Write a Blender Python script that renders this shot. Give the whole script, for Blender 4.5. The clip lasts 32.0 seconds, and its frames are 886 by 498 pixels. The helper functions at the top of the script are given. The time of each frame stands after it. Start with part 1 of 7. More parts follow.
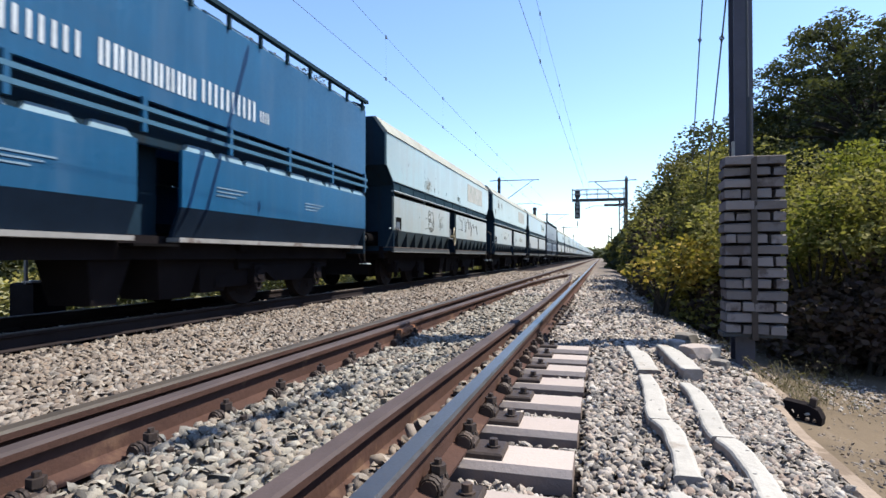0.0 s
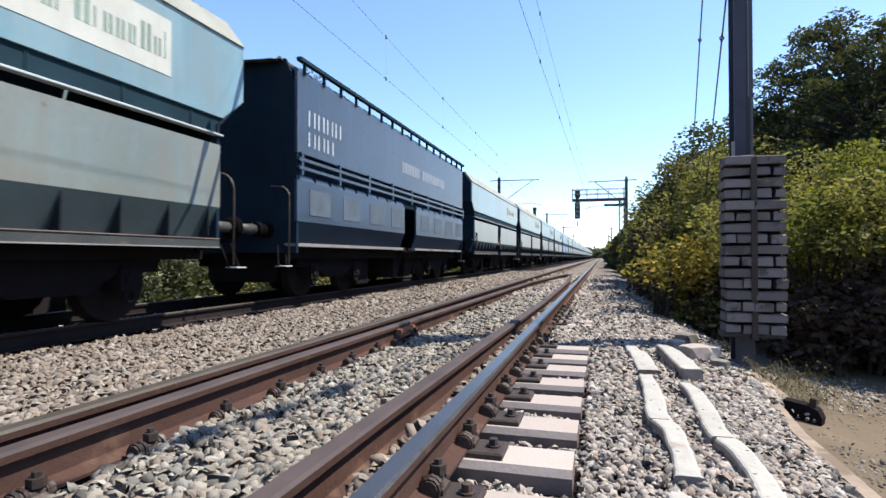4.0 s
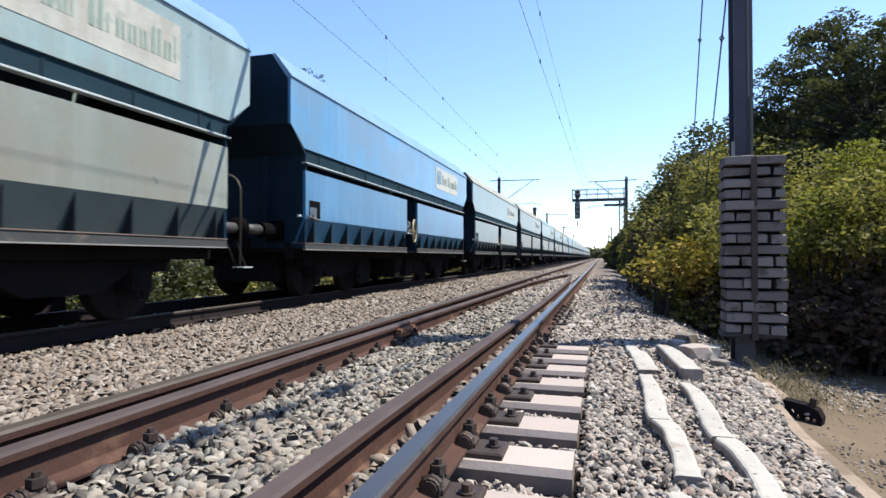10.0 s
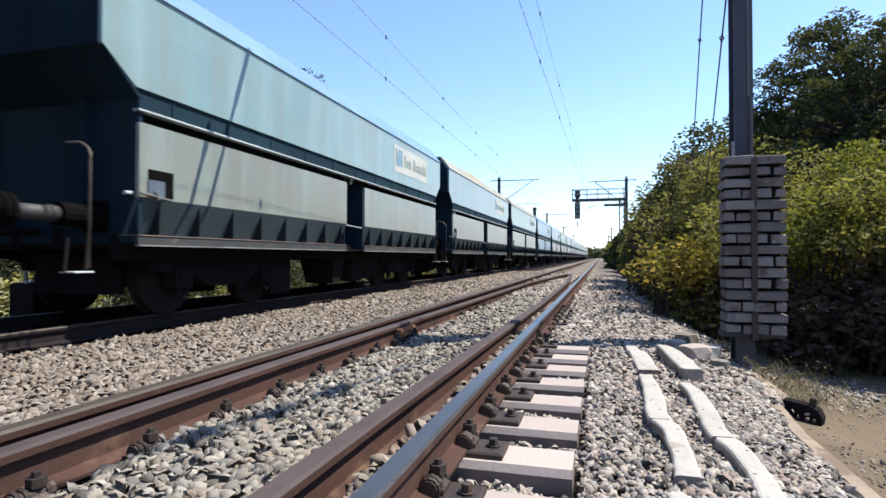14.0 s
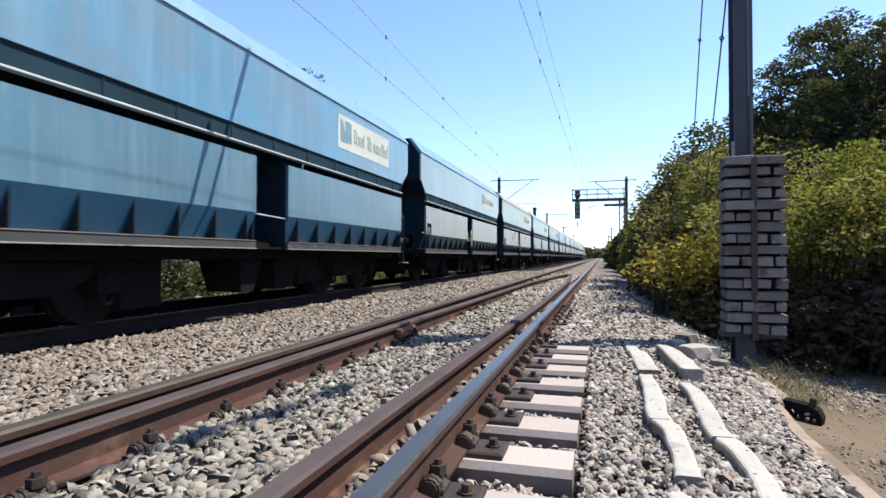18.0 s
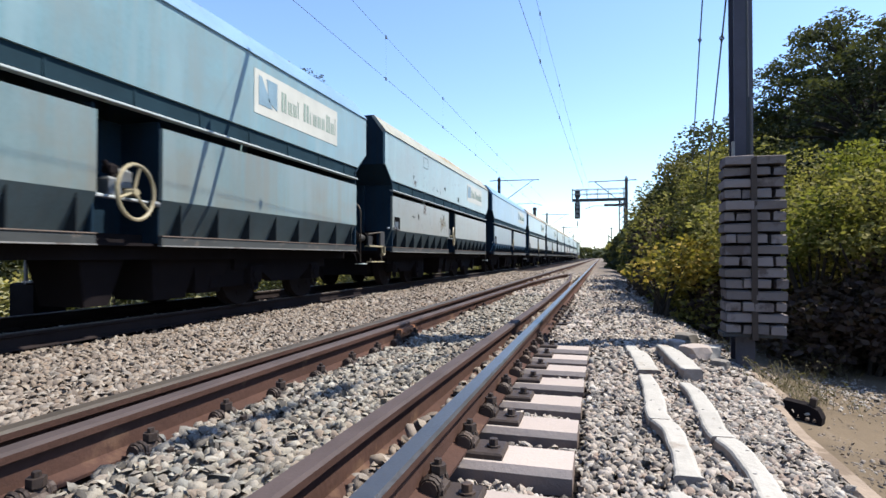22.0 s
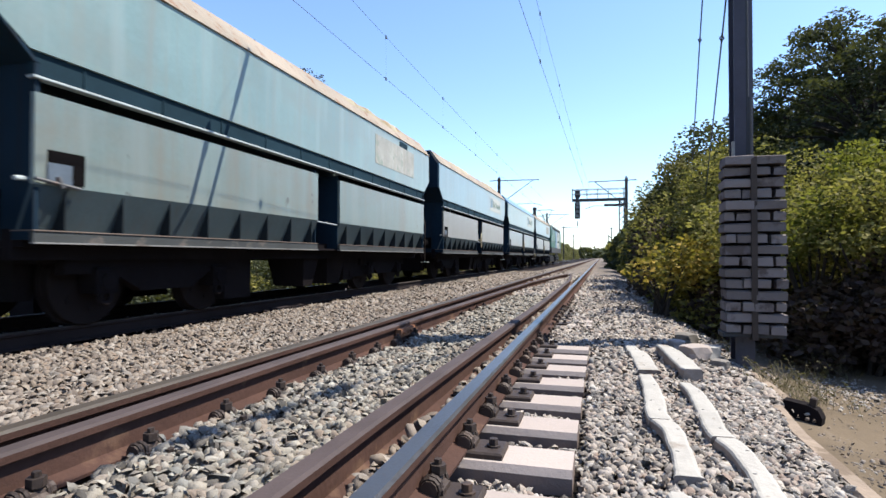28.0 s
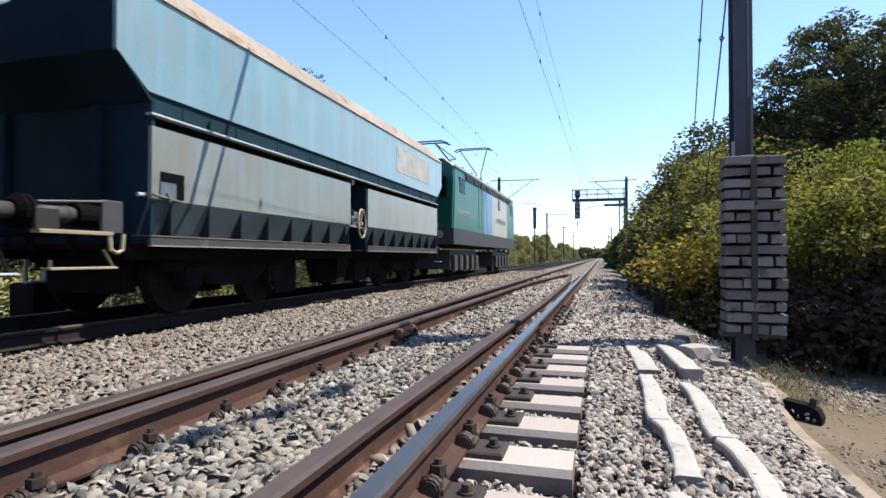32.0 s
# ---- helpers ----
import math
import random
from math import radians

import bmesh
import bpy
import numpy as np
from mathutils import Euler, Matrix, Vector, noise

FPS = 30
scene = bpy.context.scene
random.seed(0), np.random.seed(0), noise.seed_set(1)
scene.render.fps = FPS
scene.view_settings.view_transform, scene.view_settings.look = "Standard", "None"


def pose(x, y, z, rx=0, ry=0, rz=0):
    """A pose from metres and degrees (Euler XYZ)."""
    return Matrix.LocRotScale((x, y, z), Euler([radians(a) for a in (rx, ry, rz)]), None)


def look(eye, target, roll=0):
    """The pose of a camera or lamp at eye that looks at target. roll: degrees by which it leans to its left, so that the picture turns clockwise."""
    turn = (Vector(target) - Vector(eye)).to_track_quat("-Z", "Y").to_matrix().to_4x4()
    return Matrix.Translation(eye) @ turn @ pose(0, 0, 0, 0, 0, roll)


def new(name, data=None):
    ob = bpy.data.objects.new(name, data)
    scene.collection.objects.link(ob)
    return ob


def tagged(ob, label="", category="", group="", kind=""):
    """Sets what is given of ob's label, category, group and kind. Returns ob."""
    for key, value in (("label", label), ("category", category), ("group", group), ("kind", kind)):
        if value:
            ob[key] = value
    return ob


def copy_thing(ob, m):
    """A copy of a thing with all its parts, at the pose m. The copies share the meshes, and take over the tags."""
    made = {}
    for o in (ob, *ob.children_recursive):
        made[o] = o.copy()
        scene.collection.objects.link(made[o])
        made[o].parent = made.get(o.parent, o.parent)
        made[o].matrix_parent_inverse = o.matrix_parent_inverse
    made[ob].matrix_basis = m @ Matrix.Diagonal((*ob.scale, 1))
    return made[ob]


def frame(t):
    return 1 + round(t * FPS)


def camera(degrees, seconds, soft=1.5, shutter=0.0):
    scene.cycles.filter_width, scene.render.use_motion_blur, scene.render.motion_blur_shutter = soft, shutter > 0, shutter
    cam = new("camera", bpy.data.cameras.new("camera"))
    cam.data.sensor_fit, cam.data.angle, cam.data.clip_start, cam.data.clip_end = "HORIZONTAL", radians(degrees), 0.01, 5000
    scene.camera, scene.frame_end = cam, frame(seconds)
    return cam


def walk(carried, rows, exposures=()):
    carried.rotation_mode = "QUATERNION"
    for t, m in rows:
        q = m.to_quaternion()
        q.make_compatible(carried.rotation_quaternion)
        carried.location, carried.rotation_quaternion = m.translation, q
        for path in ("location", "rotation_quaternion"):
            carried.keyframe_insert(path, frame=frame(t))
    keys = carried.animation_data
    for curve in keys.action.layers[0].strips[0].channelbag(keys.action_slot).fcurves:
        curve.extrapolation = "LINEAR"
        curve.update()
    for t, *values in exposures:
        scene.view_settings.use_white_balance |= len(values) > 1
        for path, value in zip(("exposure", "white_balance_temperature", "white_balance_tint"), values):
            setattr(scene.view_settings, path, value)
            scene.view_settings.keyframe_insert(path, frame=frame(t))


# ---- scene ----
cam = camera(77.9, 32.0, soft=1.55, shutter=0.12)
EYE, TARGET = (0.0, 0.0, 0.82), (-2.773, 9.607, 0.964)
walk(cam, [(0.0, look(EYE, TARGET)), (32.0, look(EYE, TARGET))], exposures=[(0.0, 1.10, 6575, 7.0), (32.0, 1.10, 6575, 7.0)])

# ---- light: clear sky, sun high beyond the right-hand side of the line ----
SUN_EL, SUN_AZ = 58.0, 68.0          # azimuth counted clockwise from the line's direction (+y)
world = bpy.data.worlds.new("sky")
scene.world = world
world.use_nodes = True
wn = world.node_tree.nodes
sky = wn.new("ShaderNodeTexSky")
sky.sky_type = "NISHITA"
sky.sun_disc = False
sky.sun_elevation = radians(SUN_EL)
sky.sun_rotation = radians(SUN_AZ)
sky.altitude, sky.air_density, sky.dust_density, sky.ozone_density = 100, 1.0, 0.25, 1.1
cast = wn.new("ShaderNodeMix")                 # clear late-summer air: a little cooler than the model's sky
cast.data_type, cast.blend_type, cast.inputs[0].default_value, cast.inputs[7].default_value = "RGBA", "MULTIPLY", 1.0, (0.955, 1.05, 1.25, 1)
world.node_tree.links.new(sky.outputs[0], cast.inputs[6])
world.node_tree.links.new(cast.outputs[2], wn["Background"].inputs["Color"])
wn["Background"].inputs["Strength"].default_value = 0.113

sun = new("sun", bpy.data.lights.new("sun", "SUN"))
sun.data.energy, sun.data.angle, sun.data.color = 5.0, radians(0.4), (1.0, 0.95, 0.87)
_sd = Vector((math.sin(radians(SUN_AZ)) * math.cos(radians(SUN_EL)), math.cos(radians(SUN_AZ)) * math.cos(radians(SUN_EL)), math.sin(radians(SUN_EL))))
sun.matrix_world = look(_sd * 60, (0, 0, 0))

# ---- materials ----


def ramp(nt, fac, stops):
    r = nt.nodes.new("ShaderNodeValToRGB")
    els = r.color_ramp.elements
    while len(els) < len(stops):
        els.new(0.5)
    for e, (p, c) in zip(els, stops):
        e.position, e.color = p, (c, c, c, 1) if isinstance(c, (int, float)) else (*c, 1)
    nt.links.new(fac, r.inputs[0])
    return r.outputs[0]


def mixc(nt, fac, a, b, mode="MIX"):
    m = nt.nodes.new("ShaderNodeMix")
    m.data_type, m.blend_type = "RGBA", mode
    for sock, v in ((m.inputs[0], fac), (m.inputs[6], a), (m.inputs[7], b)):
        if isinstance(v, (int, float)):
            sock.default_value = v
        elif isinstance(v, tuple):
            sock.default_value = (*v, 1)
        else:
            nt.links.new(v, sock)
    return m.outputs[2]


def noise_at(nt, vec, scale, detail=4.0, rough=0.6, stretch=None):
    n = nt.nodes.new("ShaderNodeTexNoise")
    n.inputs["Scale"].default_value, n.inputs["Detail"].default_value, n.inputs["Roughness"].default_value = scale, detail, rough
    if stretch:
        mp = nt.nodes.new("ShaderNodeMapping")
        mp.inputs["Scale"].default_value = stretch
        nt.links.new(vec, mp.inputs[0])
        vec = mp.outputs[0]
    nt.links.new(vec, n.inputs["Vector"])
    return n.outputs["Fac"]


def coords(nt):
    """Object coordinates, shifted for each object by its random number."""
    tc, oi, ad = nt.nodes.new("ShaderNodeTexCoord"), nt.nodes.new("ShaderNodeObjectInfo"), nt.nodes.new("ShaderNodeVectorMath")
    ml = nt.nodes.new("ShaderNodeMath")
    ml.operation, ml.inputs[1].default_value = "MULTIPLY", 37.0
    nt.links.new(oi.outputs["Random"], ml.inputs[0])
    nt.links.new(tc.outputs["Object"], ad.inputs[0])
    nt.links.new(ml.outputs[0], ad.inputs[1])
    return ad.outputs[0], oi.outputs["Random"]


def surf(name, base, rough=0.7, metal=0.0, grain=40.0, patch=1.5, vary=0.3, bump=0.25, second=None, spots=0.5,
         streak=None, islands=None, spread=0.0, depth=0.01, spec=0.4):
    """A worn surface: base colour with fine grain and broad patches, a second colour in spots, streaks down the side."""
    def worn(c):                                             # overall scale of reflectance, balanced against sun, sky and exposure
        return tuple(q * 0.53 for q in c)
    base, second, streak = worn(base), worn(second) if second else None, worn(streak) if streak else None
    islands = [worn(c) for c in islands] if islands else None
    m = bpy.data.materials.new(name)
    m.use_nodes = True
    nt = m.node_tree
    bsdf = nt.nodes["Principled BSDF"]
    vec, rnd = coords(nt)
    fine, broad = noise_at(nt, vec, grain), noise_at(nt, vec, patch)
    lo, hi = tuple(c * (1 - vary) for c in base), tuple(min(1, c * (1 + vary)) for c in base)
    col = mixc(nt, ramp(nt, broad, [(0.3, 0.0), (0.7, 1.0)]), lo, hi)
    col = mixc(nt, 0.35 * min(1, vary * 3), col, ramp(nt, fine, [(0.3, tuple(c * 0.6 for c in base)), (0.7, tuple(min(1, c * 1.25) for c in base))]))
    if islands or spread:
        pick = rnd
        if islands:
            g = nt.nodes.new("ShaderNodeNewGeometry")
            pick = g.outputs["Random Per Island"]
        tones = islands or [tuple(c * (1 - spread) for c in base), base, tuple(min(1, c * (1 + spread)) for c in base)]
        col = mixc(nt, 0.75, col, ramp(nt, pick, [(i / max(1, len(tones) - 1), t) for i, t in enumerate(tones)]))
    if streak:
        st = noise_at(nt, vec, 1.0, 5.0, 0.65, (9.0, 9.0, 0.5))
        col = mixc(nt, ramp(nt, st, [(0.48, 0.0), (0.76, 0.62)]), col, streak)
    if second:
        sp = noise_at(nt, vec, 3.2, 5.0, 0.62)
        col = mixc(nt, ramp(nt, sp, [(spots, 0.0), (spots + 0.07, 0.9)]), col, second)
    nt.links.new(col, bsdf.inputs["Base Color"])
    nt.links.new(ramp(nt, fine, [(0.2, max(0.03, rough - 0.12)), (0.8, min(1, rough + 0.12))]), bsdf.inputs["Roughness"])
    bsdf.inputs["Metallic"].default_value = metal
    bsdf.inputs["Specular IOR Level"].default_value = spec
    if bump:
        b = nt.nodes.new("ShaderNodeBump")
        b.inputs["Strength"].default_value, b.inputs["Distance"].default_value = bump, depth
        nt.links.new(fine, b.inputs["Height"])
        nt.links.new(b.outputs[0], bsdf.inputs["Normal"])
    return m


def leafy(name, tones, through_light=0.35):
    tones = [tuple(q * 0.68 for q in c) for c in tones]
    m = bpy.data.materials.new(name)
    m.use_nodes = True
    nt = m.node_tree
    out, bsdf = nt.nodes["Material Output"], nt.nodes["Principled BSDF"]
    g = nt.nodes.new("ShaderNodeNewGeometry")
    tc = nt.nodes.new("ShaderNodeTexCoord")
    col = ramp(nt, g.outputs["Random Per Island"], [(i / (len(tones) - 1), t) for i, t in enumerate(tones)])
    broad = noise_at(nt, tc.outputs["Object"], 0.9)
    col = mixc(nt, ramp(nt, broad, [(0.35, 0.0), (0.65, 0.6)]), col, tones[0])
    nt.links.new(col, bsdf.inputs["Base Color"])
    bsdf.inputs["Roughness"].default_value = 0.75
    bsdf.inputs["Specular IOR Level"].default_value = 0.15
    tr, mx = nt.nodes.new("ShaderNodeBsdfTranslucent"), nt.nodes.new("ShaderNodeMixShader")
    nt.links.new(mixc(nt, 0.3, col, (0.30, 0.32, 0.03)), tr.inputs[0])
    mx.inputs[0].default_value = through_light
    nt.links.new(bsdf.outputs[0], mx.inputs[1])
    nt.links.new(tr.outputs[0], mx.inputs[2])
    nt.links.new(mx.outputs[0], out.inputs[0])
    return m


STONE_TONES = [(0.055, 0.047, 0.045), (0.12, 0.10, 0.09), (0.40, 0.335, 0.28), (0.60, 0.52, 0.44), (0.44, 0.33, 0.265), (0.25, 0.24, 0.232), (0.72, 0.645, 0.575), (0.34, 0.23, 0.175), (0.50, 0.43, 0.37), (0.20, 0.185, 0.18)]
M_STONE = surf("ballast_stone", (0.34, 0.31, 0.285), 0.9, grain=60, vary=0.3, bump=0.5, islands=[tuple(q * 1.07 for q in c) for c in STONE_TONES], spec=0.2)
M_STONE_MID = surf("mid_ballast_stone", (0.27, 0.25, 0.225), 0.9, grain=50, vary=0.35, bump=0.7, islands=[tuple(q * h for q, h in zip(c, (0.87, 0.90, 0.87))) for c in STONE_TONES], spec=0.15)
M_STONE_OLD = surf("ballast_stone_weathered", (0.31, 0.25, 0.21), 0.9, grain=60, vary=0.3, bump=0.4,
                   islands=[tuple(q * 1.08 for q in c) for c in [(0.075, 0.060, 0.052), (0.25, 0.20, 0.165), (0.36, 0.31, 0.265), (0.27, 0.185, 0.13), (0.155, 0.138, 0.125), (0.47, 0.415, 0.36), (0.29, 0.225, 0.17), (0.09, 0.075, 0.068)]], spec=0.2)
M_STONE_PART = surf("ballast_stone_single", (0.40, 0.355, 0.315), 0.9, grain=60, vary=0.35, bump=0.5, spread=0.45, spec=0.2)
M_BED_FAR = surf("far_ballast", (0.30, 0.25, 0.21), 0.95, grain=9, patch=0.8, vary=0.35, bump=0.8, second=(0.13, 0.105, 0.09), spots=0.52, depth=0.05, spec=0.06)
# near bed is almost black: the shade in the gaps between stones is painted
M_BED_SHADE = surf("ballast_bed", (0.032, 0.026, 0.023), 0.95, grain=22, patch=4, vary=0.5, bump=1.0, depth=0.04, spec=0.06)

def earthen():
    """Bare dirt along the foot of the ballast, giving way unevenly to dry grass."""
    m = surf("bare_and_grassy_earth", (0.208, 0.157, 0.108), 0.95, grain=30, patch=1.2, vary=0.25, bump=0.5, second=(0.29, 0.235, 0.19), spots=0.60, spec=0.1)
    nt = m.node_tree
    bsdf = nt.nodes["Principled BSDF"]
    dirt = bsdf.inputs["Base Color"].links[0].from_socket
    tc, sx, of, ab, ad = (nt.nodes.new("ShaderNode" + n) for n in ("TexCoord", "SeparateXYZ", "Math", "Math", "Math"))
    nt.links.new(tc.outputs["Object"], sx.inputs[0])
    of.operation, of.inputs[1].default_value = "MULTIPLY_ADD", 0.22
    of.inputs[2].default_value = -0.50
    ab.operation, ad.operation = "ABSOLUTE", "ADD"
    nt.links.new(sx.outputs[0], of.inputs[0])
    nt.links.new(of.outputs[0], ab.inputs[0])
    nt.links.new(ab.outputs[0], ad.inputs[0])
    nt.links.new(noise_at(nt, tc.outputs["Object"], 0.7, 6.0, 0.7), ad.inputs[1])
    tuft = noise_at(nt, tc.outputs["Object"], 6.0, 6.0, 0.7)
    grass = ramp(nt, tuft, [(0.3, (0.05, 0.052, 0.018)), (0.5, (0.13, 0.12, 0.05)), (0.7, (0.24, 0.20, 0.10))])
    nt.links.new(mixc(nt, ramp(nt, ad.outputs[0], [(0.85, 0.0), (1.05, 1.0)]), dirt, grass), bsdf.inputs["Base Color"])
    return m


M_EARTH = earthen()
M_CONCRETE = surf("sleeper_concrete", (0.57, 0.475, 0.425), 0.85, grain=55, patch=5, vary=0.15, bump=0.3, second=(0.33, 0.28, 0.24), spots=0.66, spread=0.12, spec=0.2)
# sleeper sides: stain-brown concrete with their shade painted into the colour
M_SIDE_SHADE = surf("sleeper_side_shade", (0.26, 0.20, 0.175), 0.9, grain=50, patch=5, vary=0.25, bump=0.35, second=(0.15, 0.11, 0.095), spots=0.58, spread=0.15, spec=0.1)
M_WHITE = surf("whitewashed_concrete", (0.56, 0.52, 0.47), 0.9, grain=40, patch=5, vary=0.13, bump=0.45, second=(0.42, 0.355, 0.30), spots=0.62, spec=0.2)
M_SLABSIDE = surf("brown_slab_side", (0.43, 0.355, 0.31), 0.9, grain=45, patch=5, vary=0.25, bump=0.4, second=(0.20, 0.155, 0.13), spots=0.56, spec=0.1)
M_BLOCK = surf("weight_block_concrete", (0.31, 0.262, 0.25), 0.9, grain=30, patch=5, vary=0.35, bump=0.8, second=(0.16, 0.125, 0.115), spots=0.57, spread=0.32, spec=0.06)
M_RUST = surf("rail_rust", (0.105, 0.056, 0.044), 0.85, grain=45, patch=2, vary=0.35, bump=0.3, second=(0.18, 0.105, 0.072), spots=0.6, spec=0.12)
M_RAILTOP = surf("rail_running_steel", (0.30, 0.285, 0.28), 0.36, 0.9, grain=80, patch=2, vary=0.2, bump=0.08, second=(0.17, 0.12, 0.10), spots=0.64)
M_GUARDTOP = surf("guard_rail_steel", (0.098, 0.072, 0.070), 0.75, 0.0, grain=60, patch=3, vary=0.25, bump=0.15, spec=0.2)
M_DULLTOP = surf("dull_running_steel", (0.088, 0.068, 0.052), 0.6, 0.1, grain=60, patch=3, vary=0.25, bump=0.1, spec=0.3)
M_IRON = surf("greasy_dark_iron", (0.085, 0.06, 0.05), 0.6, 0.4, grain=40, vary=0.4, bump=0.3, second=(0.16, 0.10, 0.07), spots=0.6)
M_MAST = surf("mast_painted_steel", (0.10, 0.093, 0.125), 0.6, 0.2, grain=35, patch=2, vary=0.25, bump=0.2, second=(0.14, 0.09, 0.07), spots=0.66)
M_GALV = surf("galvanised_steel", (0.30, 0.31, 0.32), 0.5, 0.7, grain=40, vary=0.2, bump=0.1)
M_FARSTEEL = surf("dark_signal_steel", (0.055, 0.055, 0.062), 0.7, 0.0, grain=10, vary=0.2, bump=0)
M_WIRE = surf("oxidised_copper_wire", (0.16, 0.19, 0.24), 0.5, 0.5, grain=20, vary=0.2, bump=0)
M_INSUL = surf("brown_porcelain", (0.11, 0.06, 0.045), 0.25, 0.0, grain=20, vary=0.2, bump=0)
M_BARK = surf("bark", (0.05, 0.038, 0.028), 0.95, grain=20, patch=5, vary=0.4, bump=0.8)
M_LEAF = leafy("bush_leaves", [(0.10, 0.096, 0.028), (0.22, 0.20, 0.06), (0.37, 0.325, 0.105), (0.56, 0.475, 0.165)], 0.40)
M_LEAF_DULL = leafy("dull_olive_leaves", [(0.075, 0.070, 0.030), (0.155, 0.138, 0.055), (0.26, 0.225, 0.09), (0.36, 0.31, 0.12)], 0.3)
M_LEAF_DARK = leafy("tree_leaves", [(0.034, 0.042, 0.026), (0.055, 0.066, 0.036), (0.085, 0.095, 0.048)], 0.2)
# leaf colour darkened to stand in for shade below the brush
M_LEAF_SHADE = leafy("shade_dark_leaves", [(0.058, 0.038, 0.036), (0.085, 0.058, 0.048), (0.12, 0.085, 0.060)], 0.1)
M_LEAF_YELLOW = leafy("yellowing_leaves", [(0.14, 0.12, 0.025), (0.38, 0.27, 0.05), (0.62, 0.40, 0.085)], 0.35)
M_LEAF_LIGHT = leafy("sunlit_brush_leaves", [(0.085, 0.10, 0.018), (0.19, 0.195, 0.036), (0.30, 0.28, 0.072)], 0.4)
M_DRY = leafy("dry_weeds", [(0.095, 0.080, 0.045), (0.15, 0.12, 0.07), (0.075, 0.072, 0.03)], 0.2)
# oily ballast colour, made near black to hold the train's shade
M_SHADE_DARK = surf("oily_shade_dark", (0.034, 0.026, 0.027), 0.9, grain=20, vary=0.4, bump=0.5, spec=0.04)
M_UNDER = surf("underframe_grime", (0.019, 0.015, 0.0165), 0.9, 0.0, grain=20, vary=0.4, bump=0.3, spec=0.06)
# near-black iron; on the side openings it stands in for their shade
M_NEARBLACK = surf("near_black_iron", (0.008, 0.007, 0.0075), 0.9, 0.0, grain=20, vary=0.3, bump=0.2, spec=0.03)
M_WHEEL = surf("wheel_steel", (0.026, 0.020, 0.020), 0.8, 0.0, grain=20, vary=0.3, bump=0.2, spec=0.06)
M_NAVY = surf("navy_band_paint", (0.018, 0.046, 0.066), 0.75, grain=25, patch=1.5, vary=0.25, bump=0.05, spec=0.08)
M_BLUESKIRT = surf("blue_skirt_paint", (0.032, 0.135, 0.245), 0.5, grain=25, patch=1.5, vary=0.25, bump=0.05)
M_NAVYDARK = surf("dark_navy_paint", (0.012, 0.026, 0.05), 0.7, grain=25, patch=1.5, vary=0.3, bump=0.05, spec=0.1)
M_TRAINRAIL = surf("near_black_rail_steel", (0.035, 0.026, 0.026), 0.85, grain=40, patch=2, vary=0.3, bump=0.2, spec=0.1)
M_MARK = surf("faded_marking", (0.22, 0.33, 0.44), 0.6, grain=25, vary=0.3, bump=0)
# far leaves lighter and duller: haze is painted into the tones
M_LEAF_FAR = leafy("hazy_far_leaves", [(0.15, 0.15, 0.07), (0.23, 0.215, 0.10), (0.33, 0.29, 0.15)], 0.35)
M_SKIRT = surf("slate_skirt_paint", (0.098, 0.132, 0.142), 0.65, grain=25, patch=1.2, vary=0.25, bump=0.08, streak=(0.11, 0.11, 0.108), spec=0.1)
# near-black gussets: the shade on their near side is painted in
M_GUSSET = surf("shaded_gusset_paint", (0.026, 0.034, 0.040), 0.8, grain=25, patch=2, vary=0.3, bump=0.1, spec=0.1)
# navy of ends and recesses, darkened to hold the shade they stand in
M_END = surf("shade_dark_end_paint", (0.016, 0.037, 0.062), 0.7, grain=25, patch=1.0, vary=0.35, bump=0.08, streak=(0.035, 0.032, 0.03), spec=0.05)
M_LEDGE = surf("pale_ledge_paint", (0.56, 0.61, 0.62), 0.6, grain=25, patch=1.5, vary=0.15, bump=0.08)
M_SILL = surf("dusty_sill_paint", (0.18, 0.17, 0.17), 0.8, grain=25, patch=2, vary=0.35, bump=0.1, second=(0.26, 0.17, 0.13), spots=0.58)
M_DUST = surf("dusty_rim", (0.40, 0.40, 0.345), 0.9, grain=20, patch=0.9, vary=0.32, bump=0.5, second=(0.32, 0.27, 0.20), spots=0.60, streak=(0.40, 0.42, 0.39))
M_CASING = surf("worn_buffer_casing", (0.075, 0.071, 0.071), 0.6, 0.1, grain=20, vary=0.3, bump=0.15, second=(0.06, 0.055, 0.05), spots=0.58)
# pale blue rim with the reflected sky painted into its colour
M_RIM_SKYBLUE = surf("pale_blue_rim", (0.24, 0.40, 0.54), 0.35, grain=20, patch=1.2, vary=0.18, bump=0.1, second=(0.20, 0.27, 0.32), spots=0.62, spec=0.6)
M_DUST_TAN = surf("rusty_tan_rim", (0.42, 0.34, 0.265), 0.9, grain=20, patch=0.7, vary=0.35, bump=0.6, second=(0.30, 0.16, 0.09), spots=0.56, streak=(0.42, 0.42, 0.38))
M_SPILT = surf("spilt_mineral", (0.50, 0.44, 0.32), 0.95, grain=15, patch=1.5, vary=0.35, bump=0.8, second=(0.34, 0.24, 0.15), spots=0.55, spec=0.06)
M_LOAD = surf("mineral_load", (0.20, 0.15, 0.11), 0.95, grain=15, patch=2, vary=0.4, bump=0.8, spec=0.06)
M_CREAM = surf("cream_paint", (0.44, 0.37, 0.23), 0.5, grain=25, vary=0.2, bump=0.1)
M_HANDRAIL = surf("dull_beige_paint", (0.135, 0.106, 0.08), 0.6, grain=25, vary=0.25, bump=0.1)
M_BUFFER = surf("greasy_buffer_steel", (0.03, 0.028, 0.027), 0.6, 0.2, grain=20, vary=0.35, bump=0.1)
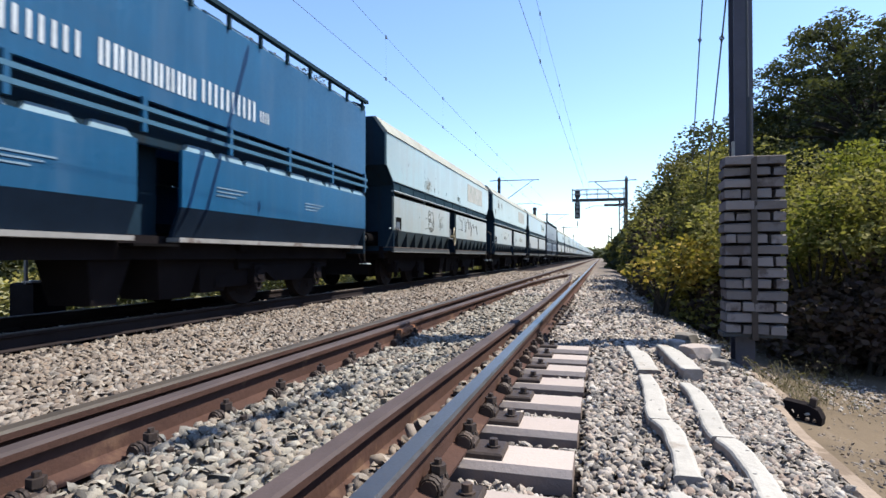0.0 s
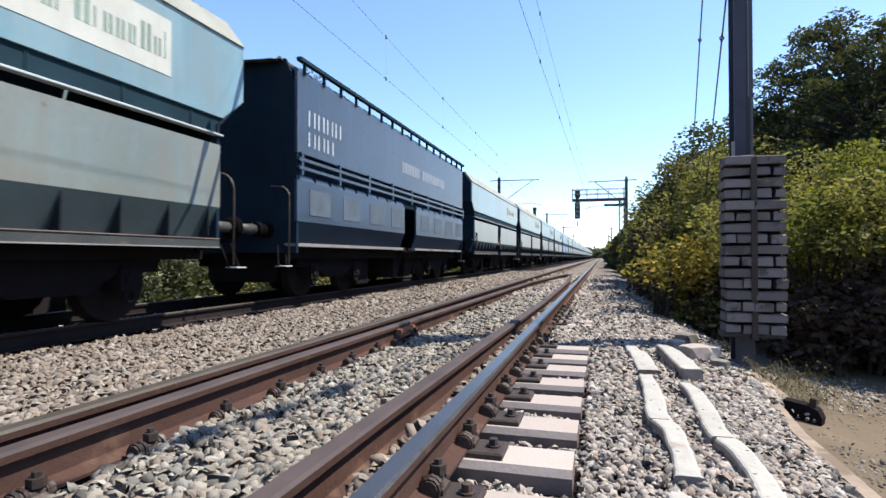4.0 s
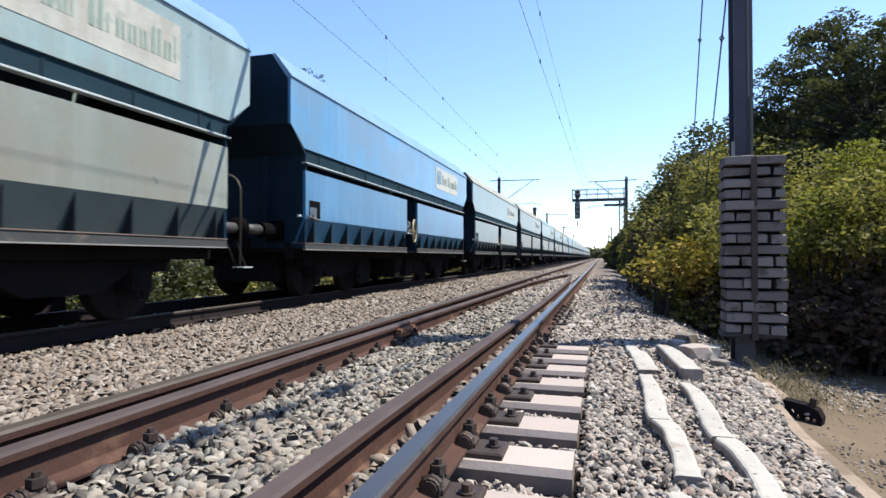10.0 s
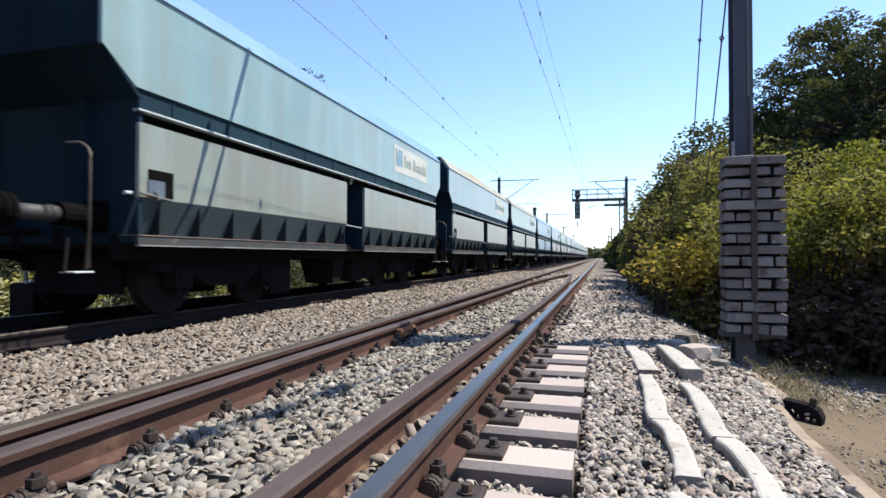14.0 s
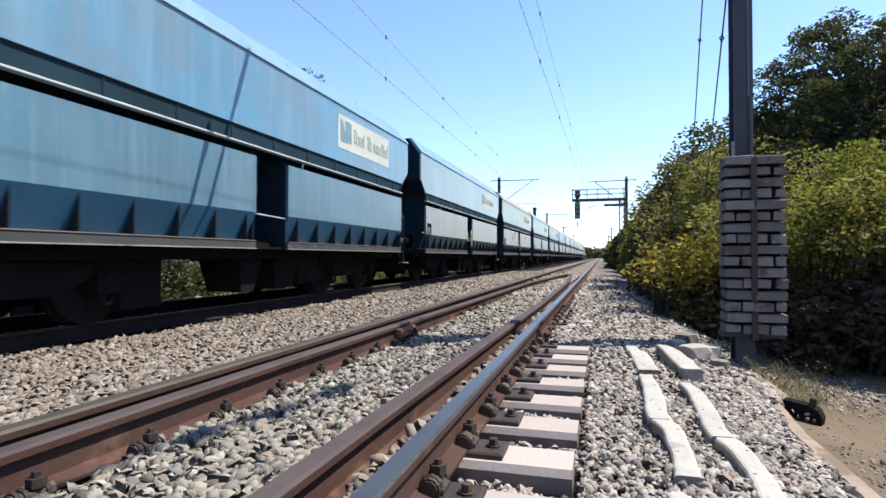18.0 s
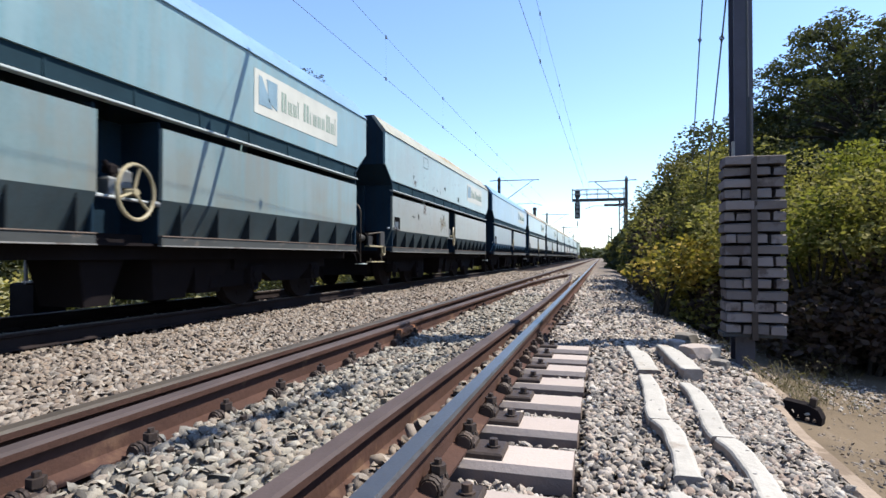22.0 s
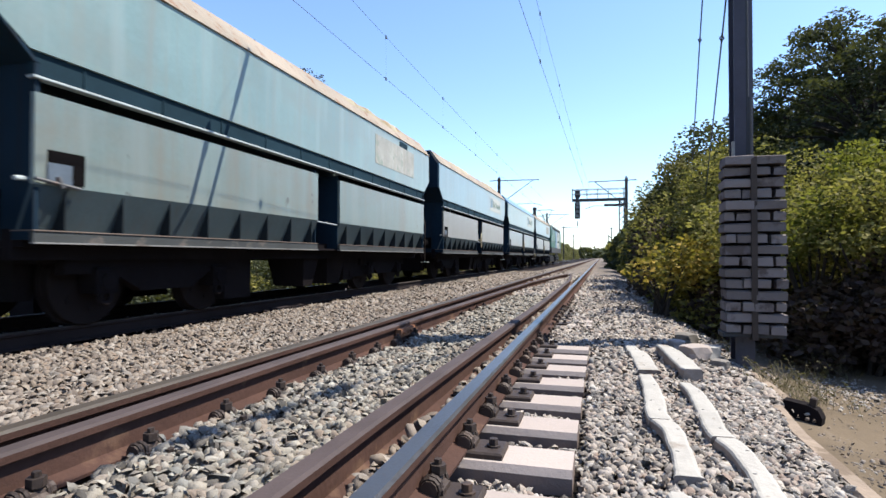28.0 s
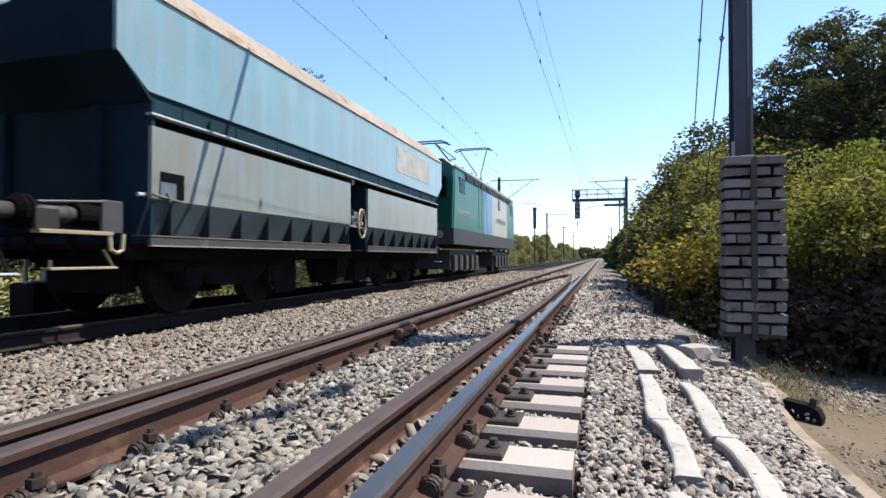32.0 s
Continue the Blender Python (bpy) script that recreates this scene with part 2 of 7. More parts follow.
M_SILLWEB = surf("sill_web_paint", (0.055, 0.06, 0.06), 0.75, grain=25, patch=2, vary=0.3, bump=0.1, second=(0.16, 0.13, 0.11), spots=0.58)
# flaps paler than the wagon's blue: the sun they catch is painted in
M_FLAP = surf("sunlit_blue_flap_paint", (0.20, 0.33, 0.42), 0.6, grain=25, patch=1.5, vary=0.25, bump=0.08)
M_FADED = surf("dull_faded_panel", (0.12, 0.155, 0.20), 0.7, grain=25, patch=3, vary=0.35, bump=0.05)
M_LIP = surf("dusty_lip_paint", (0.33, 0.315, 0.30), 0.7, grain=25, patch=1.5, vary=0.3, bump=0.1, second=(0.16, 0.12, 0.10), spots=0.56)
M_SHELF = surf("dust_on_shelf", (0.25, 0.195, 0.165), 0.95, grain=25, patch=2, vary=0.3, bump=0.3, spec=0.1)
M_PLACARD = surf("white_placard", (0.74, 0.73, 0.66), 0.6, grain=25, patch=2, vary=0.12, bump=0.05, streak=(0.66, 0.63, 0.57))
M_BLANK = surf("worn_blank_board", (0.56, 0.55, 0.50), 0.7, grain=25, patch=2.5, vary=0.25, bump=0.05, second=(0.36, 0.42, 0.36), spots=0.55, streak=(0.42, 0.36, 0.28))
M_GREENBAR = surf("green_lettering", (0.30, 0.41, 0.35), 0.6, grain=25, vary=0.3, bump=0)
M_RAILBLUE = surf("blue_rail_paint", (0.045, 0.15, 0.25), 0.55, grain=25, patch=1.5, vary=0.25, bump=0.05)
M_BLUEBAR = surf("blue_emblem", (0.26, 0.40, 0.50), 0.6, grain=25, vary=0.3, bump=0)
M_WHITEPAINT = surf("white_lettering", (0.72, 0.76, 0.80), 0.6, grain=25, vary=0.2, bump=0)
M_LOCOGREEN = surf("loco_green_paint", (0.012, 0.125, 0.078), 0.35, grain=25, patch=0.8, vary=0.15, bump=0.03)
M_LOCOWHITE = surf("loco_white_paint", (0.52, 0.48, 0.42), 0.4, grain=25, patch=0.8, vary=0.15, bump=0.03)
M_LOCOBLUE = surf("loco_blue_paint", (0.16, 0.30, 0.50), 0.4, grain=25, patch=0.8, vary=0.15, bump=0.03)
M_LOCOGREY = surf("loco_frame_grey", (0.06, 0.055, 0.055), 0.6, grain=25, patch=0.8, vary=0.2, bump=0.05)
M_GLASS = surf("dark_window_glass", (0.012, 0.014, 0.015), 0.30, grain=5, vary=0.1, bump=0, spec=0.06)
STAINS = {
    "d": surf("dark_stain", (0.16, 0.165, 0.155), 0.9, grain=30, vary=0.4, bump=0.1, spec=0.1),
    "b": surf("brown_stain", (0.36, 0.30, 0.22), 0.9, grain=30, vary=0.4, bump=0.1, spec=0.1),
    "r": surf("orange_rust_stain", (0.30, 0.19, 0.13), 0.9, grain=30, vary=0.4, bump=0.1, spec=0.1),
    "p": surf("pinkish_stain", (0.34, 0.27, 0.25), 0.9, grain=30, vary=0.3, bump=0.1, spec=0.1),
}
for m in STAINS.values():                                     # thin, broken film over the paint
    nt = m.node_tree
    vec, _ = coords(nt)
    nt.links.new(ramp(nt, noise_at(nt, vec, 26.0, 3.0, 0.6), [(0.35, 0.10), (0.62, 0.75)]), nt.nodes["Principled BSDF"].inputs["Alpha"])
M_GRAFFITI = surf("faded_graffiti", (0.145, 0.155, 0.15), 0.8, grain=30, vary=0.3, bump=0)


def paint(name, base, rust=0.77, streak=(0.33, 0.335, 0.30), tan=0.38, coat=0.22, spec=0.40, sheen=0.45):
    """Old wagon paint: chalked, with soft run-off streaks, scattered rust specks and large dusty stains."""
    base = (base[0] * 0.93, base[1] * 1.04, base[2] * 1.03)
    lum = sum(base) / 3
    dirt = tuple(0.45 * (b * (1 - tan) + tan * lum * q) for b, q in zip(base, (1.18, 0.98, 0.74)))
    chalk = tuple(0.60 * (0.75 * b + 0.35 * lum) for b in base)
    m = surf(name, base, 0.42, 0.0, grain=18, patch=0.45, vary=0.20, bump=0.06, second=(0.15, 0.115, 0.09), spots=rust + 0.025, streak=streak, spec=spec)
    nt = m.node_tree
    bsdf = nt.nodes["Principled BSDF"]
    old = bsdf.inputs["Base Color"].links[0].from_socket
    vec, _ = coords(nt)
    large = noise_at(nt, vec, 0.55, 5.0, 0.6, (1.0, 1.0, 1.8))
    runs = noise_at(nt, vec, 1.0, 3.0, 0.55, (2.4, 2.4, 0.28))
    fleck = noise_at(nt, vec, 4.5, 3.0, 0.6, (1.0, 1.0, 0.7))
    col = mixc(nt, ramp(nt, large, [(0.46, 0.0), (0.62, 0.60)]), old, dirt)
    col = mixc(nt, ramp(nt, runs, [(0.52, 0.0), (0.66, 0.25 + 0.5 * tan)]), col, dirt)
    col = mixc(nt, ramp(nt, runs, [(0.34, 0.5), (0.48, 0.0)]), col, chalk)
    col = mixc(nt, ramp(nt, fleck, [(0.42 + 0.42 * rust, 0.0), (0.45 + 0.42 * rust, 0.75)]), col, (0.06, 0.055, 0.05))
    nt.links.new(col, bsdf.inputs["Base Color"])
    bsdf.inputs["Sheen Weight"].default_value, bsdf.inputs["Sheen Roughness"].default_value = sheen, 0.35     # film of pale dust
    bsdf.inputs["Coat Weight"].default_value, bsdf.inputs["Coat Roughness"].default_value = coat, 0.3
    return m


def low(name, base, rust=0.76, streak=(0.27, 0.25, 0.21)):
    """Paint of the lower panels: duller and dustier."""
    return paint(name, (base[0] * 0.93, base[1] * 0.90, base[2] * 0.90), rust - 0.02, streak, 0.15 if base[2] > base[0] * 1.7 else 0.75)


# ---- mesh helpers ----


def part(name, bm, material, parent=None, label="", smooth=False):
    me = bpy.data.meshes.new(name)
    bm.normal_update()
    bm.to_mesh(me)
    bm.free()
    for m in material if isinstance(material, (list, tuple)) else [material]:
        me.materials.append(m)
    if smooth:
        for p in me.polygons:
            p.use_smooth = True
    ob = new(name, me)
    if parent:
        ob.parent = parent
    if label:
        tagged(ob, label)
    return ob


def BM():
    return bmesh.new()


def hexa(bm, pts, mi=0):
    """A closed six-sided solid from eight points: bottom ring of four, then top ring of four."""
    v = [bm.verts.new(p) for p in pts]
    for q in ((3, 2, 1, 0), (4, 5, 6, 7), (0, 1, 5, 4), (1, 2, 6, 5), (2, 3, 7, 6), (3, 0, 4, 7)):
        bm.faces.new([v[i] for i in q]).material_index = mi
    return bm


def box(bm, x0, x1, y0, y1, z0, z1, mi=0, bevel=0.0):
    """A box; bevel draws the top edges in."""
    if bevel:
        hexa(bm, [(x0, y0, z0), (x1, y0, z0), (x1, y1, z0), (x0, y1, z0), (x0, y0, z1 - bevel), (x1, y0, z1 - bevel), (x1, y1, z1 - bevel), (x0, y1, z1 - bevel)], mi)
        b = bevel
        hexa(bm, [(x0, y0, z1 - b), (x1, y0, z1 - b), (x1, y1, z1 - b), (x0, y1, z1 - b), (x0 + b, y0 + b, z1), (x1 - b, y0 + b, z1), (x1 - b, y1 - b, z1), (x0 + b, y1 - b, z1)], mi)
        return bm
    return hexa(bm, [(x0, y0, z0), (x1, y0, z0), (x1, y1, z0), (x0, y1, z0), (x0, y0, z1), (x1, y0, z1), (x1, y1, z1), (x0, y1, z1)], mi)


def prism(bm, ring, axis, a, b, mi=0, tops=()):
    """A ring of 2D points swept along an axis from a to b. tops: indices of sides that take the second material."""
    def place(p, t):
        return {"x": (t, p[0], p[1]), "y": (p[0], t, p[1]), "z": (p[0], p[1], t)}[axis]
    va, vb = [bm.verts.new(place(p, a)) for p in ring], [bm.verts.new(place(p, b)) for p in ring]
    n = len(ring)
    for i in range(n):
        bm.faces.new((va[i], va[(i + 1) % n], vb[(i + 1) % n], vb[i])).material_index = 1 if i in tops else mi
    bm.faces.new(va[::-1]).material_index = mi
    bm.faces.new(vb).material_index = mi
    bmesh.ops.recalc_face_normals(bm, faces=bm.faces)
    return bm


def tube(bm, pts, r, n=8, r2=None, mi=0):
    """A round bar along a line of points, from radius r to r2."""
    pts = [Vector(p) for p in pts]
    rings = []
    for i, p in enumerate(pts):
        d = (pts[min(i + 1, len(pts) - 1)] - pts[max(i - 1, 0)]).normalized()
        u = d.cross(Vector((0, 0, 1)))
        if u.length < 0.05:
            u = d.cross(Vector((0, 1, 0)))
        u.normalize()
        w = d.cross(u)
        rr = r if r2 is None else r + (r2 - r) * i / (len(pts) - 1)
        rings.append([bm.verts.new(p + (u * math.cos(2 * math.pi * k / n) + w * math.sin(2 * math.pi * k / n)) * rr) for k in range(n)])
    for a, b in zip(rings, rings[1:]):
        for k in range(n):
            bm.faces.new((a[k], a[(k + 1) % n], b[(k + 1) % n], b[k])).material_index = mi
    bm.faces.new(rings[0][::-1]).material_index = mi
    bm.faces.new(rings[-1]).material_index = mi
    return bm


def ring_bar(bm, c, axis, R, r, n=20, m=6):
    """A torus round an axis ('x', 'y' or 'z')."""
    rows = []
    for i in range(n):
        a = 2 * math.pi * i / n
        row = []
        for j in range(m):
            b = 2 * math.pi * j / m
            p, q, h = (R + r * math.cos(b)) * math.cos(a), (R + r * math.cos(b)) * math.sin(a), r * math.sin(b)
            o = {"x": (h, p, q), "y": (p, h, q), "z": (p, q, h)}[axis]
            row.append(bm.verts.new((c[0] + o[0], c[1] + o[1], c[2] + o[2])))
        rows.append(row)
    for i in range(n):
        for j in range(m):
            bm.faces.new((rows[i][j], rows[(i + 1) % n][j], rows[(i + 1) % n][(j + 1) % m], rows[i][(j + 1) % m]))
    bmesh.ops.recalc_face_normals(bm, faces=bm.faces)
    return bm


def thing(name, m=None, label="", category="", group="", kind=""):
    e = new(name)
    e.empty_display_size = 0.3
    if m is not None:
        e.matrix_basis = m
    return tagged(e, label, category, group, kind)


def raw_mesh(name, verts, faces_n, material, parent=None, label="", smooth=False):
    """A mesh from an array of corners, where every faces_n corners in turn make one face."""
    n = len(verts)
    me = bpy.data.meshes.new(name)
    me.vertices.add(n)
    me.vertices.foreach_set("co", np.asarray(verts, dtype=np.float32).ravel())
    me.loops.add(n)
    me.loops.foreach_set("vertex_index", np.arange(n, dtype=np.int32))
    me.polygons.add(n // faces_n)
    me.polygons.foreach_set("loop_start", np.arange(0, n, faces_n, dtype=np.int32))
    me.update(calc_edges=True)
    me.materials.append(material)
    ob = new(name, me)
    if parent:
        ob.parent = parent
    if label:
        tagged(ob, label)
    return ob

# ---- ground, ballast, tracks ----
RAIL_TOP, TRAIN_RAIL_TOP = 0.19, 0.09
NEAR_X, TRAIN_X = -1.36, -6.20       # track centres
rng = np.random.default_rng(7)


def bed_z(x):
    """Height of the formation across the line."""
    return np.interp(x, [-10.4, -8.6, -8.0, -5.6, -5.2, -4.0, -3.2, -2.8, 0.55, 0.9, 1.6, 2.2], [-0.75, -0.14, -0.10, -0.12, -0.10, -0.09, -0.07, -0.03, -0.03, -0.10, -0.36, -0.40])


def make_ground():
    bm = BM()
    xs = [-1800, -400, -120, -40, -18, -10.4, -9.3, -8.6, -4, 0.5, 0.9, 1.6, 2.2, 4, 8, 20, 60, 300, 1800]
    ys = [-60, -10, 0, 2, 4, 6, 9, 14, 22, 40, 80, 160, 400, 1200, 4000]
    grid = []
    for y in ys:
        row = []
        for x in xs:
            z = float(bed_z(x)) - 0.16 if -10.4 < x < 1.0 else float(bed_z(x)) + (0.0 if x > 1 else -0.1)
            if x > 3:
                z = -0.40 + 0.02 * min(x, 20)
            row.append(bm.verts.new((x, y, z)))
        grid.append(row)
    for a, b in zip(grid, grid[1:]):
        for i in range(len(xs) - 1):
            bm.faces.new((a[i], a[i + 1], b[i + 1], b[i]))
    return tagged(part("ground", bm, M_EARTH), "dry grassy ground with bare dirt beside the line", kind="structure")


make_ground()


def make_bed():
    bm = BM()
    xs = [-10.3, -8.6, -8.0, -5.6, -5.2, -4.0, -3.2, -2.8, -0.62, 0.55, 0.9, 1.04]
    ys = [-12, 0, 3, 6, 10, 20, 26, 34, 60, 100, 300, 1200]
    grid = [[bm.verts.new((x, y, float(bed_z(x)) - (0.035 if y < 34 else 0.0) - (0.05 if -0.7 < x < -0.5 and y < 7 else 0))) for x in xs] for y in ys]
    for a, b in zip(grid, grid[1:]):
        for i in range(len(xs) - 1):
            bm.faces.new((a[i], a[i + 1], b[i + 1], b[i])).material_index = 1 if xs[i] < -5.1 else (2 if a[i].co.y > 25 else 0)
    return tagged(part("ballast_bed", bm, [M_BED_SHADE, M_SHADE_DARK, M_BED_FAR]), "grey-brown crushed stone ballast bed under two tracks", kind="structure")


bed = make_bed()

RAIL_RING = [(-0.075, 0), (0.075, 0), (0.075, 0.011), (0.012, 0.030), (0.009, 0.122), (0.039, 0.134), (0.041, 0.160), (0.031, 0.171),
             (-0.031, 0.171), (-0.041, 0.160), (-0.039, 0.134), (-0.009, 0.122), (-0.012, 0.030), (-0.075, 0.011)]


def rail(parent, x, y0, y1, material_top, name="rail", label="", lift=0.0, bend=None, side=None):
    """A flat-bottomed rail; bend: far points (x, y) that it turns through."""
    bm = BM()
    path = [(x, y0), (x, y1)] + list(bend or [])
    rows = []
    for i, (px, py) in enumerate(path):
        rows.append([bm.verts.new((px + a, py, 0.019 + lift + h)) for a, h in RAIL_RING])
    n = len(RAIL_RING)
    for a, b in zip(rows, rows[1:]):
        for i in range(n):
            bm.faces.new((a[i], a[(i + 1) % n], b[(i + 1) % n], b[i])).material_index = 1 if i in (6, 7, 8) else 0
    bm.faces.new(rows[0])
    bm.faces.new(rows[-1][::-1])
    bmesh.ops.recalc_face_normals(bm, faces=bm.faces)
    return part(name, bm, [side or M_RUST, material_top], parent, label)


near_track = thing("near_track", label="straight single track with concrete sleepers and inner guard rails", kind="structure")
for rx, top in ((NEAR_X - 0.7535, M_DULLTOP), (NEAR_X + 0.7535, M_RAILTOP)):
    rail(near_track, rx, -8, 900, top, label="worn running rail with rusty web")
rail(near_track, -0.865, -8, 2.0, M_GUARDTOP, "guard_rail", "brown guard rail beside the running rail", bend=[(-0.80, 8), (-0.83, 15), (-1.0, 19.5), (-1.10, 20.6)])
rail(near_track, -1.88, -8, 3.0, M_GUARDTOP, "guard_rail", "brown guard rail beside the running rail", bend=[(-1.80, 8), (-1.72, 14), (-1.36, 19.5), (-1.20, 20.8)])
train_track = thing("train_track", label="straight track under the freight train", kind="structure")
for rx in (TRAIN_X - 0.7535, TRAIN_X + 0.7535):
    rail(train_track, rx, -20, 900, M_DULLTOP, label="near-black running rail under the train", lift=-0.10, side=M_TRAINRAIL)

# a rusty fishplate joint on the guard rail
bm = BM()
for sx in (-1, 1):
    box(bm, sx * 0.012 - 0.014, sx * 0.012 + 0.014, -0.20, 0.20, 0.055, 0.130)
    for dy in (-0.14, -0.05, 0.05, 0.14):
        tube(bm, [(sx * 0.02, dy, 0.095), (sx * 0.055, dy, 0.095)], 0.014, 6)
fish = part("fishplate", bm, surf("fresh_rust", (0.36, 0.15, 0.07), 0.85, grain=40, vary=0.3, bump=0.3), near_track, "orange rusty fishplate with bolts")
fish.location = (-1.80, 4.95, 0.02)


def sleeper_mesh():
    bm = BM()
    ring = [(-0.128, -0.19), (0.128, -0.19), (0.122, -0.030), (0.106, 0.0), (-0.106, 0.0), (-0.122, -0.030)]
    prism(bm, ring, "x", -1.25, 1.25)
    bm.normal_update()
    # upright faces take the darker colour that holds their shade
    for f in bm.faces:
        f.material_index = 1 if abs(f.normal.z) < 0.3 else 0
    me = bpy.data.meshes.new("sleeper")
    bm.to_mesh(me)
    bm.free()
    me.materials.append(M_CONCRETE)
    me.materials.append(M_SIDE_SHADE)
    return me


def fastening_meshes():
    out = []
    bm = BM()
    box(bm, -0.10, 0.115, -0.085, 0.085, 0.0, 0.026, bevel=0.008)
    out.append(("base_plate", bm, M_IRON))
    bm = BM()
    box(bm, -0.085, -0.005, -0.045, 0.045, 0.024, 0.058, bevel=0.014)
    tube(bm, [(-0.048, -0.072, 0.050), (-0.048, 0.066, 0.050)], 0.030, 10)
    for y in (-0.056, -0.030, 0.040):
        ring_bar(bm, (-0.048, y, 0.050), "y", 0.033, 0.008, 12, 5)
    out.append(("rail_clip", bm, M_IRON))
    bm = BM()
    tube(bm, [(-0.040, 0.012, 0.05), (-0.040, 0.012, 0.128)], 0.014, 6)
    tube(bm, [(-0.040, 0.012, 0.080), (-0.040, 0.012, 0.110)], 0.030, 6)
    tube(bm, [(0.065, 0.0, 0.024), (0.065, 0.0, 0.034)], 0.030, 8)
    tube(bm, [(0.065, 0.0, 0.030), (0.065, 0.0, 0.060)], 0.019, 6)
    out.append(("bolt", bm, M_IRON))
    res = []
    for name, b, mt in out:
        me = bpy.data.meshes.new(name)
        b.normal_update()
        b.to_mesh(me)
        b.free()
        me.materials.append(mt)
        res.append((name, me))
    return res


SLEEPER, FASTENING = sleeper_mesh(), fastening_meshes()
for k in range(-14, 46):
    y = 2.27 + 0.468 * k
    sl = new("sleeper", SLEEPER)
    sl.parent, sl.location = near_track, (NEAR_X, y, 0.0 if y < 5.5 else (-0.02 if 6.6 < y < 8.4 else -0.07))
    if k % 3 == 0:
        sl.rotation_euler = (0, 0, radians(0.4))
    if y < 12:
        for name, me in FASTENING:
            f = new(name, me)
            f.parent, f.location = sl, (0.7535 + 0.105, 0, 0.0)
            if y > 1.0:
                g = new(name, me)
                g.parent, g.location = sl, (-0.46 + 0.105, 0.0, 0.0)
for k in range(0, 60):
    sl = new("sleeper", SLEEPER)
    sl.parent, sl.location = train_track, (TRAIN_X, 1.0 + 0.6 * k, -0.135)


# ---- loose stones ----
LUMP_V = np.array([(-1, -0.8, -0.5), (0.9, -1, -0.5), (1, 0.9, -0.6), (-0.9, 1, -0.5), (-0.2, -0.95, 0.35), (0.95, -0.1, 0.45), (0.1, 0.95, 0.35), (-0.95, 0.1, 0.4), (0.15, -0.1, 0.85)], float) * 0.88
LUMP_F = np.array([(0, 1, 4), (1, 5, 4), (1, 2, 5), (2, 6, 5), (2, 3, 6), (3, 7, 6), (3, 0, 7), (0, 4, 7), (4, 5, 8), (5, 6, 8), (6, 7, 8), (7, 4, 8)])
BLOCK_V = np.array([(-1, -1, -0.8), (1, -1, -0.8), (1, 1, -0.8), (-1, 1, -0.8), (-0.75, -0.75, 0.8), (0.75, -0.75, 0.8), (0.75, 0.75, 0.8), (-0.75, 0.75, 0.8)], float) * 0.72
BLOCK_F = np.array([(4, 5, 6), (4, 6, 7), (0, 1, 5), (0, 5, 4), (1, 2, 6), (1, 6, 5), (2, 3, 7), (2, 7, 6), (3, 0, 4), (3, 4, 7)])


def turns(n):
    """n random rotation matrices."""
    q = rng.normal(size=(n, 4))
    q /= np.linalg.norm(q, axis=1)[:, None]
    w, x, y, z = q.T
    return np.stack([1 - 2 * (y * y + z * z), 2 * (x * y - z * w), 2 * (x * z + y * w), 2 * (x * y + z * w), 1 - 2 * (x * x + z * z), 2 * (y * z - x * w),
                     2 * (x * z - y * w), 2 * (y * z + x * w), 1 - 2 * (x * x + y * y)], 1).reshape(n, 3, 3)


def lying(n, tilt=0.55):
    """n rotation matrices of flat stones that lie tilted a little out of the level."""
    a, b, c = rng.uniform(0, 6.283, n), rng.normal(size=n) * tilt, rng.normal(size=n) * tilt
    ca, sa, cb, sb, cc, sc = np.cos(a), np.sin(a), np.cos(b), np.sin(b), np.cos(c), np.sin(c)
    return np.stack([ca * cb, ca * sb * sc - sa * cc, ca * sb * cc + sa * sc, sa * cb, sa * sb * sc + ca * cc, sa * sb * cc - ca * sc,
                     -sb, cb * sc, cb * cc], 1).reshape(n, 3, 3)


def stones(name, pos, size, material, parent, label, coarse=False):
    base_v, base_f = (BLOCK_V, BLOCK_F) if coarse else (LUMP_V, LUMP_F)
    n, k = len(pos), len(base_v)
    v = base_v[None] * (rng.uniform(0.72, 1.2, (n, k, 1)) + rng.uniform(-0.16, 0.16, (n, k, 3)))
    v = v * (rng.uniform((0.9, 0.65, 0.45), (1.5, 1.1, 0.85), (n, 3))[:, None, :] * size[:, None, None])
    v = np.einsum("nij,nkj->nki", lying(n), v) + pos[:, None, :]
    me = bpy.data.meshes.new(name)
    faces = (base_f[None] + (np.arange(n) * k)[:, None, None]).reshape(-1, 3)
    me.vertices.add(n * k)
    me.vertices.foreach_set("co", v.astype(np.float32).ravel())
    me.loops.add(faces.size)
    me.loops.foreach_set("vertex_index", faces.astype(np.int32).ravel())
    me.polygons.add(len(faces))
    me.polygons.foreach_set("loop_start", np.arange(0, faces.size, 3, dtype=np.int32))
    me.update(calc_edges=True)
    me.materials.append(material)
    ob = new(name, me)
    ob.parent = parent
    return tagged(ob, label, kind="stuff")


def on_sleeper(x, y, margin=0.02):
    """Whether a point lies on the bare end of a near sleeper, and whether in the hollow between two."""
    zone = (x > -0.66) & (x < -0.10 + margin) & (y < 5.45)
    k = np.round((y - 2.27) / 0.468)
    return zone & (np.abs(y - (2.27 + 0.468 * k)) < 0.118 + margin), zone


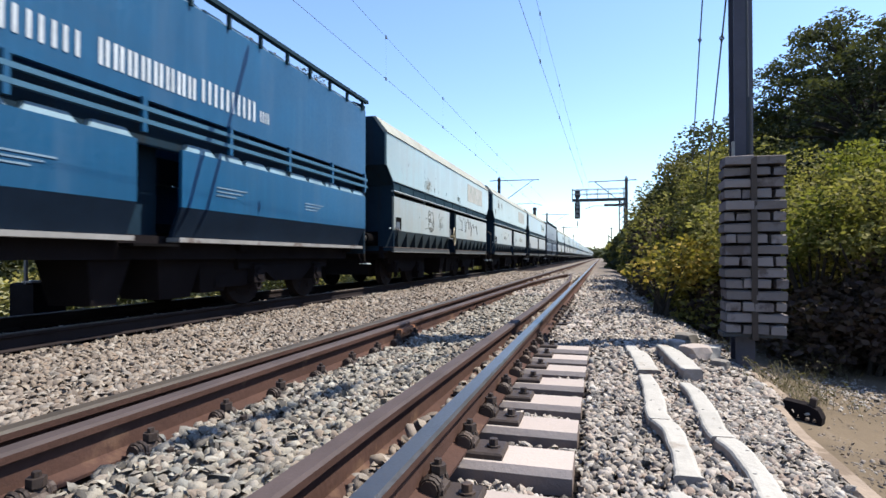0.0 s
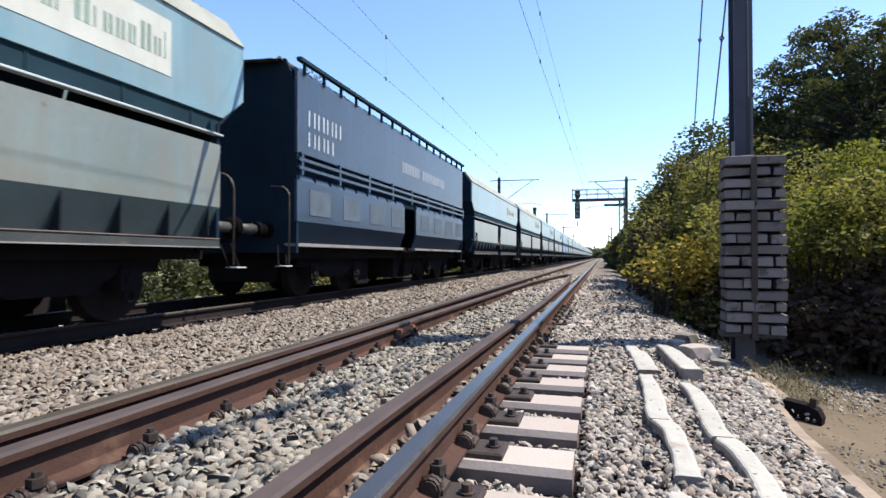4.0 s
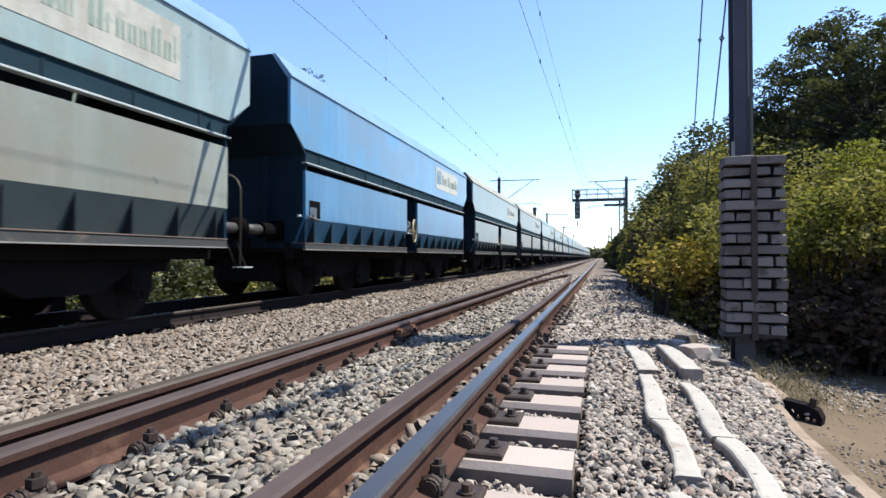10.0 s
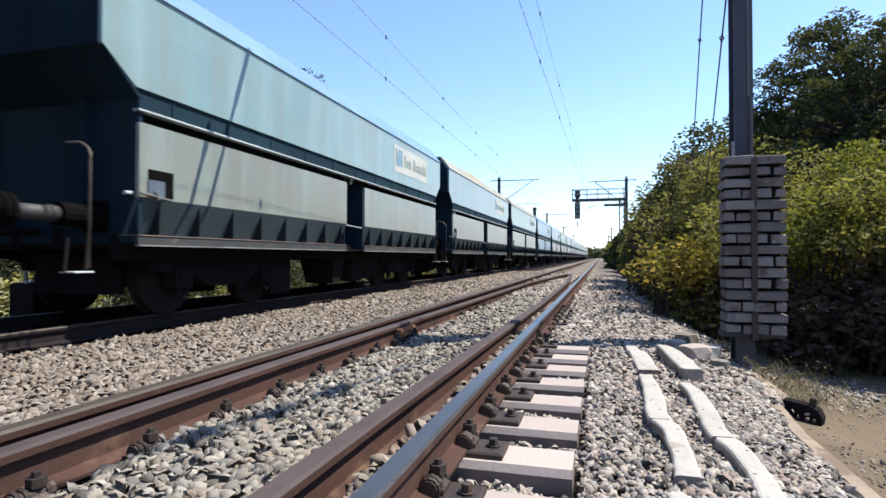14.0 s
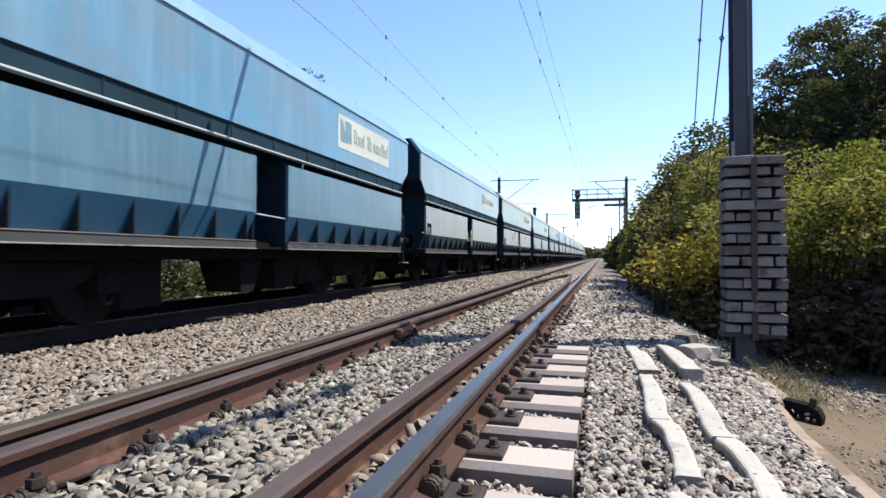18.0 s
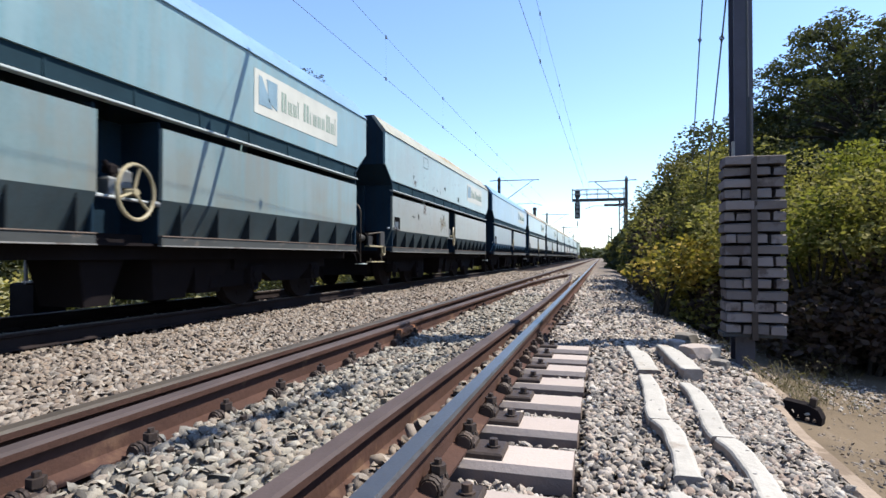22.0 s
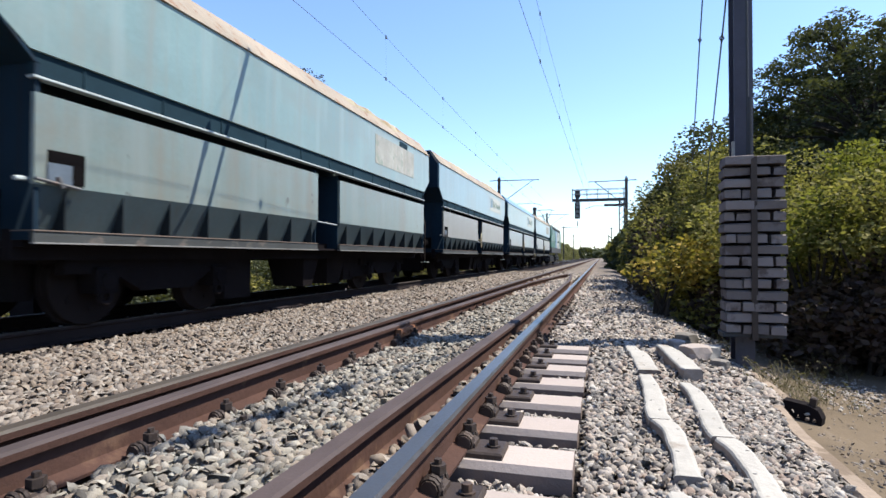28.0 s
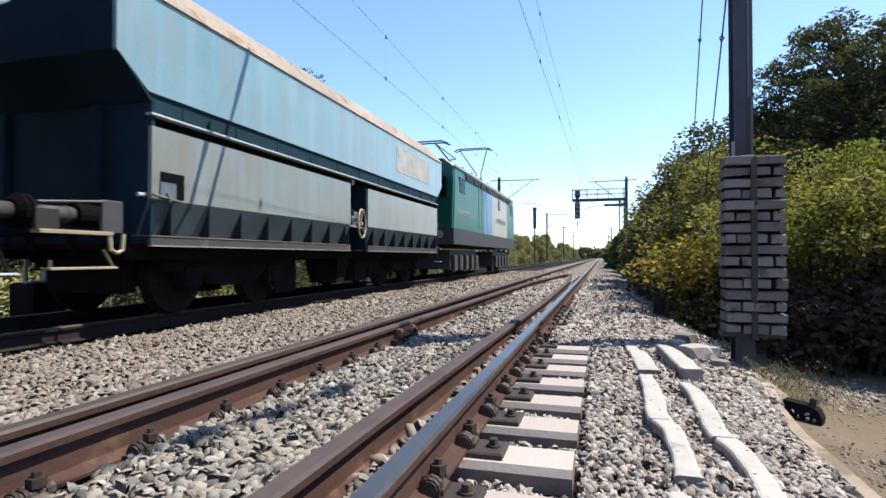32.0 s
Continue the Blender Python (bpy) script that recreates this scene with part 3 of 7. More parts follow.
def scatter(x0, x1, y0, y1, per_m2, size, keep_rails=True):
    n = int((x1 - x0) * (y1 - y0) * per_m2)
    x, y = rng.uniform(x0, x1, n), rng.uniform(y0, y1, n)
    hit, zone = on_sleeper(x, y)
    ok = ~hit
    if keep_rails:
        for r in (NEAR_X - 0.7535, NEAR_X + 0.7535, -0.83, -1.84):
            ok &= np.abs(x - r) > 0.075
        ok &= ~((x > -0.66) & (x < -0.42) & (y < 5.45) & (rng.uniform(size=n) < 0.35))
    ok &= x < np.where(y < 4.4, 0.97 + 0.13 * np.maximum(y - 3.3, 0), 1.05 + 0.13 * (y - 3.0)) + rng.uniform(-0.05, 0.04, n)
    x, y, zone = x[ok], y[ok], zone[ok]
    s = size * rng.uniform(0.6, 1.35, len(x))
    z = bed_z(x) - 0.015 + rng.uniform(-0.6, 0.7, len(x)) * s + 0.02 * np.sin(x * 5.1 + y * 2.3) * np.sin(y * 3.7)
    z = np.where(zone, z - 0.035, z)
    mid = (np.abs(x - NEAR_X) < 0.72)
    z = np.where(mid, z + 0.075, z)
    return np.stack([x, y, z], 1), s


def grow(parts):
    return np.concatenate([p for p, _ in parts]), np.concatenate([s for _, s in parts])


LABEL_STONE = "pale grey and tan crushed stone ballast between the rails"
stones("ballast_stones", *grow([scatter(-2.0, -0.79, 0.9, 4.2, 1750, 0.0215), scatter(-2.0, -0.79, 4.2, 6.5, 1450, 0.0225), scatter(-2.0, -0.79, 6.5, 11, 820, 0.028)]), M_STONE_MID, bed, LABEL_STONE)
stones("ballast_stones", *grow([scatter(-0.62, 1.25, 0.9, 4.2, 2900, 0.0168), scatter(-0.62, 1.25, 4.2, 6.5, 1500, 0.0225), scatter(-0.62, 1.3, 6.5, 11, 820, 0.028)]), M_STONE, bed, "pale grey and tan crushed stone ballast beside the rail")
stones("ballast_stones", *scatter(-2.0, 1.1, 11, 26, 230, 0.042), M_STONE, bed, LABEL_STONE, coarse=True)
stones("ballast_stones", *grow([scatter(-5.3, -2.0, 0.9, 9, 900, 0.0245), scatter(-5.3, -2.0, 9, 15, 520, 0.035)]), M_STONE_OLD, bed, "tan weathered crushed stone ballast between two tracks")
stones("ballast_stones", *scatter(-5.4, -2.0, 15, 34, 150, 0.05), M_STONE_OLD, bed, "tan weathered crushed stone ballast between two tracks", coarse=True)
stones("ballast_stones", *scatter(-8.6, -5.3, 1.5, 24, 90, 0.04, False), M_SHADE_DARK, bed, "oil-stained ballast under the train", coarse=True)
gx, gy = rng.uniform(-0.79, -0.66, 900), rng.uniform(0.9, 9.0, 900)
stones("ballast_stones", np.stack([gx, gy, 0.055 + rng.uniform(-0.03, 0.03, 900)], 1), 0.028 * rng.uniform(0.6, 1.3, 900), M_STONE_OLD, bed, "brown stones wedged between rail and guard rail")
stones("ballast_stones", *scatter(1.05, 1.75, 1.5, 8.5, 700, 0.027, False), M_STONE, bed, "loose stones spilt down the slope")
gx, gy = rng.normal(2.35, 0.42, 700), rng.normal(5.75, 0.42, 700)
stones("loose_pebbles", np.stack([gx, gy, np.where(gx > 3, -0.36, bed_z(gx)) + 0.006], 1), 0.007 + 0.013 * rng.uniform(0, 1, 700), M_STONE, bed, "drift of pale gravel on the dirt")
stones("ballast_stones", *scatter(-5.3, -2.0, -6.0, 0.9, 800, 0.026), M_STONE_OLD, bed, "tan weathered crushed stone ballast between two tracks", coarse=True)
stones("ballast_stones", *scatter(-2.0, -0.79, -6.0, 0.9, 1000, 0.024), M_STONE_MID, bed, LABEL_STONE, coarse=True)
stones("ballast_stones", *scatter(-0.62, 1.3, -6.0, 0.9, 1100, 0.022), M_STONE, bed, "pale grey and tan crushed stone ballast beside the rail", coarse=True)
stones("ballast_stones", *scatter(-8.6, -5.3, -6.0, 1.5, 90, 0.04, False), M_SHADE_DARK, bed, "oil-stained ballast under the train", coarse=True)
# pebbles strewn on the dirt, thicker in drifts
gx, gy = rng.uniform(1.2, 5.0, 15000), rng.uniform(0.5, 8.0, 15000)
keep = rng.uniform(size=15000) < 0.10 + 0.75 * np.clip(np.sin(gx * 1.3 + gy * 0.9) * np.sin(gy * 1.7 - gx * 0.4) + 0.35 * (gy > 5.6), 0, 1)
gx, gy = gx[keep], gy[keep]
gz = np.where(gx > 3, -0.40 + 0.02 * np.minimum(gx, 20), bed_z(gx))
stones("loose_pebbles", np.stack([gx, gy, gz + 0.003], 1), 0.004 + 0.011 * rng.uniform(0, 1, len(gx)) ** 2, M_STONE_OLD, bed, "pale pebbles strewn on the dirt")

# ---- the train: hopper wagons and a pushing locomotive ----
PITCH, HU, HL = 12.92, 5.93, 5.46     # coupling pitch, half lengths of upper hopper and lower body
SX = 1.45                            # half width
Z_SILL, Z_SKIRT, Z_PANEL, Z_LEDGE, Z_BAND, Z_CORNER, Z_EAVE, Z_TOP = 0.88, 1.37, 2.18, 2.32, 2.545, 2.87, 3.612, 4.015


def mirror(pts, s):
    return [(x * s, y, z) for x, y, z in pts]


def plate(bm, ring_yz, x, t, s=1):
    """An upright plate in the side of the wagon: outline in y and z, outer face at x, thickness t inwards."""
    prism(bm, ring_yz, "x", s * x, s * (x - t))


def bogie(parent, y):
    bm = BM()
    for s in (-1, 1):
        box(bm, s * 1.0 - 0.06, s * 1.0 + 0.06, -1.35, 1.35, 0.55, 0.72)
        hexa(bm, [(s * 1.0 - 0.07, -0.40, 0.34), (s * 1.0 + 0.07, -0.40, 0.34), (s * 1.0 + 0.07, 0.40, 0.34), (s * 1.0 - 0.07, 0.40, 0.34),
                  (s * 1.0 - 0.07, -0.85, 0.6), (s * 1.0 + 0.07, -0.85, 0.6), (s * 1.0 + 0.07, 0.85, 0.6), (s * 1.0 - 0.07, 0.85, 0.6)])
        for e in (-0.9, 0.9):
            box(bm, s * 1.0 - 0.11, s * 1.0 + 0.12, e - 0.14, e + 0.14, 0.34, 0.62, bevel=0.03)
    box(bm, -1.0, 1.0, -0.2, 0.2, 0.45, 0.72)
    box(bm, -0.64, 0.64, -1.30, 1.30, 0.36, 0.68)
    box(bm, -0.95, 0.95, -1.50, 1.50, 0.66, 0.84)
    for e in (-1, 1):
        box(bm, -0.60, 0.60, e * 1.42 - 0.10, e * 1.42 + 0.10, 0.28, 0.70)
    b = part("bogie", bm, M_UNDER, parent)
    b.location = (0, y, 0)
    for s in (-1, 1):
        for e in (-0.9, 0.9):
            bm = BM()
            ring_bar(bm, (s * 1.08, e, 0.30), "x", 0.07, 0.03, 10, 5)
            tube(bm, [(s * 1.05, e, 0.47), (s * 1.14, e, 0.47)], 0.09, 10)
            part("axle_box", bm, M_UNDER, b)
    for e in (-0.9, 0.9):
        bm = BM()
        tube(bm, [(-1.0, 0, 0), (1.0, 0, 0)], 0.075, 8)
        for s in (-1, 1):
            tube(bm, [(s * 0.70, 0, 0), (s * 0.725, 0, 0)], 0.485, 20)
            tube(bm, [(s * 0.725, 0, 0), (s * 0.835, 0, 0)], 0.455, 20)
            for a in range(0, 360, 60):
                c, q = math.cos(radians(a)), math.sin(radians(a))
                tube(bm, [(s * 0.83, c * 0.28, q * 0.28), (s * 0.845, c * 0.28, q * 0.28)], 0.05, 6)
        w = part("wheelset", bm, M_WHEEL, b)
        w.location = (0, e, 0.455)
        w["spins"] = 1
    return b


def buffer_gear(parent, s_end, y_face):
    for s in (-1, 1):
        bm = BM()
        tube(bm, [(s * 0.875, s_end * (PITCH / 2 - 0.54), 1.17), (s * 0.875, s_end * (PITCH / 2 - 0.10), 1.17)], 0.080, 14)
        ring_bar(bm, (s * 0.875, s_end * (PITCH / 2 - 0.46), 1.17), "y", 0.080, 0.014, 14, 5)
        buf = part("buffer", bm, M_CASING, parent, "worn grey buffer plunger", True)
        bm = BM()
        tube(bm, [(s * 0.875, s_end * (PITCH / 2 - 0.10), 1.17), (s * 0.875, s_end * (PITCH / 2 - 0.05), 1.17)], 0.11, 14, 0.17)
        tube(bm, [(s * 0.875, s_end * (PITCH / 2 - 0.05), 1.17), (s * 0.875, s_end * (PITCH / 2 - 0.01), 1.17)], 0.17, 16)
        part("buffer_head", bm, M_NEARBLACK, buf, "greasy dark buffer head")
        bm = BM()
        tube(bm, [(s * 0.875, s_end * (y_face - 0.1), 1.17), (s * 0.875, s_end * (PITCH / 2 - 0.54), 1.17)], 0.125, 14)
        box(bm, s * 0.875 - 0.17, s * 0.875 + 0.17, *sorted((s_end * y_face, s_end * (y_face + 0.04))), 1.0, 1.34)
        part("buffer_socket", bm, M_NEARBLACK, buf, "near-black buffer socket")
    bm = BM()
    tube(bm, [(0, s_end * (y_face - 0.1), 1.02), (0, s_end * (PITCH / 2 + 0.0), 0.98)], 0.05, 8)
    ring_bar(bm, (0, s_end * (PITCH / 2 - 0.12), 0.92), "x", 0.10, 0.025, 10, 5)
    part("coupling", bm, M_UNDER, parent)


def underframe(parent, half):
    for s in (-1, 1):
        bm = BM()
        box(bm, s * 0.32 - 0.08, s * 0.32 + 0.08, -half, half, 0.80, 1.06)
        part("long_beam", bm, M_UNDER, parent)
        bm = BM()
        box(bm, s * 1.12 - 0.06, s * 1.12 + 0.06, -half, half, 0.70, 0.98)
        part("side_beam", bm, M_UNDER, parent)
    for y in (-half + 0.1, -2.0, 2.0, half - 0.1):
        bm = BM()
        box(bm, -1.28, 1.28, y - 0.08, y + 0.08, 0.82, 1.0)
        part("cross_beam", bm, M_UNDER, parent)
    for y, x0, z0, w in ((-0.08, 0.42, 0.20, 0.15), (1.02, 0.36, 0.20, 0.26), (1.72, 0.36, 0.24, 0.24), (-0.3, -1.1, 0.72, 0.24), (1.4, -1.1, 0.66, 0.24)):   # discharge chutes between the bogies
        bm = BM()
        hexa(bm, [(x0, y - w, z0), (x0 + 0.6, y - w, z0), (x0 + 0.6, y + w, z0), (x0, y + w, z0),
                  (x0 - 0.1, y - w - 0.18, 0.95), (x0 + 0.72, y - w - 0.18, 0.95), (x0 + 0.72, y + w + 0.18, 0.95), (x0 - 0.1, y + w + 0.18, 0.95)])
        part("discharge_chute", bm, M_UNDER, parent)
    for y, h in ((-2.05, 0.30), (2.15, 0.42)):
        for q in (-1, 1) if y < 0 else (1,):
            bm = BM()
            box(bm, q * 0.775 - 0.225, q * 0.775 + 0.225, y - h, y + h, 0.13 if y < 0 else 0.30, 0.95, bevel=0.04)
            part("brake_gear", bm, M_UNDER, parent)
    bm = BM()
    tube(bm, [(0.3, 1.3, 0.62), (0.3, 2.4, 0.62)], 0.15, 12)
    part("air_tank", bm, M_UNDER, parent)
    for y in (-3.5, 3.5):
        bogie(parent, y)


def hand_rail(parent, y, s_end, foot=True):
    """A bent handrail at the wagon's corner, its top hooked inwards, with a separate step lower down."""
    bm = BM()
    pts = [(1.36, y, 0.62), (1.36, y, 1.68)]
    for a in range(20, 100, 20):
        pts.append((1.36 - 0.20 * (1 - math.cos(radians(a))), y - s_end * 0.02, 1.68 + 0.20 * math.sin(radians(a))))
    pts.append((1.00, y - s_end * 0.04, 1.89))
    tube(bm, pts, 0.0135, 8)
    part("hand_rail", bm, M_HANDRAIL, parent, "dull beige bent handrail", True)
    bm = BM()
    box(bm, 1.24, 1.42, y + s_end * 0.10 - 0.105, y + s_end * 0.10 + 0.105, 0.575, 0.592, bevel=0.004)
    step = part("foot_step", bm, M_LEDGE, parent, "pale foot step")
    bm = BM()
    for q in (-0.11, 0.11):
        tube(bm, [(1.30, y + s_end * 0.10 + q, 0.58), (1.22, y + q, 0.92)], 0.014, 6)
    part("step_hanger", bm, M_UNDER, step)


def placard(parent):
    """White name board, lettering shown as plain bars."""
    bm = BM()
    box(bm, SX, SX + 0.006, 2.05, 4.60, 2.80, 3.44)
    board = part("name_board", bm, M_PLACARD, parent, "white painted name board with green lettering")
    bm = BM()
    hexa(bm, [(SX + .007, 2.15, 2.94), (SX + .011, 2.15, 2.94), (SX + .011, 2.50, 2.94), (SX + .007, 2.50, 2.94),
              (SX + .007, 2.15, 3.36), (SX + .011, 2.15, 3.36), (SX + .011, 2.22, 3.36), (SX + .007, 2.22, 3.36)])
    hexa(bm, [(SX + .007, 2.40, 3.04), (SX + .011, 2.40, 3.04), (SX + .011, 2.62, 2.94), (SX + .007, 2.62, 2.94),
              (SX + .007, 2.34, 3.36), (SX + .011, 2.34, 3.36), (SX + .011, 2.62, 3.36), (SX + .007, 2.62, 3.36)])
    part("emblem", bm, M_BLUEBAR, board)
    for i, (y, w, h) in enumerate([(2.74, .13, .30), (2.93, .10, .20), (3.08, .09, .20), (3.21, .06, .27), (3.40, .15, .30), (3.60, .06, .20), (3.71, .10, .20), (3.86, .10, .20), (4.01, .09, .20), (4.17, .13, .30), (4.35, .10, .20), (4.50, .04, .30)]):
        bm = BM()
        box(bm, SX + .007, SX + .011, y, y + w * 0.36, 2.98, 2.98 + h)
        if w > 0.06:
            box(bm, SX + .007, SX + .011, y + w * 0.66, y + w, 2.98, 2.98 + h)
        part("letter_bar", bm, M_GREENBAR, board)
    return board


def hand_wheel(parent):
    """A spoked brake wheel set a little askew before the recess, with its gear behind it."""
    c, q = math.cos(radians(10)), math.sin(radians(10))

    def at(a, r, out=0.05):
        y = r * math.cos(radians(a))
        return (SX + out - y * q, y * c, 1.41 + r * math.sin(radians(a)))
    bm = BM()
    ring_bar(bm, (0, 0, 0), "x", 0.29, 0.022, 28, 7)
    bmesh.ops.transform(bm, matrix=Matrix.Translation((SX + 0.05, 0, 1.41)) @ Matrix.Rotation(radians(10), 4, "Z"), verts=bm.verts)
    for a in (78, 198, 318):
        tube(bm, [at(a, 0.03, 0.02), at(a, 0.16, 0.03), at(a, 0.29)], 0.016, 6)
    tube(bm, [(SX - 0.25, 0, 1.41), (SX + 0.06, 0, 1.41)], 0.040, 10)
    w = part("hand_wheel", bm, M_CREAM, parent, "cream three-spoked brake handwheel")
    w.location = (0, -0.045, 0)
    bm = BM()
    box(bm, SX - 0.22, SX - 0.06, -0.24, -0.08, 1.36, 1.56, bevel=0.03)
    box(bm, SX - 0.20, SX - 0.08, -0.10, 0.07, 1.46, 1.66, bevel=0.03)
    part("gear_box", bm, M_GALV, w, "pale gear box")
    bm = BM()
    box(bm, SX - 0.20, SX - 0.08, -0.20, -0.10, 1.60, 1.70, bevel=0.03)
    tube(bm, [(SX - 0.14, -0.22, 1.72), (SX - 0.10, -0.12, 1.52)], 0.03, 8)
    part("gear_cap", bm, M_UNDER, w)
    bm = BM()
    tube(bm, [(SX - 0.05, -0.42, 1.34), (SX - 0.05, 0.40, 1.32)], 0.014, 6)
    tube(bm, [(SX - 0.05, 0.26, 1.325), (SX - 0.05, 0.40, 1.32)], 0.034, 8)
    part("brake_rod", bm, M_GALV, w, "pale brake rod")
    return w


def bare_corner(parent):
    """Takes the handrail and step off the near corner."""
    for o in list(parent.children):
        if o.name.startswith(("hand_rail", "foot_step")) and max(v[1] for v in o.bound_box) < 0:
            for c in list(o.children):
                bpy.data.objects.remove(c)
            bpy.data.objects.remove(o)


def ladder(parent):
    """Cream steps between grey bracket plates at the near corner, in place of the handrail."""
    bare_corner(parent)
    for y0, y1, z0, z1, m in ((-6.68, -6.46, 0.99, 1.18, M_BUFFER), (-6.00, -5.76, 0.98, 1.31, M_CASING)):
        bm = BM()
        box(bm, 1.33, 1.37, y0, y1, z0, z1, bevel=0.01)
        part("ladder_bracket", bm, m, parent, "worn grey bracket plate")
    for z, a, b, t in ((0.95, -6.66, -5.90, 0.035), (0.61, -6.56, -5.84, 0.022)):
        bm = BM()
        box(bm, 1.28, 1.40, a, b, z, z + t, bevel=0.005)
        part("ladder_step", bm, M_CREAM, parent, "cream step")
    bm = BM()
    tube(bm, [(1.37, -5.92, 0.97), (1.37, -5.90, 0.80), (1.37, -5.83, 0.77), (1.37, -5.76, 0.80), (1.37, -5.75, 0.97)], 0.022, 7)
    part("ladder_stirrup", bm, M_CREAM, parent, "cream stirrup")
    for a, b in (((1.36, -6.66, 1.23), (1.36, -5.98, 1.29)), ((1.36, -5.98, 0.80), (1.36, -5.86, 0.62)), ((1.36, -6.54, 0.70), (1.36, -6.54, 0.62))):
        bm = BM()
        tube(bm, [a, b], 0.014, 6)
        part("ladder_rod", bm, M_HANDRAIL, parent)


def load_mesh(parent, seed, material=None):
    bm = BM()
    nx, ny = 7, 46
    rows = []
    for j in range(ny):
        y = -HU + 0.12 + (2 * HU - 0.24) * j / (ny - 1)
        row = []
        for i in range(nx):
            x = -1.12 + 2.24 * i / (nx - 1)
            h = 0.10 * (1 - (x / 1.12) ** 2) * min(1, (HU - abs(y)) * 1.2) + 0.13 * noise.noise((x * 1.7 + seed, y * 0.9, seed)) + 0.06 * noise.noise((x * 5, y * 5 + seed, 1))
            row.append(bm.verts.new((x, y, Z_TOP - 0.02 + h)))
        rows.append(row)
    for a, b in zip(rows, rows[1:]):
        for i in range(nx - 1):
            bm.faces.new((a[i], a[i + 1], b[i + 1], b[i]))
    r = random.Random(seed)
    for i in range(240):                                      # lumps and dry tufts on top, many along the edge
        x, y, s = (r.uniform(-0.6, 1.1) if i < 30 else r.uniform(1.04, 1.16)), (HU - .3) * math.sin(i * 2.1 + r.uniform(-0.6, 0.6)), r.uniform(0.010, 0.036)
        hexa(bm, [(x + s * a * r.uniform(.6, 1.2), y + s * b * r.uniform(.6, 1.2), Z_TOP - 0.04 + s * c) for a, b, c in
                  ((-1, -1, 0), (1, -1, 0), (1, 1, 0), (-1, 1, 0), (-.5, -.5, 1.5), (.5, -.5, 1.3), (.6, .4, 1.6), (-.4, .6, 1.2))])
    return part("load", bm, material or M_LOAD, parent, "brown heaped mineral load")


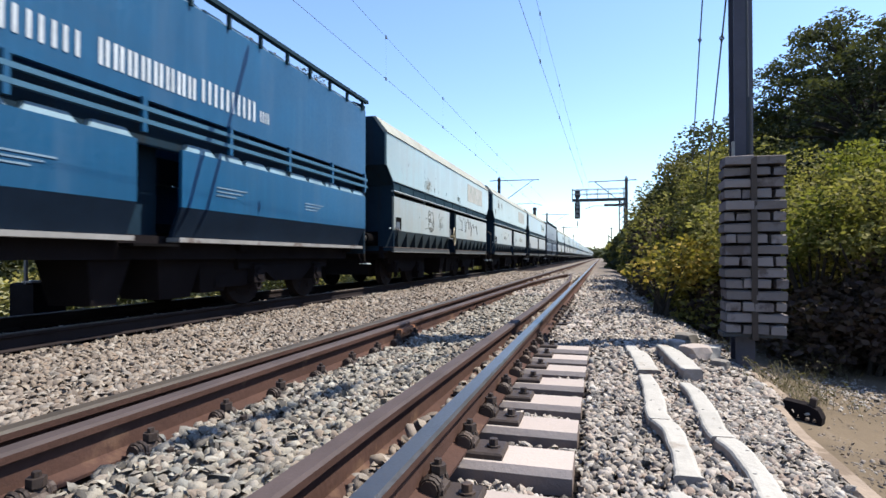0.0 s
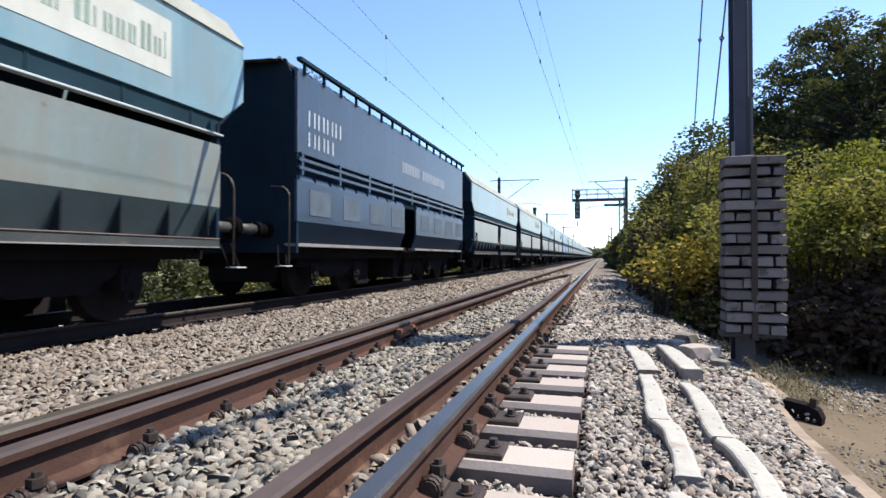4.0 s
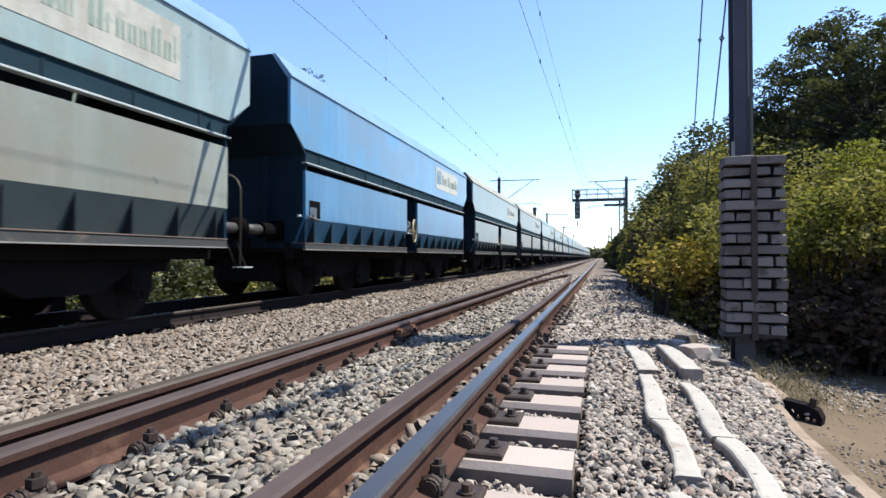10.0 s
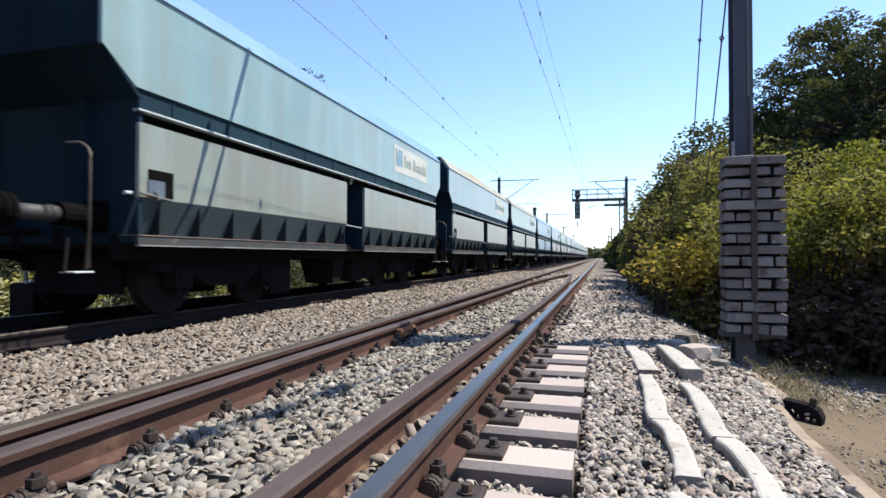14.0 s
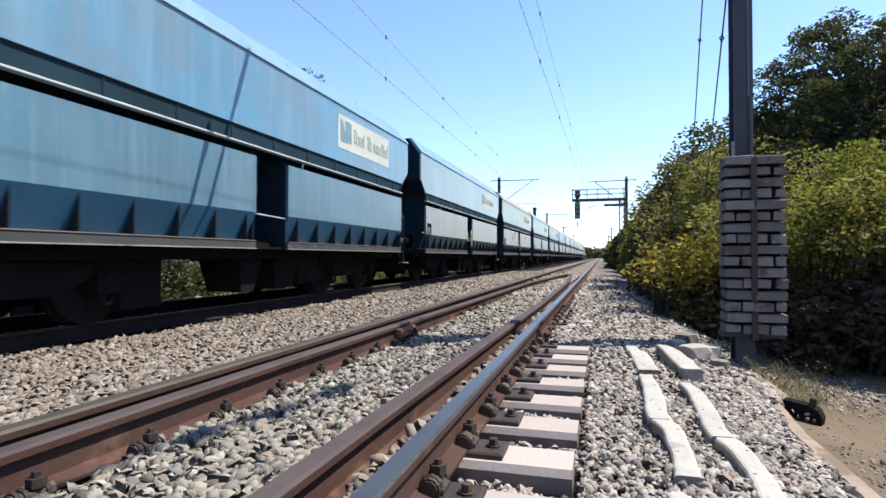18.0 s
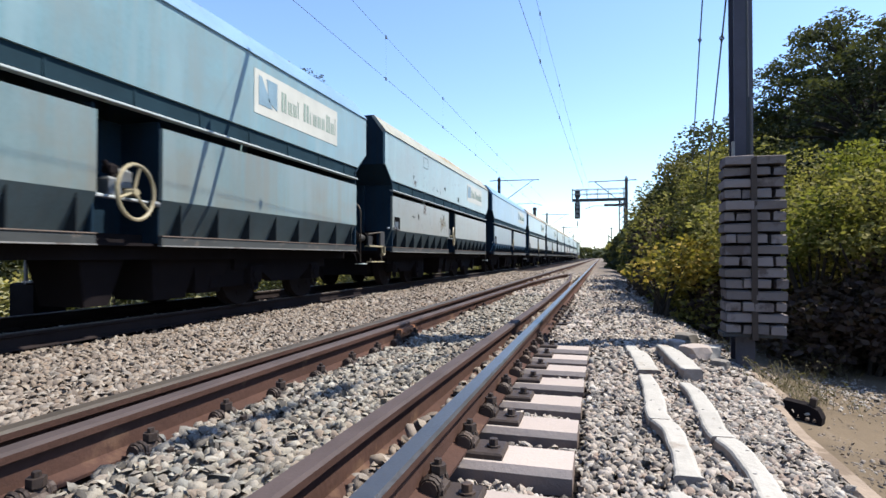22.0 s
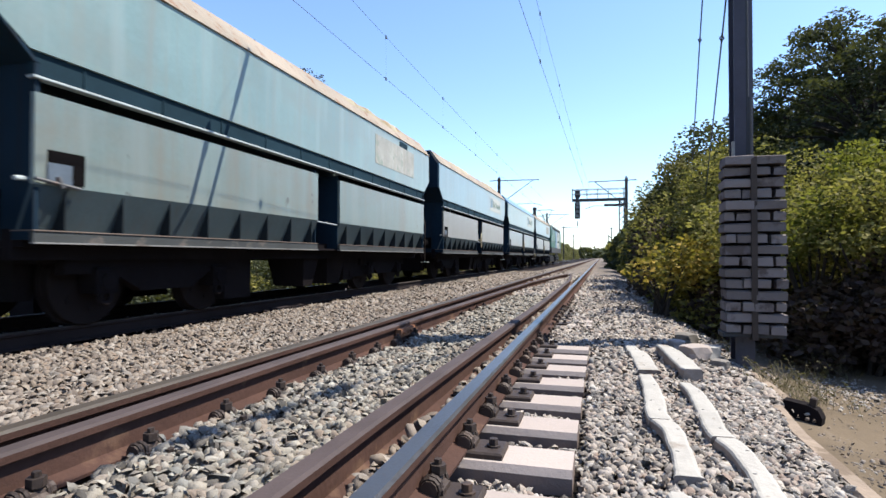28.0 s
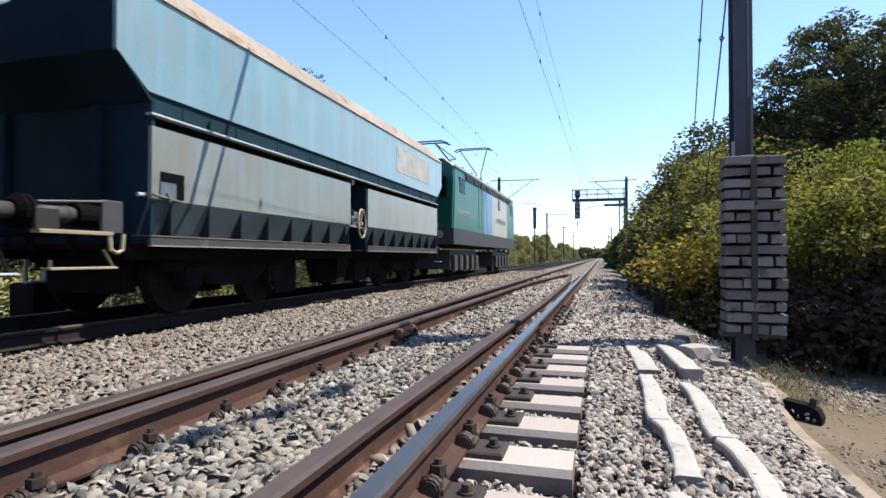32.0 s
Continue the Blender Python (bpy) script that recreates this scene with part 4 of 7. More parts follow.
def hopper_wagon():
    """A four-axle hopper wagon with wide upper hopper, navy band, pale ledge and ribbed skirt."""
    w = thing("hopper_wagon", category="freight wagon", group="wagons of the freight train")
    for s in (1, -1):
        bm = BM()
        plate(bm, [(-HU, Z_EAVE), (-HU, Z_CORNER), (-HL - 0.05, Z_BAND), (HL + 0.05, Z_BAND), (HU, Z_CORNER), (HU, Z_EAVE)], SX, 0.05, s)
        part("upper_panel", bm, M_PLACARD, w)
        bm = BM()
        plate(bm, [(-HL - 0.02, Z_BAND), (-HL, Z_LEDGE), (HL, Z_LEDGE), (HL + 0.02, Z_BAND)], SX - 0.03, 0.05, s)
        for i in range(11):
            y = -HL + 0.5 + i * (2 * HL - 1.0) / 10
            hexa(bm, mirror([(SX - .03, y - .012, Z_LEDGE), (SX - .014, y - .012, Z_LEDGE), (SX - .014, y + .012, Z_LEDGE), (SX - .03, y + .012, Z_LEDGE),
                             (SX - .03, y - .012, Z_BAND), (SX - .022, y - .012, Z_BAND), (SX - .022, y + .012, Z_BAND), (SX - .03, y + .012, Z_BAND)], s))
        part("band", bm, M_NAVY, w, "dark navy band with small ribs")
        bm = BM()
        prism(bm, [(s * (SX - 0.06), Z_LEDGE - 0.026), (s * (SX + 0.022), Z_LEDGE - 0.026), (s * (SX + 0.027), Z_LEDGE - 0.020), (s * (SX + 0.027), Z_LEDGE - 0.006), (s * (SX + 0.022), Z_LEDGE), (s * (SX - 0.06), Z_LEDGE)], "y", -HL - 0.03, HL + 0.03)
        part("ledge", bm, M_LEDGE, w, "pale projecting ledge")
        bm = BM()
        prism(bm, [(s * SX, Z_EAVE), (s * (SX + 0.025), Z_EAVE + 0.01), (s * 1.17, Z_TOP), (s * 1.10, Z_TOP), (s * (SX - 0.07), Z_EAVE)], "y", -HU, HU)
        part("top_rim", bm, M_DUST, w, "sloping top rim, pale mineral dust, on some wagons painted sky reflection")
        for y0, y1 in ((-HL, -0.475), (0.365, HL)):
            bm = BM()
            box(bm, *sorted((s * (SX - 0.05), s * SX)), y0, y1, Z_SKIRT, Z_PANEL)
            part("lower_panel", bm, M_CONCRETE, w)
            bm = BM()
            prism(bm, [(s * SX, Z_SKIRT), (s * (SX - 0.17), Z_SILL + 0.09), (s * (SX - 0.22), Z_SILL + 0.09), (s * (SX - 0.05), Z_SKIRT)], "y", y0, y1)
            part("skirt", bm, M_SKIRT, w, "slate blue sloping skirt")
            bm = BM()
            box(bm, *sorted((s * (SX - 0.28), s * (SX + 0.004))), y0, y1, Z_SILL + 0.078, Z_SILL + 0.09)
            part("shelf", bm, M_SHELF, w, "dust-covered shelf above the sill")
            bm = BM()
            box(bm, *sorted((s * (SX - 0.05), s * (SX - 0.006))), y0, y1, Z_SILL - 0.02, Z_SILL + 0.078)
            part("sill", bm, M_SILLWEB, w, "grey bottom sill web")
            bm = BM()
            box(bm, *sorted((s * (SX - 0.05), s * (SX + 0.012))), y0, y1, Z_SILL - 0.034, Z_SILL - 0.02)
            part("sill_lip", bm, M_LIP, w, "pale lower lip of the sill")
            n = 8
            for i in range(n):
                y = y0 + 0.30 + i * (y1 - y0 - 0.5) / (n - 1)
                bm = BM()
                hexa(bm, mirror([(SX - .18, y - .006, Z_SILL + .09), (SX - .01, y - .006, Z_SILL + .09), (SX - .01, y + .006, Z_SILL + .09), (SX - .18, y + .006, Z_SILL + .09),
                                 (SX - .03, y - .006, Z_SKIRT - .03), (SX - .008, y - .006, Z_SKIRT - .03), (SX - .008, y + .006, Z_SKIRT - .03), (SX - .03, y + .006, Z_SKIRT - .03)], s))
                part("rib", bm, M_GUSSET, w, "gusset painted dark as its shaded side")
        bm = BM()
        box(bm, *sorted((s * (SX - 0.62), s * (SX - 0.58))), -0.505, 0.395, Z_SILL - 0.1, Z_PANEL + 0.08)
        part("recess", bm, M_END, w, "dark recess in the middle of the side")
        for y in (-0.485, 0.355):
            bm = BM()
            box(bm, *sorted((s * (SX - 0.58), s * (SX - 0.05))), y, y + 0.02, Z_SILL, Z_PANEL + 0.08)
            part("recess_cheek", bm, M_END, w)
        # added floor, keeps sun through the recess off the chutes
        bm = BM()
        box(bm, *sorted((s * (SX - 0.58), s * (SX - 0.10))), -0.465, 0.355, Z_SILL - 0.03, Z_SILL)
        part("recess_floor", bm, M_UNDER, w)
        bm = BM()
        tube(bm, [(s * (SX - 0.06), -0.475, 1.36), (s * (SX - 0.06), 0.365, 1.33)], 0.013, 6)
        part("recess_bar", bm, M_LEDGE, w, "pale bar across the recess")
    for e in (-1, 1):
        bm = BM()
        prof = [(-SX, Z_CORNER), (SX, Z_CORNER), (SX, Z_EAVE), (1.17, Z_TOP), (-1.17, Z_TOP), (-SX, Z_EAVE)]
        prism(bm, [(x * 0.995, z) for x, z in prof], "y", e * (HU - 0.002), e * (HU - 0.06))
        part("end_wall", bm, M_END, w, "dark blue upright end wall")
        bm = BM()
        hexa(bm, [(-SX + .005, e * (HL - .04), Z_BAND - .1), (SX - .005, e * (HL - .04), Z_BAND - .1), (SX - .005, e * (HL + .01), Z_BAND - .1), (-SX + .005, e * (HL + .01), Z_BAND - .1),
                  (-SX + .005, e * (HU - .06), Z_CORNER), (SX - .005, e * (HU - .06), Z_CORNER), (SX - .005, e * (HU - .003), Z_CORNER), (-SX + .005, e * (HU - .003), Z_CORNER)])
        bmesh.ops.recalc_face_normals(bm, faces=bm.faces)
        part("end_slope", bm, M_END, w, "dark blue sloping end plate")
        bm = BM()
        box(bm, -SX + .01, SX - .01, *sorted((e * (HL - .05), e * (HL - .001))), Z_SILL, Z_BAND - .1)
        for x in (-0.7, 0.7):
            box(bm, x - 0.04, x + 0.04, *sorted((e * (HL - .001), e * (HL + .07))), Z_SILL, Z_BAND - .1)
        bmesh.ops.recalc_face_normals(bm, faces=bm.faces)
        part("end_plate", bm, M_END, w, "dark blue lower end plate with stiffeners")
        buffer_gear(w, e, HL)
        hand_rail(w, e * (HL + 0.455 - 0.055 * e), e)
    bm = BM()                                                 # opening as a raised plate, its shade painted near-black; catch plate likewise in blue-grey
    y0, z0 = -5.34, 1.395
    box(bm, SX - 0.002, SX + 0.010, y0, y0 + .36, z0, z0 + .295)
    br = part("side_opening", bm, M_NEARBLACK, w, "square opening near the wagon end, a plate painted as shade")
    bm = BM()
    box(bm, SX + 0.010, SX + 0.018, y0 - .01, y0 + .225, z0 - .01, z0 + .18)
    part("catch_plate", bm, M_FADED, br, "catch plate painted blue-grey for its shade")
    bm = BM()
    tube(bm, [(SX + 0.03, y0 - .13, z0 + .02), (SX + 0.03, y0 + .30, z0 - .03)], 0.016, 6)
    tube(bm, [(SX + 0.02, y0 + .08, z0 + .06), (SX + 0.03, y0 + .12, z0 - .04)], 0.022, 6)
    part("catch_rod", bm, M_SILL, br, "dusty catch rod")
    bm = BM()
    tube(bm, [(1.36, -HL + 0.02, 1.42), (1.38, -HL - 0.12, 1.41)], 0.022, 7)
    part("end_hook", bm, M_LEDGE, w, "small pale hook on the end plate")
    underframe(w, HL)
    load_mesh(w, 3)
    return w


def letters(parent, y0, y1, z0, z1, n, material, gaps=(), x=SX):
    """Lettering that becomes plain bars: n pairs of upright bars between y0 and y1."""
    step = (y1 - y0) / n
    for i in range(n):
        if i in gaps:
            continue
        bm = BM()
        a, b, t = y0 + i * step, y0 + i * step + step * 0.70, (z1 - z0) * 0.13
        t *= 1.25
        box(bm, x + .004, x + .008, a, a + t, z0, z1)
        box(bm, x + .004, x + .008, b - t, b, z0, z1)
        part("letter_bar", bm, material, parent)


def railed_wagon(body, label, dark):
    """A blue hopper wagon with railings along a walkway and a toothed top edge."""
    w = thing("hopper_wagon", label=label, category="freight wagon", group="wagons of the freight train")
    h = 5.55 if dark else 5.85
    rec0, rec1 = (-0.45, 0.45) if dark else (-0.06, 0.60)
    for s in (1, -1):
        bm = BM()
        plate(bm, [(-h, Z_TOP - 0.22), (-h, 2.45), (h, 2.45), (h, Z_TOP - 0.22)], SX - 0.02, 0.05, s)
        up = part("upper_panel", bm, body, w)
        for i in range(24):
            y = -h + 0.25 + i * (2 * h - 0.5) / 23
            bm = BM()
            hexa(bm, mirror([(SX - .10, y - .19, Z_TOP - .22), (SX - .02, y - .19, Z_TOP - .22), (SX - .02, y + .19, Z_TOP - .22), (SX - .10, y + .19, Z_TOP - .22),
                             (SX - .20, y - .16, Z_TOP - .12), (SX - .12, y - .16, Z_TOP - .12), (SX - .12, y + .16, Z_TOP - .12), (SX - .20, y + .16, Z_TOP - .12)], s))
            part("edge_flap", bm, M_FLAP if not dark else body, up)
        bm = BM()
        box(bm, *sorted((s * (SX - 0.04), s * (SX + 0.05))), -h, h, Z_TOP - 0.06, Z_TOP)
        for i in range(17):
            y = -h + 0.2 + i * (2 * h - 0.4) / 16
            box(bm, *sorted((s * (SX - 0.03), s * (SX + 0.02))), y - 0.02, y + 0.02, Z_TOP - 0.25, Z_TOP - 0.06)
        part("top_rail", bm, M_NAVY, w, "dark rail along the top edge")
        bm = BM()
        plate(bm, [(-h, 2.45), (-h, 2.00), (h, 2.00), (h, 2.45)], SX - 0.22, 0.05, s)
        part("walkway_back", bm, M_END, w, "dark walkway recess")
        for z in (2.20, 2.34):
            bm = BM()
            box(bm, *sorted((s * (SX - 0.02), s * (SX + 0.03))), -h, h, z - 0.025, z + 0.025)
            part("rail_bar", bm, M_RAILBLUE if not dark else body, w)
        for i in range(9):
            y = -h + 0.1 + i * (2 * h - 0.2) / 8
            bm = BM()
            box(bm, *sorted((s * (SX - 0.02), s * (SX + 0.028))), y - 0.03, y + 0.03, 2.08, 2.46)
            part("rail_post", bm, body, w)
        for y0, y1 in ((-h, rec0), (rec1, h)):
            bm = BM()
            plate(bm, [(y0, 2.00), (y0, 1.32), (y1, 1.32), (y1, 2.00)], SX - 0.02, 0.05, s)
            lp = part("lower_panel", bm, body, w)
            n = 9
            for i in range(n):
                bm = BM()
                y = y0 + 0.32 + i * (y1 - y0 - 0.64) / (n - 1)
                hexa(bm, mirror([(SX - .10, y - .26, 2.00), (SX - .02, y - .26, 2.00), (SX - .02, y + .26, 2.00), (SX - .10, y + .26, 2.00),
                                 (SX - .12, y - .20, 2.09), (SX - .05, y - .20, 2.09), (SX - .05, y + .20, 2.09), (SX - .12, y + .20, 2.09)], s))
                part("edge_flap", bm, M_FLAP if not dark else body, lp)
            bm = BM()
            prism(bm, [(s * (SX - .02), 1.32), (s * (SX - .16), 0.96), (s * (SX - .22), 0.96), (s * (SX - .07), 1.32)], "y", y0, y1)
            part("skirt", bm, M_NAVYDARK, w, "navy sloping skirt")
            bm = BM()
            box(bm, *sorted((s * (SX - 0.25), s * (SX - 0.05))), y0, y1, 0.905, 0.96)
            part("sill", bm, M_LIP, w, "pale bottom sill flange")
            if dark:
                n = 4
                for i in range(n):
                    y = y0 + 0.4 + i * (y1 - y0 - 1.3) / (n - 1)
                    bm = BM()
                    box(bm, *sorted((s * (SX - .018), s * (SX - .012))), y, y + 0.75, 1.44, 1.88)
                    part("marking_panel", bm, M_FADED, w, "pale faded marking panel")
        bm = BM()
        box(bm, *sorted((s * (SX - 0.5), s * (SX - 0.45))), rec0 - 0.05, rec1 + 0.05, Z_SILL, 2.05)
        part("recess", bm, M_END, w, "dark recess in the middle of the side")
        # floor added here too, to stop the sun reaching the underframe
        bm = BM()
        box(bm, *sorted((s * (SX - 0.45), s * (SX - 0.06))), rec0, rec1, Z_SILL - 0.03, Z_SILL)
        part("recess_floor", bm, M_NEARBLACK, w)
        if s == 1:
            if dark:
                letters(up, -0.6, 3.2, 2.85, 3.12, 14, M_WHITEPAINT, (5,), SX - .02)
                letters(up, -5.2, -3.9, 2.95, 3.22, 4, M_WHITEPAINT, (), SX - .02)
                letters(up, -5.2, -4.2, 2.60, 2.85, 3, M_WHITEPAINT, (), SX - .02)
            else:
                for y0, y1, z0, z1, n in ((-1.60, -0.68, 2.63, 2.88, 4), (-0.54, 0.86, 2.64, 2.91, 8), (0.92, 2.08, 2.66, 2.95, 5), (2.13, 2.38, 2.70, 2.86, 2)):
                    letters(up, y0, y1, z0, z1, n, M_WHITEPAINT, (), SX - .02)
                for y in (-1.6, 1.2, 3.4):
                    bm = BM()
                    for i in range(3):
                        box(bm, SX - .018, SX - .012, y, y + 0.4 + 0.12 * i, 1.52 + 0.05 * i, 1.538 + 0.05 * i)
                    part("marking_bar", bm, M_MARK, w, "small faded markings")
    for e in (-1, 1):
        bm = BM()
        prism(bm, [(-SX + .03, 0.8), (SX - .03, 0.8), (SX - .03, 3.5 if dark else Z_TOP - .1), (1.2, Z_TOP), (-1.2, Z_TOP), (-SX + .03, 3.5)], "y", e * (h - 0.002), e * (h - 0.06))
        part("end_wall", bm, M_END, w, "dark end wall")
        buffer_gear(w, e, HL)
        hand_rail(w, e * (h + 0.12), e)
    underframe(w, HL)
    load_mesh(w, 8)
    return w


WAGON_LOOKS = {  # upper colour, lower colour, hand wheel, rim, label
    0: (paint("pale_blue_spotted", (0.35, 0.465, 0.48), 0.62), low("grey_scrawled", (0.335, 0.39, 0.385), 0.66), 1, 0, "pale blue-grey hopper wagon with scrawled lower panels and cream handwheel"),
    1: (paint("pale_green_spotted", (0.33, 0.44, 0.435), 0.60), low("light_grey_spotted", (0.31, 0.37, 0.36), 0.60), 0, 0, "pale grey hopper wagon with rust-spotted sides"),
    2: (paint("light_blue_clean", (0.24, 0.385, 0.46)), low("light_grey_clean", (0.294, 0.333, 0.327), 0.70), 0, 0, "light blue hopper wagon with grey lower panels"),
    4: (paint("light_blue_washed", (0.252, 0.407, 0.479)), low("grey_washed", (0.294, 0.326, 0.312)), 1, 0, "light blue hopper wagon with cream handwheel"),
    5: (paint("grey_green_worn", (0.294, 0.370, 0.357)), low("tan_grey_worn", (0.315, 0.318, 0.275)), 0, 0, "dusty grey-green hopper wagon with tan lower panels"),
    6: (paint("soft_blue_worn", (0.262, 0.385, 0.435)), low("brown_grey_worn", (0.29, 0.28, 0.235), 0.66), 0, 0, "soft blue hopper wagon with brown-grey lower panels"),
    7: (paint("chalky_blue", (0.37, 0.465, 0.475), 0.64), low("chalky_grey", (0.35, 0.36, 0.315), 0.66), 0, 1, "chalky pale hopper wagon with rusty scratches"),
    8: (paint("bright_blue_upper", (0.085, 0.33, 0.62), 0.76, (0.30, 0.42, 0.55)), low("bright_blue_lower", (0.075, 0.29, 0.56), 0.72, (0.30, 0.40, 0.52)), 1, 1, "bright blue hopper wagon with cream handwheel"),
    9: (paint("blue_grey_upper", (0.238, 0.370, 0.418)), low("blue_grey_lower", (0.238, 0.325, 0.345)), 1, 0, "blue-grey hopper wagon with cream handwheel"),
    10: (paint("slate_upper", (0.185, 0.262, 0.285)), low("slate_lower", (0.195, 0.20, 0.185), 0.66), 0, 0, "slate grey hopper wagon with dusty lower panels"),
    11: (paint("fresh_light_blue", (0.29, 0.415, 0.43)), low("fresh_grey", (0.345, 0.37, 0.33)), 0, 0, "light blue hopper wagon with pale grey lower panels"),
}
for k, src, wheel in ((12, 6, 0), (13, 11, 0), (15, 4, 1), (17, 9, 1), (20, 4, 1), (21, 2, 1), (24, 11, 1), (25, 4, 1)):
    WAGON_LOOKS[k] = (*WAGON_LOOKS[src][:2], wheel, 0, WAGON_LOOKS[src][4] if WAGON_LOOKS[src][2] == wheel else "light blue hopper wagon, grey panels" + (", cream handwheel" if wheel else ""))
WAGON_LOOKS[24] = (WAGON_LOOKS[24][0], low("teal_grey_lower", (0.25, 0.34, 0.38)), *WAGON_LOOKS[24][2:])
WAGON_LOOKS[14] = (paint("clear_blue_upper", (0.135, 0.315, 0.475), 0.76, (0.30, 0.42, 0.55)), low("clear_blue_lower", (0.13, 0.265, 0.37), 0.72, (0.30, 0.38, 0.44)), 0, 1, "sky blue hopper wagon with blue lower panels")
WAGON_LOOKS[16] = (paint("pale_rusting", (0.275, 0.375, 0.385), 0.58), low("grey_rusting", (0.266, 0.266, 0.236), 0.56), 1, 0, "rust-streaked pale hopper wagon with cream handwheel")
WAGON_LOOKS[18] = (paint("pale_flaking", (0.285, 0.395, 0.405), 0.60), low("grey_flaking", (0.273, 0.281, 0.258), 0.60), 1, 0, "pale flaking hopper wagon with cream handwheel")
WAGON_LOOKS[19] = (paint("mid_blue_upper", (0.15, 0.32, 0.47), 0.78, (0.30, 0.40, 0.52)), low("mid_blue_grey_lower", (0.14, 0.215, 0.258)), 1, 1, "mid blue hopper wagon with blue-grey lower panels")
WAGON_LOOKS[20] = (paint("bleached_blue_upper", (0.31, 0.47, 0.54)), low("bleached_grey_lower", (0.32, 0.375, 0.385)), 1, 0, "bleached pale blue hopper wagon with rusty tan rim and cream handwheel")
WAGON_LOOKS[22] = (paint("pale_green_dusty", (0.294, 0.400, 0.403)), low("pale_green_lower", (0.265, 0.322, 0.312), 0.66), 0, 0, "dusty pale green hopper wagon without handwheel")
WAGON_LOOKS[23] = (paint("blue_over_brown", (0.224, 0.363, 0.426)), low("rusty_brown_lower", (0.245, 0.205, 0.172), 0.60), 1, 0, "light blue hopper wagon with rusty brown lower panels")


def relook(w, upper, lower, rim, blue):
    """Gives a copied wagon its own paint."""
    looks = {"upper_panel": upper, "lower_panel": lower, "top_rim": (M_DUST, M_RIM_SKYBLUE, M_DUST_TAN)[rim]}
    if blue:
        looks.update(skirt=M_BLUESKIRT)
    for o in w.children:
        m = looks.get(o.name.split(".")[0])
        if m:
            o.material_slots[0].link = "OBJECT"
            o.material_slots[0].material = m


VEHICLES = {}
proto = hopper_wagon()
board = placard(proto)
for k in range(0, 26):
    if k == 3:
        continue
    upper, lower, wheel, rim, label = WAGON_LOOKS[k]
    w = proto if k == 0 else copy_thing(proto, Matrix.Identity(4))
    VEHICLES[k] = w
for k, w in VEHICLES.items():
    upper, lower, wheel, rim, label = WAGON_LOOKS[k]
    tagged(w, label)
    relook(w, upper, lower, 1 if k in (6, 11, 15, 17, 24) else 2 if k in (20, 22, 23, 25) else rim, k in (8, 14, 19))
    if wheel:
        hand_wheel(w)
    if k in (18, 25):
        ladder(w)
    elif wheel:
        bare_corner(w)
    if k == 7:                                            # faded board, large pale green lettering
        for o in w.children:
            if o.name.startswith("name_board"):
                tagged(o, "faded cream board with pale green lettering")
                o.material_slots[0].link = "OBJECT"
                o.material_slots[0].material = M_BLANK
    if k in (0, 1, 22, 25):                             # lettering worn away
        for o in w.children:
            if o.name.startswith("name_board"):
                for c in list(o.children):
                    bpy.data.objects.remove(c)
                tagged(o, "faded cream board with its lettering worn away")
                o.material_slots[0].link = "OBJECT"
                o.material_slots[0].material = M_BLANK
VEHICLES[-1] = railed_wagon(paint("strong_blue", (0.006, 0.092, 0.215), 0.86, (0.02, 0.14, 0.29), 0.06, 0.10, 0.30, 0.04), "strong blue hopper wagon with railings and white lettering", False)
VEHICLES[3] = railed_wagon(paint("dark_blue", (0.036, 0.066, 0.125), 0.78, (0.10, 0.12, 0.16), sheen=0.2), "dark blue hopper wagon with railings and pale marking panels", True)

# scrawls on one wagon's lower panels: strokes that are parts of ovals (centre, half sizes, from and to angle, width)
for cy, cz, ry, rz, a0, a1, w in ((-2.41, 1.88, .15, .16, 0, 360, .016), (-2.66, 2.0, .07, .06, -60, 250, .019), (-2.62, 1.84, .13, .10, 90, 290, .022), (-2.58, 1.66, .16, .13, 60, 300, .021),
                                  (-2.40, 1.58, .16, .09, 180, 420, .021), (-2.30, 1.62, .09, .14, 0, 230, .019), (-2.85, 1.50, .22, .04, 10, 170, .010), (-2.50, 1.52, .12, .07, 150, 390, .022),
                                  (-1.64, 1.92, .06, .12, 60, 330, .016), (-1.60, 1.66, .07, .12, -70, 200, .016), (-1.38, 1.78, .10, .16, 100, 360, .016), (-1.20, 1.92, .12, .05, 20, 230, .010),
                                  (0.72, 1.72, .50, .40, -5, 95, .017), (0.98, 1.66, .28, .025, 0, 180, .015), (1.38, 1.72, .30, .42, -20, 90, .016), (2.02, 1.62, .28, .40, 20, 180, .022),
                                  (2.42, 1.70, .17, .32, -40, 110, .022), (2.85, 1.66, .20, .30, 30, 200, .021), (3.28, 1.62, .38, .33, 0, 95, .022)):
    n = max(6, int((a1 - a0) / 18))
    bm = BM()
    ring = [(radians(a0 + (a1 - a0) * i / n), 1 + 0.45 * noise.noise((i * 0.9, cy * 7, cz * 7))) for i in range(n + 1)]
    tube(bm, [(SX - 0.003, cy + ry * q * math.cos(a), cz + rz * q * math.sin(a)) for a, q in ring], w * 0.75, 7)
    part("scrawl", bm, M_GRAFFITI, VEHICLES[0], "faded dark scrawl")
